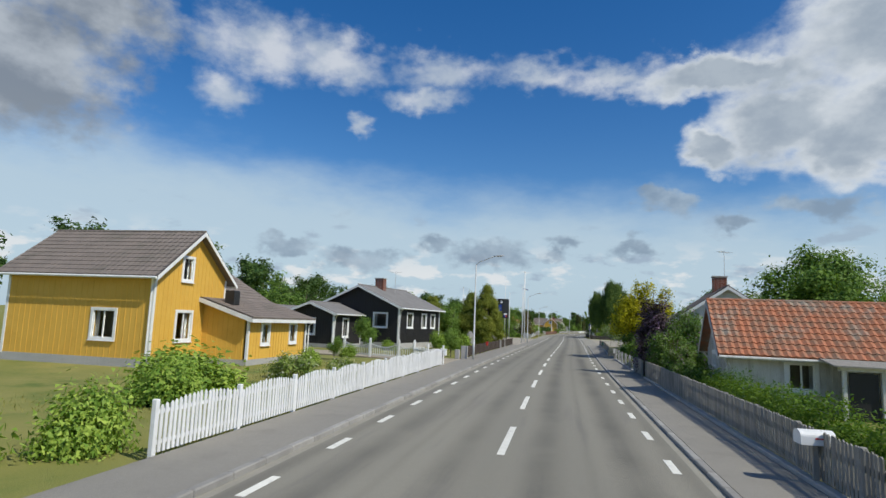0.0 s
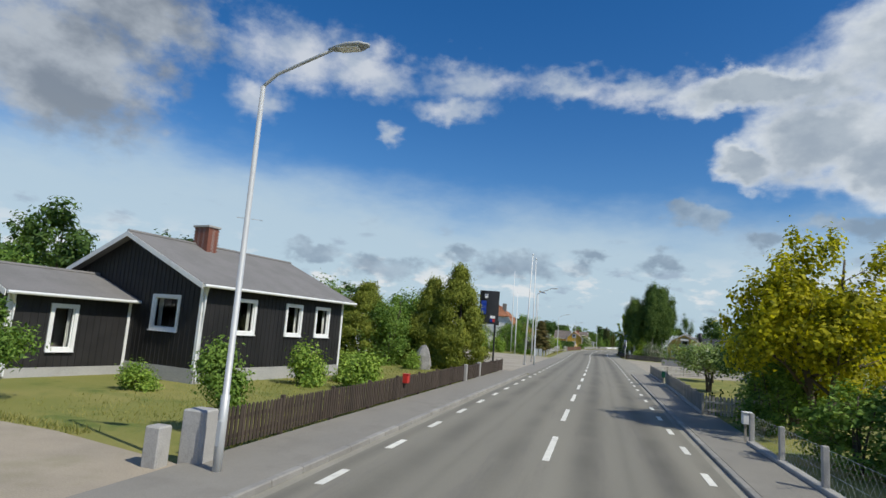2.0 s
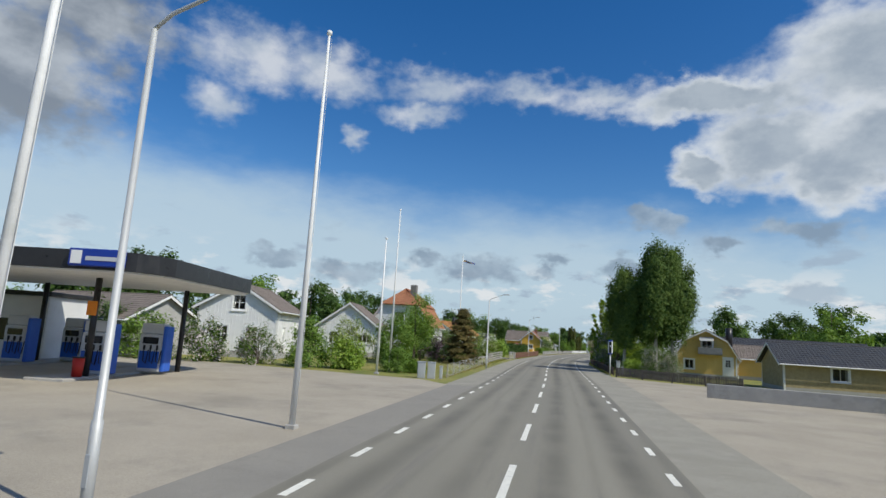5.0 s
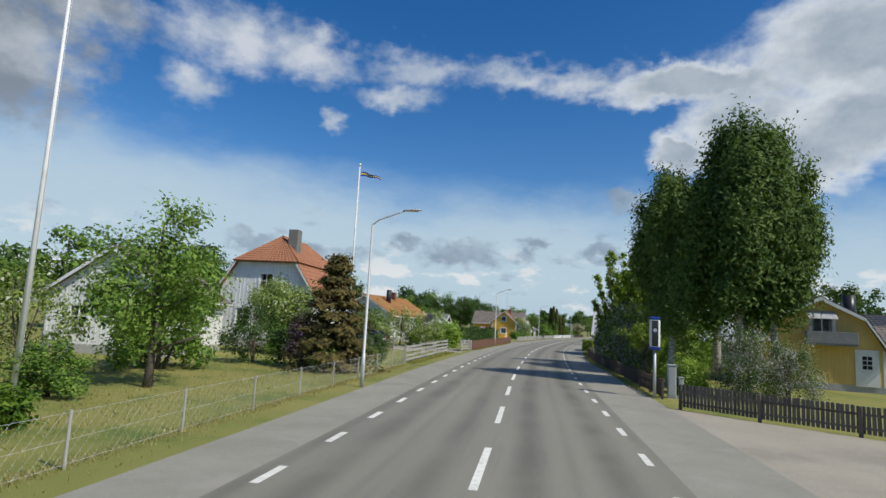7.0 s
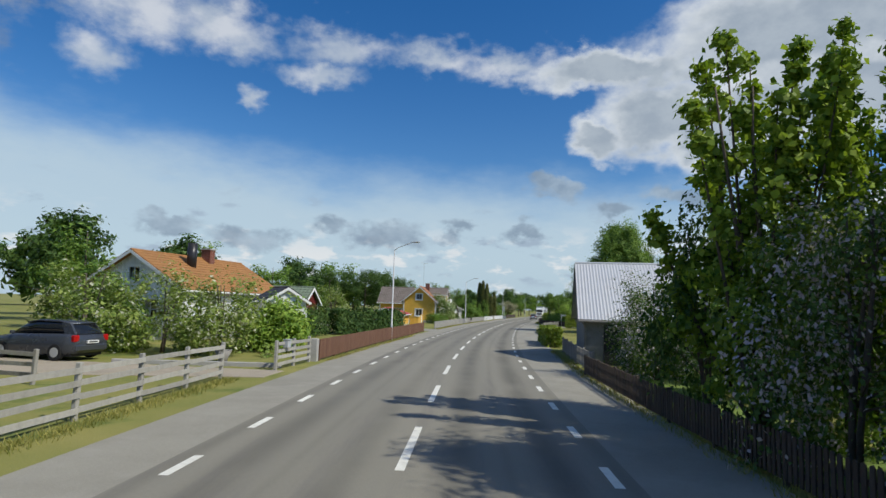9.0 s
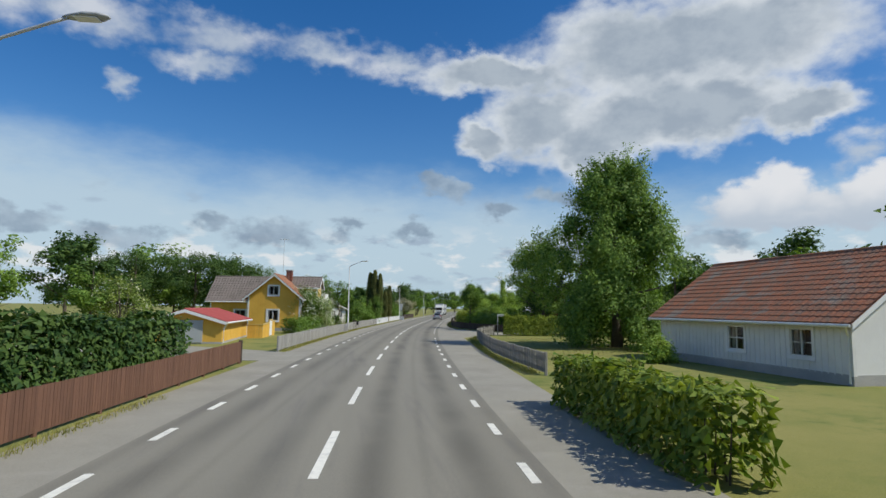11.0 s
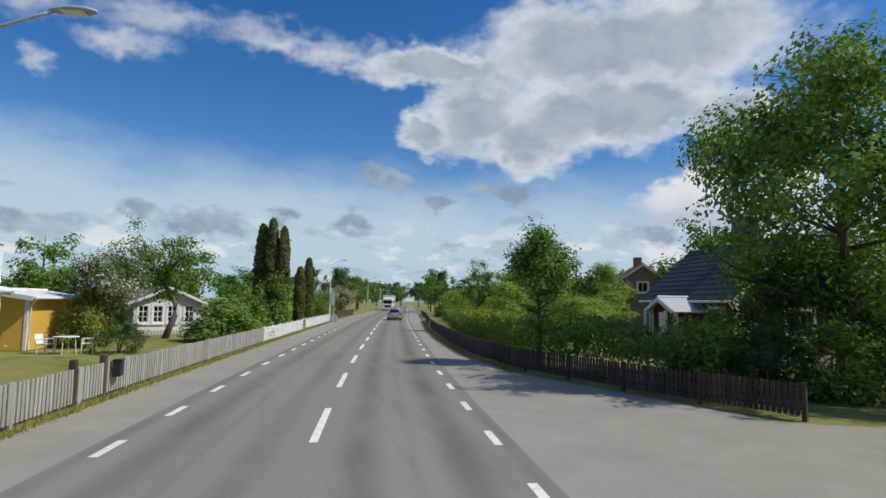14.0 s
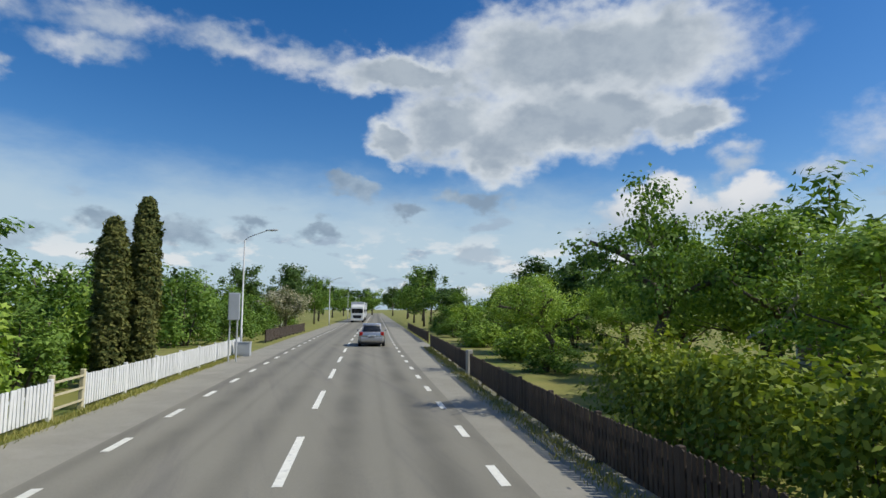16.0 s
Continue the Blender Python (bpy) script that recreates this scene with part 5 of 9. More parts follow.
def street_lamp(x, y, high=7.1, arm=1.5):
    turn = road_turn(y)
    if not LAMP:
        l = thing("street_lamp", x, y, "galvanised steel street lamp with a bent arm and flat grey head", "street lamp", turn, -0.02, "street lamps along the road")
        part("pole", Solid().tube([(0, 0, -0.1), (0, 0, 1.3), (0, 0, 1.31), (0, 0, high - 0.5)], [0.075, 0.072, 0.055, 0.042], 12), STEEL, l, soft=True)
        pts = [(0, 0, high - 0.5)] + [(arm * u * 0.85, 0, high - 0.5 + 0.12 * min(1, u * 6) + 0.5 * u) for u in (0.06, 0.2, 0.5, 0.8, 1.0)]
        part("arm", Solid().tube(pts, 0.030, 10), STEEL, l, soft=True)
        head = Solid()
        n, rings = 10, [(0.0, 0.03, 0.03), (0.12, 0.085, 0.05), (0.35, 0.15, 0.075), (0.6, 0.14, 0.065), (0.74, 0.05, 0.03)]
        v = []
        for u, w, t in rings:
            v += [(arm * 0.85 - 0.08 + u, w * math.cos(2 * math.pi * k / n), high + 0.12 + u * 0.05 + t * max(math.sin(2 * math.pi * k / n), -0.35)) for k in range(n)]
        f = [(i * n + k, i * n + (k + 1) % n, (i + 1) * n + (k + 1) % n, (i + 1) * n + k) for i in range(4) for k in range(n)] + [tuple(range(n - 1, -1, -1)), tuple(range(4 * n, 5 * n))]
        hd = part("head", head.add(v, f), GREY_BOX, l, "flat grey lamp head", soft=True)
        part("lens", Solid().box(arm * 0.85 + 0.12, -0.10, high + 0.095, arm * 0.85 + 0.5, 0.10, high + 0.12, bevel=0.01), WHITE, hd, "milky lens")
        part("service_door", Solid().box(-0.04, -0.082, 0.5, 0.04, -0.066, 0.9, bevel=0.006), GREY_BOX, l)
        LAMP.append(l)
        return l
    return copy_thing(LAMP[0], pose(x, y, -0.02, 0, 0, turn))


def flagpole(x, y, high, label="white-painted flagpole with a round finial, no flag", flag=False, lean=0.0):
    p = thing("flagpole", x, y, label, "flagpole", 0, -0.02)
    p.matrix_basis = pose(x, y, -0.02, 0, lean, 0)
    part("pole", Solid().tube([(0, 0, -0.1), (0, 0, high)], [0.085, 0.035], 12), WHITE, p, soft=True)
    part("finial", Solid().tube([(0, 0, high), (0, 0, high + 0.05), (0, 0, high + 0.14), (0, 0, high + 0.18)], [0.03, 0.08, 0.08, 0.02], 10), WHITE, p, soft=True)
    part("halyard", Solid().tube([(0.1, 0, 1.2), (0.09, 0, high - 0.1)], 0.006, 4), WHITE, p)
    part("foot", Solid().box(-0.14, -0.14, -0.1, 0.14, 0.14, 0.12, bevel=0.02), CONCRETE, p)
    if flag:
        for k, (mt, z0, z1) in enumerate(((BLUE, 0.0, 0.10), (FLAG_YELLOW, 0.10, 0.19), (BLUE, 0.19, 0.30))):
            s = Solid()
            for i in range(8):
                a, b = i / 8, (i + 1) / 8
                q = [(0.1 + 1.35 * u, 0.12 * math.sin(u * 7), high - 0.35 - 0.42 * u**1.4 - w * (1 - 0.6 * u) + 0.05 * math.sin(u * 9)) for u, w in ((a, z0), (b, z0), (b, z1), (a, z1))]
                s.add(q + [(x_, y_ + 0.01, z_) for x_, y_, z_ in q], [(0, 1, 2, 3), (7, 6, 5, 4)])
            part("pennant", s, mt, p, "blue and yellow pennant")
    return p


# ---- left side: white picket fence and yellow house ----
picket_fence(roadside(9.0, 33.0, -5.68), 1.0, WHITE, "white-painted picket fence with a scalloped top", 0.125, 0.074, 2.67, 0.98, scallop=0.16, point=0.05, z=0.05)
picket_fence([(-5.7, 33.4), (-8.3, 36.7)], 0.9, WHITE, "white-painted picket gate wing beside the drive", 0.14, 0.06, 2.1, 1.15, scallop=0.12, z=0.03)


def turned_fence(points, label):
    """White garden fence with swept panels between capped posts."""
    f = thing("garden_fence", *points[0], label, "fence")
    inv = f.matrix_basis.inverted()
    post = Solid().box(-0.07, -0.07, -0.1, 0.07, 0.07, 1.12, bevel=0.012).box(-0.10, -0.10, 1.121, 0.10, 0.10, 1.17, bevel=0.015).mesh("post")
    ball = Solid().tube([(0, 0, 1.17), (0, 0, 1.20), (0, 0, 1.27), (0, 0, 1.30)], [0.03, 0.07, 0.07, 0.02], 10).mesh("cap", True)
    slat = Solid().box(-0.022, -0.012, 0.0, 0.022, 0.012, 1.0).mesh("slat")
    for me in (post, ball, slat):
        me.materials.append(WHITE)
    for x, y in points:
        part("post", post, WHITE, f, m=inv @ pose(x, y, 0))
        part("cap", ball, WHITE, f, m=inv @ pose(x, y, 0))
    for (ax, ay), (bx, by) in zip(points[:-1], points[1:]):
        d, a = math.hypot(bx - ax, by - ay), math.degrees(math.atan2(by - ay, bx - ax))
        m = inv @ pose(ax, ay, 0, 0, 0, a)
        part("rail", Solid().box(0.08, -0.025, 0.16, d - 0.08, 0.025, 0.23), WHITE, f, m=m)
        sweep = [(0.08 + (d - 0.16) * i / 10, 0.95 - 0.20 * math.sin(math.pi * i / 10)) for i in range(11)]
        top = Solid()
        for (x0, z0), (x1, z1) in zip(sweep[:-1], sweep[1:]):
            top.add([(x0, -0.03, z0), (x1, -0.03, z1), (x1, 0.03, z1), (x0, 0.03, z0), (x0, -0.03, z0 - 0.06), (x1, -0.03, z1 - 0.06), (x1, 0.03, z1 - 0.06), (x0, 0.03, z0 - 0.06)],
                    [(0, 1, 2, 3), (4, 7, 6, 5), (0, 4, 5, 1), (3, 2, 6, 7)])
        part("top_rail", top, WHITE, f, m=m)
        n = int(d / 0.14)
        for i in range(1, n):
            u = i / n
            part("slat", slat, WHITE, f, m=m @ pose(d * u, 0, 0.23) @ Matrix.Diagonal((1, 1, 0.66 - 0.20 * math.sin(math.pi * u), 1)))


turned_fence([(-13.6, 38.0), (-11.5, 37.3), (-9.4, 36.9), (-8.3, 36.75)], "white-painted garden fence with swept panels and ball-capped posts")


def letterbox(x, y, z, turn, label, material, w=0.22, h=0.34, post=True, name="letterbox"):
    b = thing(name, x, y, label, "letterbox", turn, 0)
    part("box", Solid().box(-w / 2, -0.10, z, w / 2, 0.10, z + h, bevel=0.02), material, b)
    part("lid", Solid().box(-w / 2 - 0.01, -0.13, z + h + 0.002, w / 2 + 0.01, 0.11, z + h + 0.03, bevel=0.008), material, b)
    if post:
        part("post", Solid().box(-0.035, 0.105, -0.1, 0.035, 0.16, z + h * 0.8), GREY_WOOD, b)
    return b


letterbox(-5.55, 33.1, 0.62, 90, "white letterbox on the fence's end post", WHITE)


def yellow_house():
    h = thing("yellow_house", -17.0, 27.0, "ochre yellow wooden house with white trim and grey tiled roof", "house")
    inv = h.matrix_basis.inverted()
    # gabled wing, its gable towards the road
    gable_block(h, inv @ pose(-21.0, 25.7, 0, 0, 0, 90), 5.6, 8.0, 4.3, 6.45, YELLOW, ROOF_GREY,
                [("a", -0.55, 4.62, 0.75, 1.1, 0, 0), ("a", -0.55, 1.85, 1.15, 1.35, 1, 0), ("l", 1.5, 1.85, 1.2, 1.3, 1, 0)], over=0.42, boards=0.30, plinth=0.35, base=0.3, board_sides="al")
    # low wing along the road
    s = Solid()
    wall_panel(s, 6.6, lambda x: 2.05, [(-1.55, 1.3, 0.8, 1.05), (1.65, 1.3, 0.8, 1.05)], 0.18, None)
    pm = inv @ pose(-14.4, 30.0, 0.25, 0, 0, 90)
    part("wall", s, YELLOW, h, m=pm)
    for x in (-1.55, 1.65):
        window(h, pm @ pose(x, 0, 1.3), 0.8, 1.05, 0, 0)
    for y, turn in ((26.7, 0), (33.3, 180)):
        s = Solid()
        s.add([(-1.3, 0, 0), (1.3, 0, 0), (1.3, 0, 2.05), (-1.3, 0, 2.85), (-1.3, 0.18, 0), (1.3, 0.18, 0), (1.3, 0.18, 2.05), (-1.3, 0.18, 2.85)], [(0, 1, 2, 3), (7, 6, 5, 4), (0, 4, 5, 1), (3, 2, 6, 7), (0, 3, 7, 4), (1, 5, 6, 2)])
        q = inv @ pose(-15.7, y, 0.25) @ (Matrix.Identity(4) if turn == 0 else Matrix.Diagonal((1, -1, 1, 1)))
        part("wall", s, YELLOW, h, m=q)
    bm = Solid().box(-0.018, -0.015, 0, 0.018, -0.001, 1.0).mesh("batten")
    bm.materials.append(YELLOW)
    for i in range(1, 9):
        x = -1.3 + 2.6 * i / 9
        part("batten", bm, YELLOW, h, m=inv @ pose(-15.7 + x, 26.7, 0.25) @ Matrix.Diagonal((1, 1, 2.05 + 0.8 * (1.3 - x) / 2.6 - 0.05, 1)))
    for i in range(1, 22):
        x = -3.3 + 6.6 * i / 22
        if min(abs(x + 1.55), abs(x - 1.65)) > 0.52:
            part("batten", bm, YELLOW, h, m=pm @ pose(x, 0, 0) @ Matrix.Diagonal((1, 1, 2.0, 1)))
    part("plinth", Solid().box(-17.0, 26.68, -0.2, -14.38, 33.32, 0.26), PLINTH, h, m=inv)
    part("roof", slope_mesh((-13.95, 26.3, 2.38), (-13.95, 33.75, 2.38), (-17.0, 33.75, 3.32), (-17.0, 26.3, 3.32), 0.028), ROOF_GREY, h, m=inv)
    part("roof", slope_mesh((-17.0, 28.3, 3.30), (-17.0, 33.75, 3.30), (-21.0, 33.75, 5.6), (-21.0, 28.3, 5.6), 0.028), ROOF_GREY, h, m=inv)
    part("fascia", Solid().box(-13.99, 26.28, 2.14, -13.95, 33.78, 2.32), WHITE, h, m=inv)
    part("bargeboard", Solid().add([(-13.98, 26.24, 2.14), (-17.0, 26.24, 3.08), (-17.0, 26.24, 3.30), (-13.98, 26.24, 2.36), (-13.98, 26.28, 2.14), (-17.0, 26.28, 3.08), (-17.0, 26.28, 3.30), (-13.98, 26.28, 2.36)],
                                   [(0, 3, 2, 1), (4, 5, 6, 7), (0, 1, 5, 4), (3, 7, 6, 2)]), WHITE, h, m=inv)
    part("corner_board", Solid().box(-14.45, 26.63, 0.25, -14.33, 26.75, 2.25), WHITE, h, m=inv)
    part("corner_board", Solid().box(-14.45, 33.25, 0.25, -14.33, 33.37, 2.25), WHITE, h, m=inv)
    part("downpipe", Solid().tube([(-14.0, 33.5, 2.2), (-14.25, 33.5, 1.95), (-14.25, 33.5, 0.1)], 0.045, 8), WHITE, h, m=inv)
    part("flue", Solid().box(-16.3, 27.4, 3.0, -15.75, 27.95, 3.75, bevel=0.02), BLACK_METAL, h, "black sheet-metal flue", m=inv)
    return h


yellow_house()


def black_house():
    h = thing("black_house", -13.2, 49.9, "black tarred wooden house with white trim and grey roof", "house", -11.4)
    gable_block(h, pose(-4.15, 4.5, 0), 8.3, 9.0, 3.75, 5.55, BLACK_BOARD, ROOF_FELT,
                [("a", 2.25, 2.5, 1.35, 1.2, 0, 0), ("r", -2.3, 2.55, 1.1, 1.25, 0, 0), ("r", 0.75, 2.55, 0.95, 1.25, 0, 0), ("r", 2.85, 2.55, 0.95, 1.25, 0, 0)],
                over=0.45, boards=0.24, plinth=0.5, base=0.45, roof_kind="felt", board_sides="ar")
    # porch wing in front
    gable_block(h, pose(-6.2, -2.2, 0), 4.6, 4.4, 2.95, 3.75, BLACK_BOARD, ROOF_FELT, [("a", -0.6, 1.75, 1.9, 1.3, 1, 0), ("r", -0.4, 1.7, 0.8, 1.5, 0, 0)], over=0.45, boards=0.24, plinth=0.3, base=0.28, roof_kind="felt", board_sides="ar")
    part("porch_post", Solid().box(-4.0, -4.5, 0, -3.87, -4.37, 2.85, bevel=0.01), WHITE, h, "white porch post")
    part("porch_post", Solid().box(-8.5, -4.55, 0, -8.37, -4.42, 2.85, bevel=0.01), WHITE, h, "white porch post")
    brick_chimney(h, pose(-3.85, 3.2, 0), 0.9, 0.6, 5.0, 6.5)


black_house()
aerial(-15.4, 55.6, 4.9, 7.4, "thin steel television aerial on the roof")


def plain_house(x, y, turn, wide, deep, wall_h, ridge_h, wall, roof, label, windows=(), name="house", **more):
    h = thing(name, x, y, label, "house", turn)
    gable_block(h, Matrix.Identity(4), wide, deep, wall_h, ridge_h, wall, roof, windows, **more)
    return h


plain_house(-27, 58, -20, 6, 9, 2.5, 3.5, WHITE_WALL, ROOF_FELT, "low white garage with grey felt roof", [("a", 1.2, 1.4, 1.1, 1.0, 1, 0)], "garage", roof_kind="felt", plinth=0.2)
plain_house(-37, 56, 70, 7, 11, 2.7, 4.4, GREY_WOOD, ROOF_FELT, "low grey boarded outbuilding with felt roof", [("a", 0, 1.5, 1.2, 1.0, 1, 0)], "outbuilding", roof_kind="felt", plinth=0.2)
plain_house(-25.5, 87, 60, 7, 10, 2.8, 4.9, WHITE_WALL, ROOF_GREY, "white bungalow behind the black house", [("a", 0, 1.6, 1.3, 1.2, 1, 0)], plinth=0.3)

# brown fence and its odds and ends
picket_fence(roadside(40.4, 60.8, -5.72), 0.82, DARK_WOOD, "low dark-stained picket fence with pointed tops", 0.135, 0.085, 2.5, 0.86, z=0.05)
picket_fence(roadside(61.2, 72.6, -5.62), 0.82, DARK_WOOD, "low dark-stained picket fence with pointed tops", 0.135, 0.085, 2.5, 0.86, z=0.05)


def bollard(x, y, w, h, label, material=None, turn=0.0, name="concrete_post"):
    lone(name, Solid().box(-w / 2, -w / 2, -0.15, w / 2, w / 2, h, bevel=0.025), material or CONCRETE, label, "post", m=pose(x, y, 0, 0, 0, turn))


bollard(-5.55, 40.0, 0.42, 0.95, "square weathered concrete gatepost")
bollard(-5.95, 39.5, 0.30, 0.7, "low concrete block beside the gatepost")
bollard(*beside(61.0, -5.64), 0.2, 0.92, "pale square concrete fence post")
bollard(*beside(64.4, -5.62), 0.2, 0.92, "pale square concrete fence post")
letterbox(*beside(51.2, -5.6), 0.62, 90, "red letterbox on the dark fence", RED_PAINT, 0.28, 0.3)
bould, cut = Solid(), random.Random(12)
for i in range(9):
    u = i / 8
    for j in range(14):
        a = 2 * math.pi * j / 14
        face = 1 / max(abs(math.cos(a - 0.5)) ** 3 + abs(math.sin(a - 0.5)) ** 3, 0.5) ** (1 / 3)
        r = (1 - 0.12 * u - 0.62 * u**3.2) * face * (0.93 + 0.14 * cut.random())
        bould.v.append((0.62 * r * math.cos(a) + 0.10 * u, 0.46 * r * math.sin(a), -0.1 + 1.62 * (u + 0.05 * math.cos(a - 1) * u)))
bould.f = [(i * 14 + j, i * 14 + (j + 1) % 14, (i + 1) * 14 + (j + 1) % 14, (i + 1) * 14 + j) for i in range(8) for j in range(14)] + [tuple(range(8 * 14, 9 * 14))]
lone("boulder", bould, STONE, "tall upright granite boulder on the lawn", "boulder", m=pose(-9.76, 68.3, -0.03))

rail_fence([(-8.6, 75.3), (-7.6, 79.4)], 1.05, 2, DARK_WOOD, "heavy dark wooden barrier with two rails", 2.1, plank=0.16)
plant("shrub", -8.0, 53.5, 1.5, 1.4, "loose yellow-green garden shrub", "bush", "bush", 1, "fresh", clumps=120, leaves=22, size=0.10, low=0.0, trunk=0.03, stems=3, spread=0.18)
plant("shrub", -10.15, 67.4, 1.15, 1.0, "small feathery shrub before the boulder", "bush", "bush", 1, "fresh", turn=20)
plant("shrub", -9.5, 56.2, 1.3, 1.6, "loose yellow-green garden shrub", "bush", "bush", 1, turn=70)
plant("shrub", -10.2, 53.0, 1.7, 1.5, "tall flowering shrub by the black wall", "bush", "bush", 1, turn=150)
plant("shrub", -12.0, 60.5, 1.1, 1.7, "low round green garden shrub", "bush", "bush", 1, turn=20)
plant("shrub", -13.2, 47.2, 0.9, 1.1, "low green garden shrub", "bush", "bush", 1, turn=200)
plant("shrub", -11.9, 28.6, 0.95, 1.2, "round green shrub before the yellow wall", "bush", "bush", 1, turn=90)
plant("shrub", -13.0, 37.2, 0.8, 1.0, "small round clipped green shrub", "bush", "bush", 1, turn=10)
plant("rose", -9.8, 22.5, 0.9, 2.0, "low rose bush with white flowers", "bush", "bush", 2, "white", clumps=110, leaves=22, size=0.09, low=0.0, trunk=0.02, stems=4, spread=0.16)
plant("rose", -8.6, 25.0, 0.7, 1.6, "low rose bush with white flowers", "bush", "bush", 2, turn=100)
plant("wild", -9.6, 14.5, 1.05, 1.5, "tangled yellow-green bush behind the fence", "bush", "bush", 3, "fresh", clumps=200, leaves=26, size=0.10, low=0.0, trunk=0.03, stems=5, spread=0.22)
plant("wild", -7.3, 9.2, 1.0, 1.2, "tangled bush at the end of the fence", "bush", "bush", 3, turn=80)
plant("wild", -10.5, 16.5, 1.2, 2.6, "tangled yellow-green bush in the garden", "bush", "bush", 3, turn=190)
plant("wild", -8.6, 7.0, 1.3, 1.8, "tangled bush beside the pavement", "bush", "bush", 3, turn=250)
plant("young", -13.6, 42.6, 2.9, 1.5, "slim young tree with small leaves", seed=4, leaf="mid", shape="oval", clumps=150, leaves=24, size=0.10, low=0.18, trunk=0.04, spread=0.2)
plant("young", -7.0, 42.6, 2.2, 1.0, "staked young tree beside the lamp", seed=4, turn=60)
plant("young", -12.6, 33.8, 1.5, 0.8, "small standard tree on a bare stem", seed=4, turn=160)
for i, (x, y, h, w, sd) in enumerate(((-8.05, 70.9, 7.1, 4.1, 6), (-10.2, 71.8, 6.2, 4.0, 6), (-15.0, 71.0, 5.6, 4.6, 6), (-20.4, 69.5, 5.4, 4.4, 6))):
    plant("thuja", x, y, h, w, "tall ragged thuja with feathery yellow-green foliage", "thuja", "thuja", sd, "thuja", "mass", 1150, 26, 0.088, 0.0, 0.12, 0.19, turn=i * 67, group="thujas beside the filling station", droop=0.7, up=0.1, long=3.2, limbs=12)
for i, (x, y, h, w) in enumerate(((-12.9, 70.0, 4.6, 4.0), (-18.0, 70.6, 5.9, 5.4), (-13.2, 75.4, 5.6, 5.0), (-24.5, 71.0, 6.2, 6.0))):
    plant("roundtree", x, y, h, w, "round leafy tree among the thujas", seed=43, leaf="mid", shape="round", clumps=300, leaves=24, size=0.13, low=0.0, trunk=0.10, spread=0.26, stems=3, turn=i * 80)
for i, (x, y, h, w) in enumerate(((-58, 62, 15, 12), (-66, 74, 17, 13), (-52, 78, 14, 11), (-72, 92, 17, 14), (-60, 102, 15, 13), (-48, 96, 12, 10), (-40, 88, 10, 9), (-80, 58, 16, 13), (-62, 48, 14, 12), (-74, 40, 16, 13), (-56, 34, 13, 12), (-70, 22, 16, 14), (-48, 108, 12, 11), (-38, 76, 8, 8), (-66, 120, 16, 14), (-34, 70, 7, 7))):
    plant("wood", x, y, h, w, "broad leafy tree of the wood behind the gardens", seed=7 + i % 2, leaf="mid" if i % 2 else "dark", clumps=200, leaves=16, size=0.34, low=0.04, trunk=0.25, spread=0.42, fine=1.0, limbs=5, turn=i * 50)
grass_strip(roadside(9, 33, -5.85), 0.25, "rough grass along the foot of the white fence", 140, 0.14, z=0.0)
grass_strip(roadside(40.5, 72, -5.95), 0.35, "rough grass along the foot of the dark fence", 120, 0.16, z=0.0)
grass_strip([(-9, 41.2), (-14, 41.8)], 0.5, "rough grass at the edge of the drive", 120, 0.16)

# ---- filling station ----
LAMP_SPOTS = [(-4.85, 39.6), (-3.95, 86.2), (-4.20, 133.8), (-2.42, 187.2), (3.75, 237.4), (14.35, 296.5)]
for x, y in LAMP_SPOTS:
    lamp = street_lamp(x, y)
    if y == 133.8:
        lamp.scale.z = 0.95
for y in (348, 404, 460):
    street_lamp(*beside(y, -5.2))


def pylon():
    p = thing("station_pylon", -6.35, 73.6, "dark curved price pylon of the filling station", "sign", 12)
    s, n = Solid(), 9
    for z in (3.3, 5.75):
        for k in range(n):
            u = -0.72 + 1.44 * k / (n - 1)
            s.v.append((u, -0.16 * math.cos(u * 1.9) - 0.04, z))
        for k in range(n):
            u = 0.72 - 1.44 * k / (n - 1)
            s.v.append((u, 0.16 * math.cos(u * 1.9) + 0.04, z))
    m = 2 * n
    s.f = [tuple(range(m - 1, -1, -1)), tuple(range(m, 2 * m))] + [(k, (k + 1) % m, m + (k + 1) % m, m + k) for k in range(m)]
    b = part("panel", s, BLACK_METAL, p, soft=False)
    part("blue_stripe", Solid().box(-0.60, -0.215, 4.0, -0.22, -0.195, 5.0), BLUE, b, "tall blue lettering block drawn as a plain bar")
    sign = part("pump_sign", Solid().box(-0.36, -0.235, 5.2, -0.18, -0.222, 5.48).box(-0.17, -0.235, 5.24, -0.15, -0.222, 5.44).box(-0.14, -0.235, 5.24, -0.12, -0.222, 5.50), WHITE, b, "white fuel pump pictogram")
    part("pump_window", Solid().box(-0.33, -0.241, 5.36, -0.21, -0.236, 5.44), BLUE, sign)
    part("card_panel", Solid().box(0.10, -0.238, 3.72, 0.46, -0.220, 3.92), WHITE, b, "white price panel with a bar")
    part("card_panel", Solid().box(0.10, -0.238, 3.46, 0.28, -0.220, 3.68), BLUE, b, "blue card panel")
    part("card_panel", Solid().box(0.285, -0.238, 3.46, 0.46, -0.220, 3.68), RED_PAINT, b, "red card panel")
    for x in (-0.5, 0.5):
        part("leg", Solid().tube([(x, 0, -0.1), (x, 0, 3.3)], 0.07, 10), BLACK_METAL, p)


pylon()


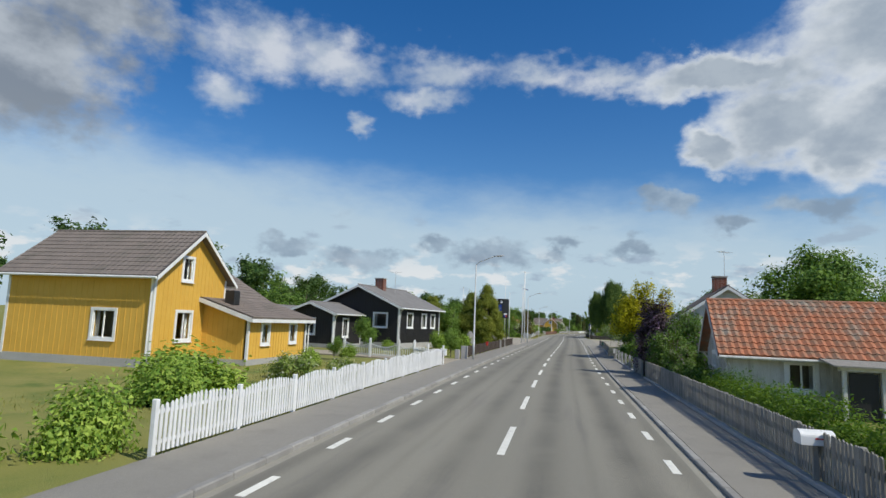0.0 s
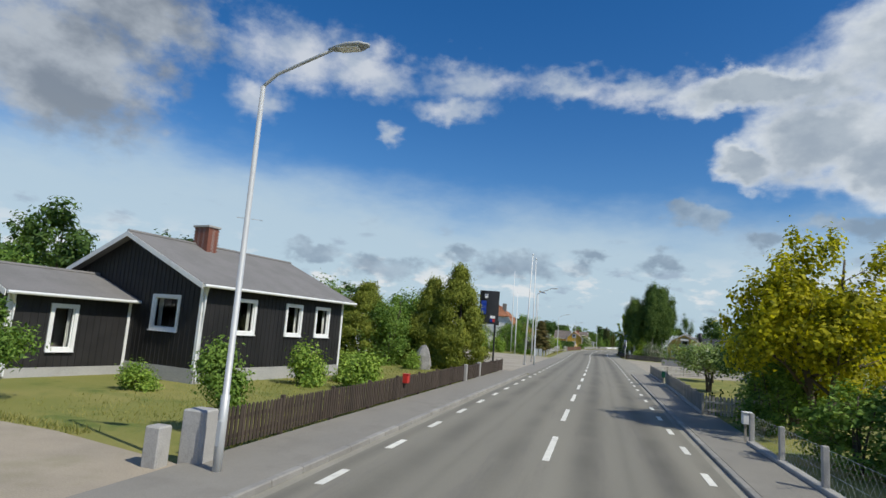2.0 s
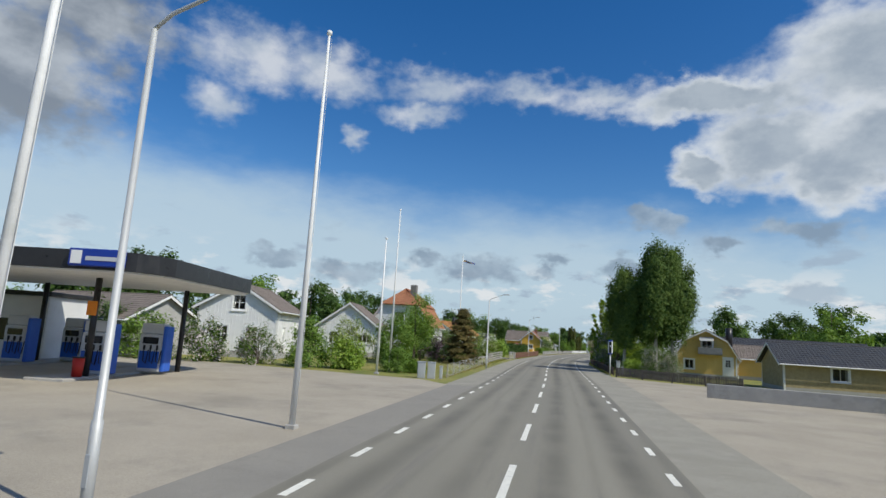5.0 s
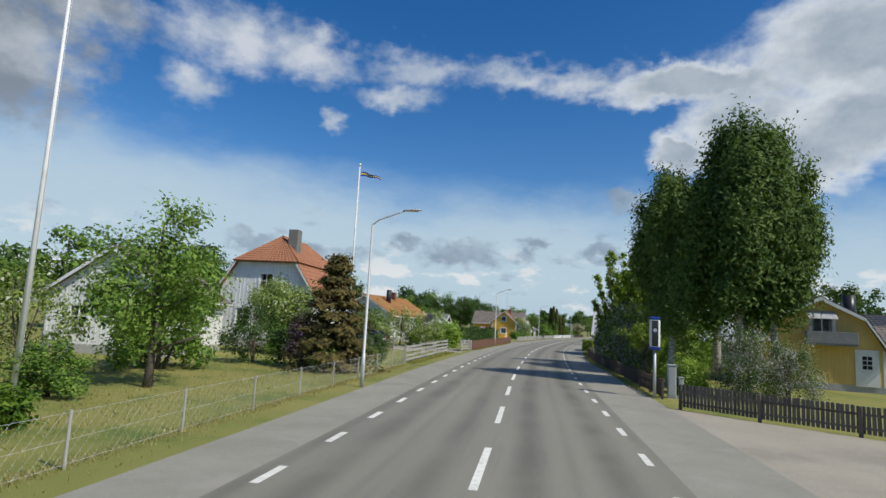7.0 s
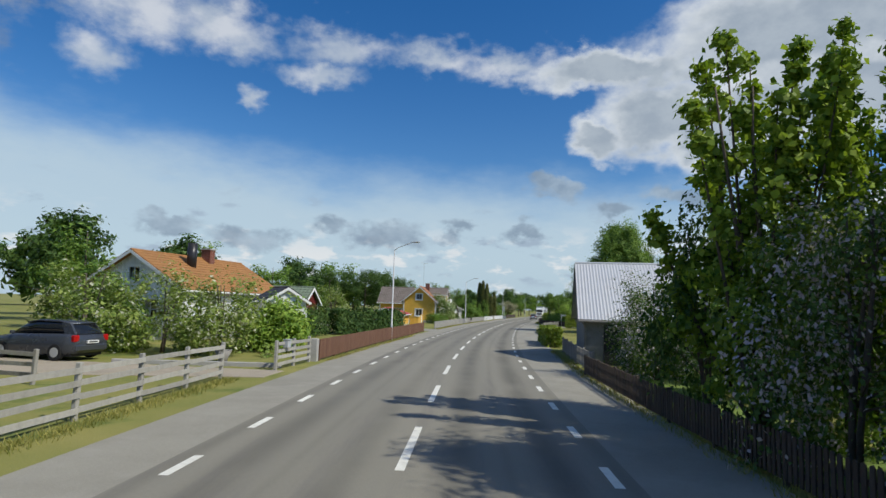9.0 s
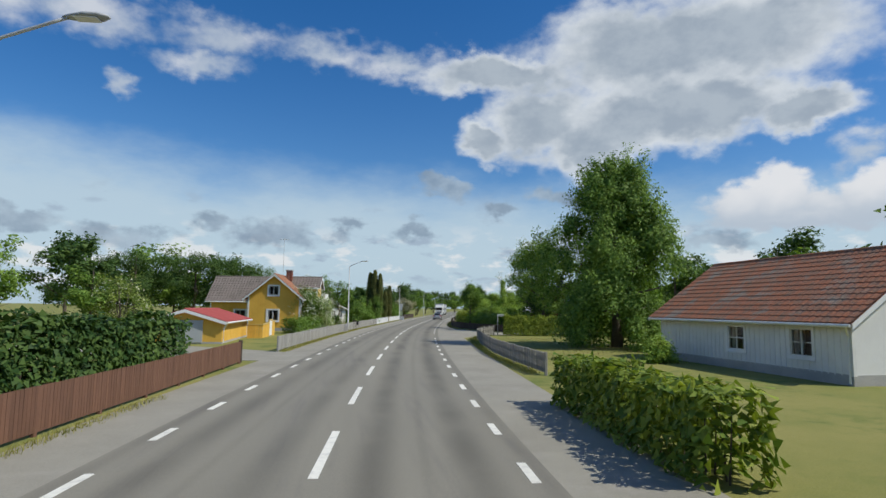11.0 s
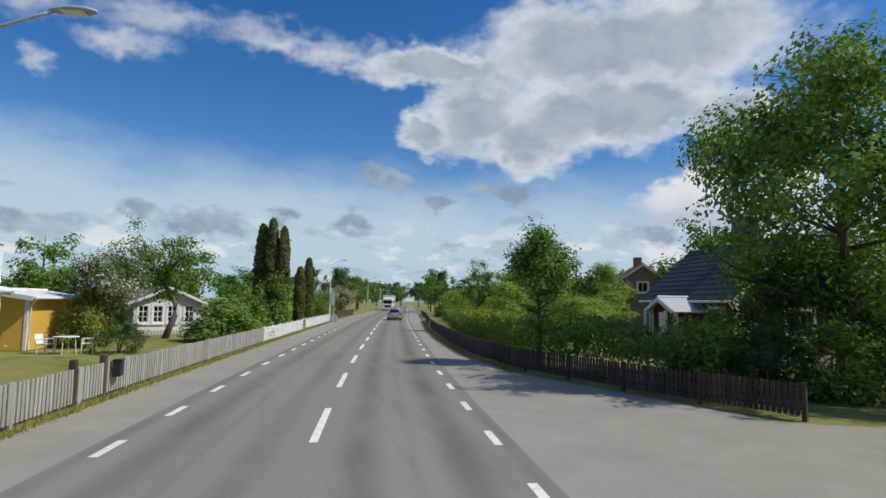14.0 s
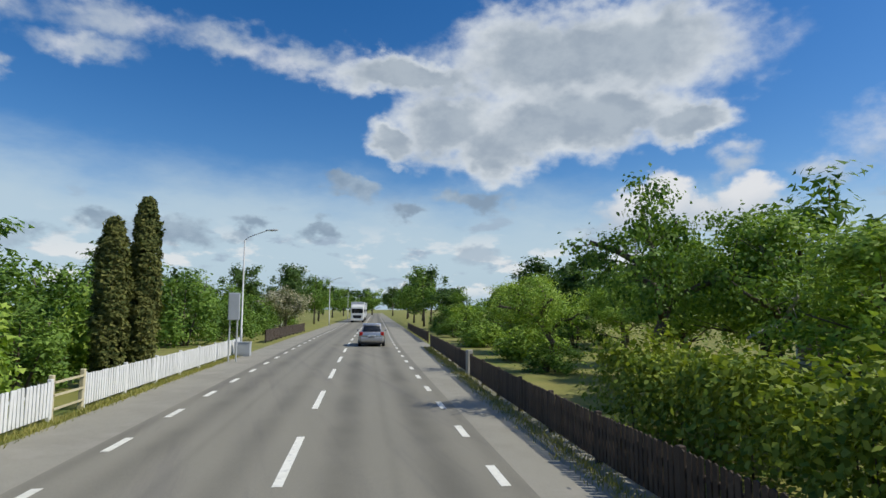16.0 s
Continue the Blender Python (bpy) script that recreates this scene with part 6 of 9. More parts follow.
def canopy():
    c = thing("station_canopy", -20.2, 101.5, "flat dark canopy of a filling station on slim black posts", "canopy", 9)
    out = [(-9, -4.2), (5.4, -4.6), (6.2, -4.35), (6.75, -3.8), (7.0, -3.0), (7.0, 5.2), (6.4, 6.2), (5.5, 6.5), (-9, 6.5)]
    part("roof", Solid().prism(out, 4.25, 4.95), BLACK_METAL, c, "dark rounded fascia")
    part("soffit", Solid().prism([(x * 0.985, y * 0.98) for x, y in out], 4.19, 4.246), WHITE, c, "white soffit")
    part("fascia_sign", Solid().box(3.9, -4.80, 4.34, 5.9, -4.52, 4.98, bevel=0.03), BLUE, c, "blue fascia sign with a white bar")
    part("fascia_mark", Solid().box(4.0, -4.82, 4.42, 4.4, -4.805, 4.90), WHITE, c)
    part("fascia_mark", Solid().box(4.55, -4.82, 4.55, 5.7, -4.805, 4.70), TRUCK_GREY, c)
    for x, y in ((2.75, -1.0), (3.7, 5.0), (-5.2, -1.0), (-4.0, 5.2)):
        part("post", Solid().tube([(x, y, -0.05), (x, y, 4.2)], 0.13, 12), BLACK_METAL, c, soft=True)
    k = thing("pay_kiosk", -28.2, 108.5, "small white pay kiosk with dark windows", "kiosk", 9)
    part("body", Solid().box(-2.2, -1.8, -0.05, 2.2, 1.8, 3.5, bevel=0.03), WHITE_WALL, k)
    part("window", Solid().box(-1.6, -1.84, 1.0, 0.2, -1.79, 2.2), CAR_GLASS, k)
    part("door", Solid().box(0.6, -1.84, 0.02, 1.6, -1.79, 2.15), CAR_GLASS, k)
    part("roof", Solid().box(-2.4, -2.0, 3.51, 2.4, 2.0, 3.75, bevel=0.03), BLACK_METAL, k)


canopy()


def fuel_pump(x, y, turn, colour, label):
    p = thing("fuel_pump", x, y, label, "fuel pump", turn, 0.1, "fuel pumps under the canopy")
    p.scale = (1.25, 1.25, 1.15)
    part("body", Solid().box(-0.45, -0.28, 0, 0.45, 0.28, 1.55, bevel=0.04), PUMP_GREY, p)
    part("side_panel", Solid().box(0.451, -0.29, 0.02, 0.60, 0.29, 1.9, bevel=0.03), colour, p)
    part("head", Solid().box(-0.45, -0.22, 1.552, 0.45, 0.22, 2.0, bevel=0.05), PUMP_GREY, p)
    part("display", Solid().box(-0.30, -0.30, 1.15, 0.30, -0.281, 1.42), CAR_GLASS, p)
    part("lower_panel", Solid().box(-0.38, -0.30, 0.15, 0.38, -0.281, 0.85), colour, p)
    for k in (-0.2, 0.05, 0.3):
        n = part("nozzle", Solid().box(k - 0.03, -0.36, 0.9, k + 0.03, -0.285, 1.1, bevel=0.01), DARK, p)
        part("hose", Solid().tube([(k, -0.33, 0.9), (k + 0.03, -0.38, 0.45), (k + 0.12, -0.33, 0.35), (k + 0.16, -0.30, 0.9)], 0.018, 6), DARK, n, soft=True)


for x, y in ((-17.75, 100.4), (-24.6, 103.0)):
    lone("pump_island", Solid().box(-0.8, -1.3, -0.1, 0.8, 6.2, 0.1, bevel=0.03), CONCRETE, "low concrete pump island", "pump island", m=pose(x, y, 0, 0, 0, 9))
for x, y in ((-17.85, 102.0), (-17.35, 105.0), (-24.7, 104.6), (-24.2, 107.6)):
    fuel_pump(x, y, 9, PUMP_BLUE, "grey fuel pump with blue panels and black hoses")
bin_ = thing("waste_bin", -17.25, 100.4, "red waste bin on the pump island", "waste bin", 9, 0.1)
part("body", Solid().tube([(0, 0, 0), (0, 0, 0.75)], [0.19, 0.23], 14), RED_PAINT, bin_, soft=True)
part("rim", Solid().tube([(0, 0, 0.752), (0, 0, 0.80)], 0.245, 14), DARK, bin_)
lone("post_notice", Solid().box(-0.2, -0.05, 2.6, 0.2, 0.05, 3.2, bevel=0.02), ORANGE, "small orange notice on the canopy post", "notice", m=pose(-17.35, 100.79, 0, 0, 0, 9))
flagpole(-4.75, 85.2, 10.2, lean=1.7)
flagpole(-4.95, 94.2, 11.0)
flagpole(-9.4, 116.2, 8.8)
flagpole(-21.5, 131.5, 10.6)
flagpole(-11.2, 125.6, 12.9)
flagpole(-8.9, 146.2, 12.1, "tall white flagpole with a blue and yellow pennant", True)
for i, (x, y, h, w, leaf) in enumerate(((-22, 116, 3.2, 3.6, "lilac"), (-18.5, 117.5, 2.8, 3.2, "lilac"), (-15, 118, 3.6, 3.0, "mid"), (-26, 115.5, 3.4, 4.0, "mid"), (-12.5, 118.8, 2.2, 2.4, "fresh"), (-30, 116, 4, 4.5, "dark"), (-34, 112, 4.5, 5, "mid"), (-9, 119.5, 1.8, 2.2, "mid"))):
    plant("garden_" + leaf, x, y, h, w, "dense garden bush at the edge of the forecourt", "bush", "bush", 10, leaf, clumps=190, leaves=17, size=0.132, low=0.0, trunk=0.04, stems=4, spread=0.2, turn=i * 73)

# ---- left side: cabinets, white houses, gardens ----
def cabinet(x, y, w, d, h, turn, label, name="utility_cabinet"):
    c = thing(name, x, y, label, "cabinet", turn)
    part("body", Solid().box(-w / 2, -d / 2, 0.0, w / 2, d / 2, h, bevel=0.02), GREY_BOX, c)
    part("roof", Solid().box(-w / 2 - 0.03, -d / 2 - 0.03, h + 0.002, w / 2 + 0.03, d / 2 + 0.03, h + 0.05, bevel=0.012), GREY_BOX, c)
    part("door", Solid().box(-w / 2 + 0.04, -d / 2 - 0.012, 0.1, w / 2 - 0.04, -d / 2 - 0.001, h - 0.06, bevel=0.004), GREY_BOX, c)
    part("plinth", Solid().box(-w / 2 - 0.02, -d / 2 - 0.02, -0.15, w / 2 + 0.02, d / 2 + 0.02, -0.002), CONCRETE, c)


cabinet(-6.3, 115.6, 0.48, 0.4, 0.95, 8, "grey steel electricity cabinet beside the fence")
cabinet(-5.72, 115.9, 0.48, 0.4, 0.95, 8, "grey steel electricity cabinet beside the fence")
cabinet(-5.2, 116.4, 0.2, 0.2, 0.72, 8, "slim grey steel cable cabinet")
mesh_fence([(-4.95, 117.2), (-5.15, 123.6), (-5.25, 131.5), (-5.3, 140.0), (-5.42, 146.6)], 0.85, "low wire-mesh fence on grey posts", 3.1, post_material=PALE_WOOD)
plain_house(-24.5, 127.5, 12, 6.4, 9, 4.0, 5.9, WHITE_WALL, ROOF_GREY, "tall white wooden house with a brick chimney", [("a", -1.2, 1.8, 1.0, 1.4, 1, 1), ("a", 1.2, 1.8, 1.0, 1.4, 1, 1), ("a", 0, 4.4, 1.1, 1.2, 1, 1), ("r", -2, 1.9, 1.0, 1.4, 1, 1), ("r", 2, 1.9, 1.0, 1.4, 1, 1)], boards=0.3, plinth=0.5, base=0.45, joined=True, board_sides="ar")
wv = plain_house(-20.5, 143.2, 8, 6.6, 7, 3.2, 5.6, WHITE_WALL, ROOF_GREY, "white wooden house with a glazed veranda", [("a", 1.6, 1.9, 2.0, 0.9, 3, 0), ("a", -1.6, 1.9, 1.0, 1.2, 1, 1), ("r", 0, 1.9, 2.2, 0.9, 3, 0)], boards=0.3, plinth=0.45, base=0.4, joined=True, board_sides="ar")
plain_house(-33.5, 120.5, 80, 7, 12, 2.6, 4.4, PLINTH, ROOF_GREY, "low grey house with a broad brown roof", [("r", 0, 1.5, 1.3, 1.1, 1, 0)], plinth=0.3)


def mansard_house():
    h = thing("white_mansard_house", -18.0, 158.3, "white wooden house with an orange-tiled hipped mansard roof", "house", 0)
    gable_block(h, Matrix.Identity(4), 7.8, 9.6, 4.05, 8.7, WHITE_WALL, ROOF_ORANGE,
                [("r", -2.6, 2.2, 1.2, 1.5, 1, 2), ("r", 2.6, 2.2, 1.2, 1.5, 1, 2), ("a", -1.7, 2.2, 1.1, 1.4, 1, 2), ("a", 1.7, 2.2, 1.1, 1.4, 1, 2), ("a", 0, 5.0, 1.1, 1.2, 1, 1)],
                over=0.4, boards=0.3, plinth=0.7, base=0.6, knee=(2.4, 6.45), hip=2.6, joined=True, board_sides="ar")
    for y in (-2.6, 2.6):
        part("window_hood", Solid().box(3.93, y - 0.85, 3.06, 4.12, y + 0.85, 3.14, bevel=0.01), WHITE, h, "white hood over the window")
    part("chimney", Solid().box(0.8, -3.3, 6.8, 1.6, -2.5, 9.3, bevel=0.03), surface("dark_chimney_render", (0.20, 0.195, 0.18), 0.9), h, "dark grey rendered chimney")


mansard_house()
tub = thing("stone_planter", -7.3, 168.6, "grey stone planter tub on the grass", "planter", 0)
part("tub", Solid().tube([(0, 0, -0.05), (0, 0, 0.1), (0, 0, 0.42), (0, 0, 0.45), (0, 0, 0.40)], [0.18, 0.20, 0.34, 0.36, 0.30], 16), STONE, tub, soft=True)
lone("garden_edging", Solid().box(-3.2, -0.08, -0.1, 3.2, 0.08, 0.14, bevel=0.02), CONCRETE, "low concrete edging along the gravel drive", "edging", m=pose(-7.6, 166.9, 0, 0, 0, 4))
plant("spruce", -7.5, 139.6, 5.6, 3.9, "bronze-green spruce with layered branches", "spruce", "spruce", 11, "spruce", "tier", 640, 30, 0.12, 0.10, 0.16, 0.22, up=1.4, long=2.4, limbs=14)
plant("pear", -10.2, 129.6, 6.6, 5.2, "bushy young pear tree on the lawn", seed=12, leaf="mid", shape="oval", clumps=260, leaves=26, size=0.12, low=0.16, trunk=0.13, spread=0.26)
plant("whiteapple", -14.5, 149.0, 5.6, 4.6, "apple tree with white blossom", seed=13, leaf="white", clumps=380, leaves=26, size=0.13, low=0.16, trunk=0.12, spread=0.28)
plant("purplebush", -11.4, 146.0, 3.0, 2.4, "dark purple-leaved garden bush", "bush", "bush", 14, "purple", clumps=200, leaves=26, size=0.11, low=0.0, trunk=0.04, stems=4, spread=0.22)
plant("rose", -7.4, 138.5, 1.1, 1.3, "low bush with white flowers on the lawn", "bush", "bush", 2, turn=40)
for i, (x, y, h, w, leaf) in enumerate(((-13.5, 135, 4.4, 4.6, "mid"), (-16.5, 131, 4.2, 4.4, "white"), (-12, 140.5, 3.2, 3.6, "dark"), (-7.2, 142.8, 1.9, 2.4, "dark"), (-9.3, 144.0, 2.1, 3.0, "dark"), (-7.2, 145.6, 1.9, 2.4, "dark"), (-13.5, 148.5, 2.4, 3.4, "mid"),
                                         (-8.4, 171.2, 3.9, 4.8, "white"), (-6.9, 174.6, 2.8, 3.2, "fresh"), (-11.4, 171.6, 4.2, 5.0, "white"), (-14.2, 170.0, 4.3, 5.0, "white"), (-8.2, 178.6, 2.7, 3.0, "mid"), (-15.5, 173.5, 3.8, 4.6, "mid"), (-7.6, 177.4, 1.9, 2.8, "fresh"), (-9.4, 175.4, 2.6, 3.4, "white"), (-18, 168.5 + 8, 3.6, 4.4, "lilac"), (-11.0, 126.5, 1.6, 2.2, "mid"), (-8.8, 122.5, 0.6, 1.2, "lush"), (-7.6, 120.0, 0.5, 1.0, "lush"))):
    plant("garden_" + leaf, x, y, h, w, "dense leafy green garden bush", "bush", "bush", 10, leaf, clumps=190, leaves=17, size=0.132, low=0.0, trunk=0.04, stems=4, spread=0.2, turn=i * 73)
for i, (x, y, h, w) in enumerate(((-26, 150, 8, 7), (-30, 160, 9, 8), (-33, 178, 10, 9), (-26, 188, 9, 8), (-44, 140, 12, 11), (-46, 165, 13, 12), (-28, 205, 9, 8), (-20, 214, 8, 8), (-36, 200, 12, 10), (-24, 226, 9, 8), (-34, 222, 12, 11), (-16, 200, 6, 6), (-44, 185, 13, 12), (-40, 240, 14, 12), (-28, 254, 12, 10), (-20, 262, 9, 8), (-48, 215, 14, 13), (-18, 258, 12, 11), (-12.5, 262, 10.5, 9), (-26, 262, 13, 12), (-24, 240, 10, 9), (-20, 236, 7, 7))):
    plant("wood", x, y, h, w, "broad leafy tree behind the gardens", seed=7 + i % 2, turn=i * 77 + 20, leaf="mid", clumps=200, leaves=16, size=0.34, low=0.04, trunk=0.25, spread=0.42, fine=1.0, limbs=5)
rail_fence([(-5.42, 147.0), (-5.35, 155.5), (-5.25, 163.4)], 1.08, 4, PALE_WOOD, "grey weathered four-rail garden fence", 2.2)
rail_fence([(-4.35, 166.2), (-3.98, 169.6)], 1.0, 4, PALE_WOOD, "grey weathered four-rail gate", 1.8, name="gate")
letterbox(-4.15, 166.9, 0.75, 80, "pale grey letterbox on the gate", GREY_BOX, 0.3, 0.3, False)
bollard(-3.85, 170.0, 0.32, 0.95, "square pale concrete gatepost")
rail_fence([(-9.5, 160.8), (-14.5, 162.0)], 0.9, 3, GREY_WOOD, "low grey wooden fence across the garden", 2.4)
picket_fence([(-3.7, 170.3), (-2.9, 182), (-1.75, 194.2), (-1.0, 203.6)], 0.92, BROWN_WOOD, "red-brown fence of close upright boards", 0.115, 0.105, 2.4, 0.9, point=0.004, base=0.05, wobble=0.004)


def tawny_house():
    h = thing("white_house_tawny_roof", -16.6, 185.2, "white wooden house with a tawny tiled roof", "house", -14)
    gable_block(h, Matrix.Identity(4), 7.4, 10.5, 3.2, 5.35, WHITE_WALL, ROOF_RUST, [("a", -1.4, 1.8, 1.1, 1.3, 1, 1), ("a", 1.4, 1.8, 1.1, 1.3, 1, 1), ("a", 0, 4.0, 0.9, 0.9, 1, 0), ("r", -2.5, 1.8, 1.1, 1.3, 1, 1)], over=0.45, boards=0.3, plinth=0.5, base=0.45, joined=True, board_sides="ar")
    part("flue", Solid().tube([(1.2, -1.6, 4.5), (1.2, -1.6, 6.3)], 0.32, 14), BLACK_METAL, h, "black sheet-metal flue", soft=True)
    brick_chimney(h, pose(0.3, 1.2, 0), 0.75, 0.55, 5.1, 6.15)
    q = thing("white_porch", -10.1, 185.0, "white boarded porch with a grey gabled roof", "porch", 32)
    gable_block(q, Matrix.Identity(4), 2.6, 3.4, 2.6, 3.4, WHITE_WALL, ROOF_DARK, [("a", 0, 1.6, 0.8, 1.0, 1, 0)], over=0.25, boards=0.25, plinth=0.2, joined=True)


tawny_house()
plain_house(-11.4, 190.0, -98, 3.0, 4.6, 2.5, 3.6, RED_BOARD, surface("moss_green_sheet", (0.20, 0.25, 0.17), 0.7), "small falu-red outbuilding with a green roof", (), "outbuilding", over=0.25, boards=0.25, joined=True)
hedge([(-8.0, 192), (-5.6, 197), (-3.6, 203)], 1.9, 1.6, "dark", "tall dark green hedge behind the brown fence", 120, 0.14, ragged=0.2)


def yellow_house_far():
    h = thing("yellow_gabled_house", -3.3, 240.5, "ochre yellow wooden house with white trim and red-brown tiled roof", "house", -7)
    gable_block(h, pose(0, 1.0, 0), 5.2, 8.0, 3.45, 5.6, YELLOW, ROOF_OLD, [("a", -0.1, 4.05, 1.05, 0.95, 1, 0), ("a", -0.1, 1.55, 1.15, 1.1, 1, 0), ("r", 1.5, 1.55, 1.1, 1.1, 1, 0)], over=0.42, boards=0.24, plinth=0.3, base=0.25, board_sides="ar")
    gable_block(h, pose(-4.6, 1.6, 0, 0, 0, 90), 5.0, 5.0, 3.2, 5.5, YELLOW, ROOF_GREY, [("l", 0.6, 1.5, 1.2, 1.1, 1, 0)], over=0.4, boards=0.24, plinth=0.3, base=0.25, board_sides="l")
    gable_block(h, pose(2.4, 1.6, 0, 0, 0, 90), 2.4, 2.6, 4.6, 5.55, YELLOW_PALE, ROOF_GREY, [("b", 0, 4.6, 0.8, 0.7, 1, 0)], over=0.3, boards=0.24, base=2.0, joined=True)
    brick_chimney(h, pose(0.55, 1.0, 0), 0.6, 0.6, 5.0, 6.35)
    gable_block(h, pose(3.40, 3.92, 0), 1.56, 2.12, 2.6, 2.72, YELLOW, WHITE, [("r", 0.1, 1.55, 0.95, 1.25, 1, 0)], over=0.18, boards=0.24, roof_kind="felt", plinth=0.3, base=0.25, board_sides="ar", joined=True)
    b = part("balcony", Solid().box(2.65, 2.88, 2.78, 4.18, 2.94, 3.86).box(4.12, 2.942, 2.78, 4.18, 4.98, 3.86).box(2.65, 4.92, 2.78, 4.118, 4.98, 3.86), WHITE, h, "white boarded balcony parapet")
    part("handrail", Solid().box(2.6, 2.84, 3.862, 4.22, 2.98, 3.91).box(4.08, 2.982, 3.862, 4.22, 5.02, 3.91), WHITE, b)


yellow_house_far()
aerial(-3.4, 242.1, 5.6, 9.9, "tall steel television mast on the roof")


def red_roof_shed():
    s = thing("yellow_garage", -6.75, 221.8, "low ochre yellow garage with a red sheet roof", "garage", 0)
    gable_block(s, Matrix.Identity(4), 4.6, 9.6, 1.4, 2.1, YELLOW, ROOF_RED, (), over=0.3, plinth=0.1, roof_kind="sheet", corner=False)
    part("door", Solid().box(-1.1, -4.87, 0.05, 1.1, -4.805, 1.5, bevel=0.01), GREY_BOX, s, "grey up-and-over garage door")
    part("corner_board", Solid().box(2.28, 4.7, 0.0, 2.36, 4.83, 1.35), WHITE, s)
    w = thing("yellow_garden_wall", -2.88, 224.3, "ochre yellow boarded screen with a white gate", "garden wall", 87)
    board = Solid().box(-0.068, -0.012, -0.05, 0.068, 0.012, 0.98, bevel=0.004).mesh("board")
    board.materials.append(YELLOW)
    for i in range(18):
        part("board", board, YELLOW, w, m=pose(0.07 + i * 0.143, 0, 0) @ Matrix.Diagonal((1, 1, 1.0 + 0.006 * i, 1)))
    for i in range(9):
        part("board", board, YELLOW, w, m=pose(4.1 + i * 0.143, 0, 0) @ Matrix.Diagonal((1, 1, 1.18, 1)))
    for i in range(8):
        part("board", board, YELLOW, w, m=pose(-0.02, 0.1 + i * 0.143, 0, 0, 0, 90))
    part("capping", Solid().box(-0.05, -0.06, 1.0, 2.6, 0.06, 1.05, pose(0, 0, 0, 0, -1.6, 0)), YELLOW_PALE, w)
    part("capping", Solid().box(3.95, -0.07, 1.18, 5.4, 0.07, 1.23), YELLOW_PALE, w)
    part("capping", Solid().box(-0.06, 0.08, 1.0, 0.06, 1.25, 1.05), YELLOW_PALE, w)
    for x in (2.62, 3.93):
        part("post", Solid().box(x - 0.05, -0.05, -0.1, x + 0.05, 0.05, 1.3, bevel=0.01), YELLOW_PALE, w)
    part("lintel", Solid().box(2.5, -0.06, 1.3, 4.05, 0.06, 1.36), YELLOW_PALE, w)
    g = part("gate", Solid().box(2.69, -0.03, 0.02, 3.86, 0.03, 1.22, bevel=0.01), WHITE, w, "white boarded gate")
    part("latch", Solid().box(2.8, -0.06, 0.7, 2.9, -0.031, 0.74), DARK, g)


red_roof_shed()
picket_fence([beside(209.4, -5.75), beside(216, -5.75), beside(222, -5.75), beside(228, -5.72), beside(234.2, -5.72)], 0.85, PALE_WOOD, "grey weathered picket fence along the footway", 0.14, 0.088, 2.4, 0.86, point=0.02)
picket_fence([beside(236, -5.72), beside(243, -5.72), beside(251, -5.72), beside(260.2, -5.75)], 0.85, PALE_WOOD, "grey weathered picket fence along the footway", 0.14, 0.088, 2.4, 0.86, point=0.02)
bollard(*beside(234.6, -5.7), 0.3, 0.78, "square grey concrete gatepost")
bollard(*beside(235.6, -5.7), 0.3, 0.78, "square grey concrete gatepost")
bollard(*beside(240.6, -5.72), 0.16, 1.05, "square dark wooden gatepost", DARK_WOOD, name="wooden_post")
bollard(*beside(242.0, -5.72), 0.16, 1.05, "square dark wooden gatepost", DARK_WOOD, name="wooden_post")
letterbox(*beside(242.4, -5.55), 0.45, 90, "dark grey letterbox on the fence", DARK, 0.3, 0.4, False)
picket_fence([beside(260.4, -5.75), beside(267, -5.75), beside(274.4, -5.78)], 0.85, WHITE, "white-painted picket fence along the footway", 0.14, 0.10, 2.4, 0.9, point=0.01)
picket_fence([beside(276.0, -5.8), beside(284, -5.8), beside(293.6, -5.8)], 0.85, WHITE, "white-painted picket fence along the footway", 0.14, 0.10, 2.4, 0.9, point=0.01)
rail_fence([beside(274.5, -5.8), beside(275.9, -5.8)], 0.92, 3, surface("cream_paint", (0.62, 0.55, 0.36), 0.6), "cream-painted slatted garden gate", 1.4, name="gate", plank=0.05)
plant("wbush", -0.6, 238.5, 4.5, 4.2, "large bush with white flower clusters", "bush", "bush", 20, "snow", clumps=400, leaves=32, size=0.135, near=True, low=0.06, trunk=0.06, stems=5, spread=0.28)
plant("wbush", 1.15, 239.9, 3.5, 2.5, "large bush with white flower clusters", "bush", "bush", 20, turn=110)
hedge([(-1.6, 231.8), (0.4, 236.2)], 1.15, 1.7, "mid", "low loose hedge before the yellow house", 150, 0.10, ragged=0.3)
plain_house(0.55, 271.9, 22, 4.3, 4.4, 2.2, 3.15, WHITE_WALL, ROOF_GREY, "small white summerhouse with a row of tall windows", [("a", -1.55, 1.35, 0.62, 1.15, 1, 2), ("a", -0.65, 1.35, 0.62, 1.15, 1, 2), ("a", 0.25, 1.35, 0.62, 1.15, 1, 2), ("a", 1.35, 1.35, 0.62, 1.15, 1, 2), ("r", 0, 1.35, 1.0, 1.15, 1, 2)], "summerhouse", plinth=0.25, boards=0.2, joined=True, board_sides="ar")
plain_house(-3.6, 259.3, -8, 3.4, 4.4, 2.4, 2.65, YELLOW, WHITE, "low yellow garden shed with a white flat roof", [("a", -1.0, 1.3, 0.7, 0.9, 1, 0)], "garden_shed", roof_kind="felt")
tb = thing("garden_table", -0.15, 255.4, "round white garden table on the lawn", "table")
part("tabletop", Solid().tube([(0, 0, 0.70), (0, 0, 0.73)], 0.5, 20), WHITE, tb)
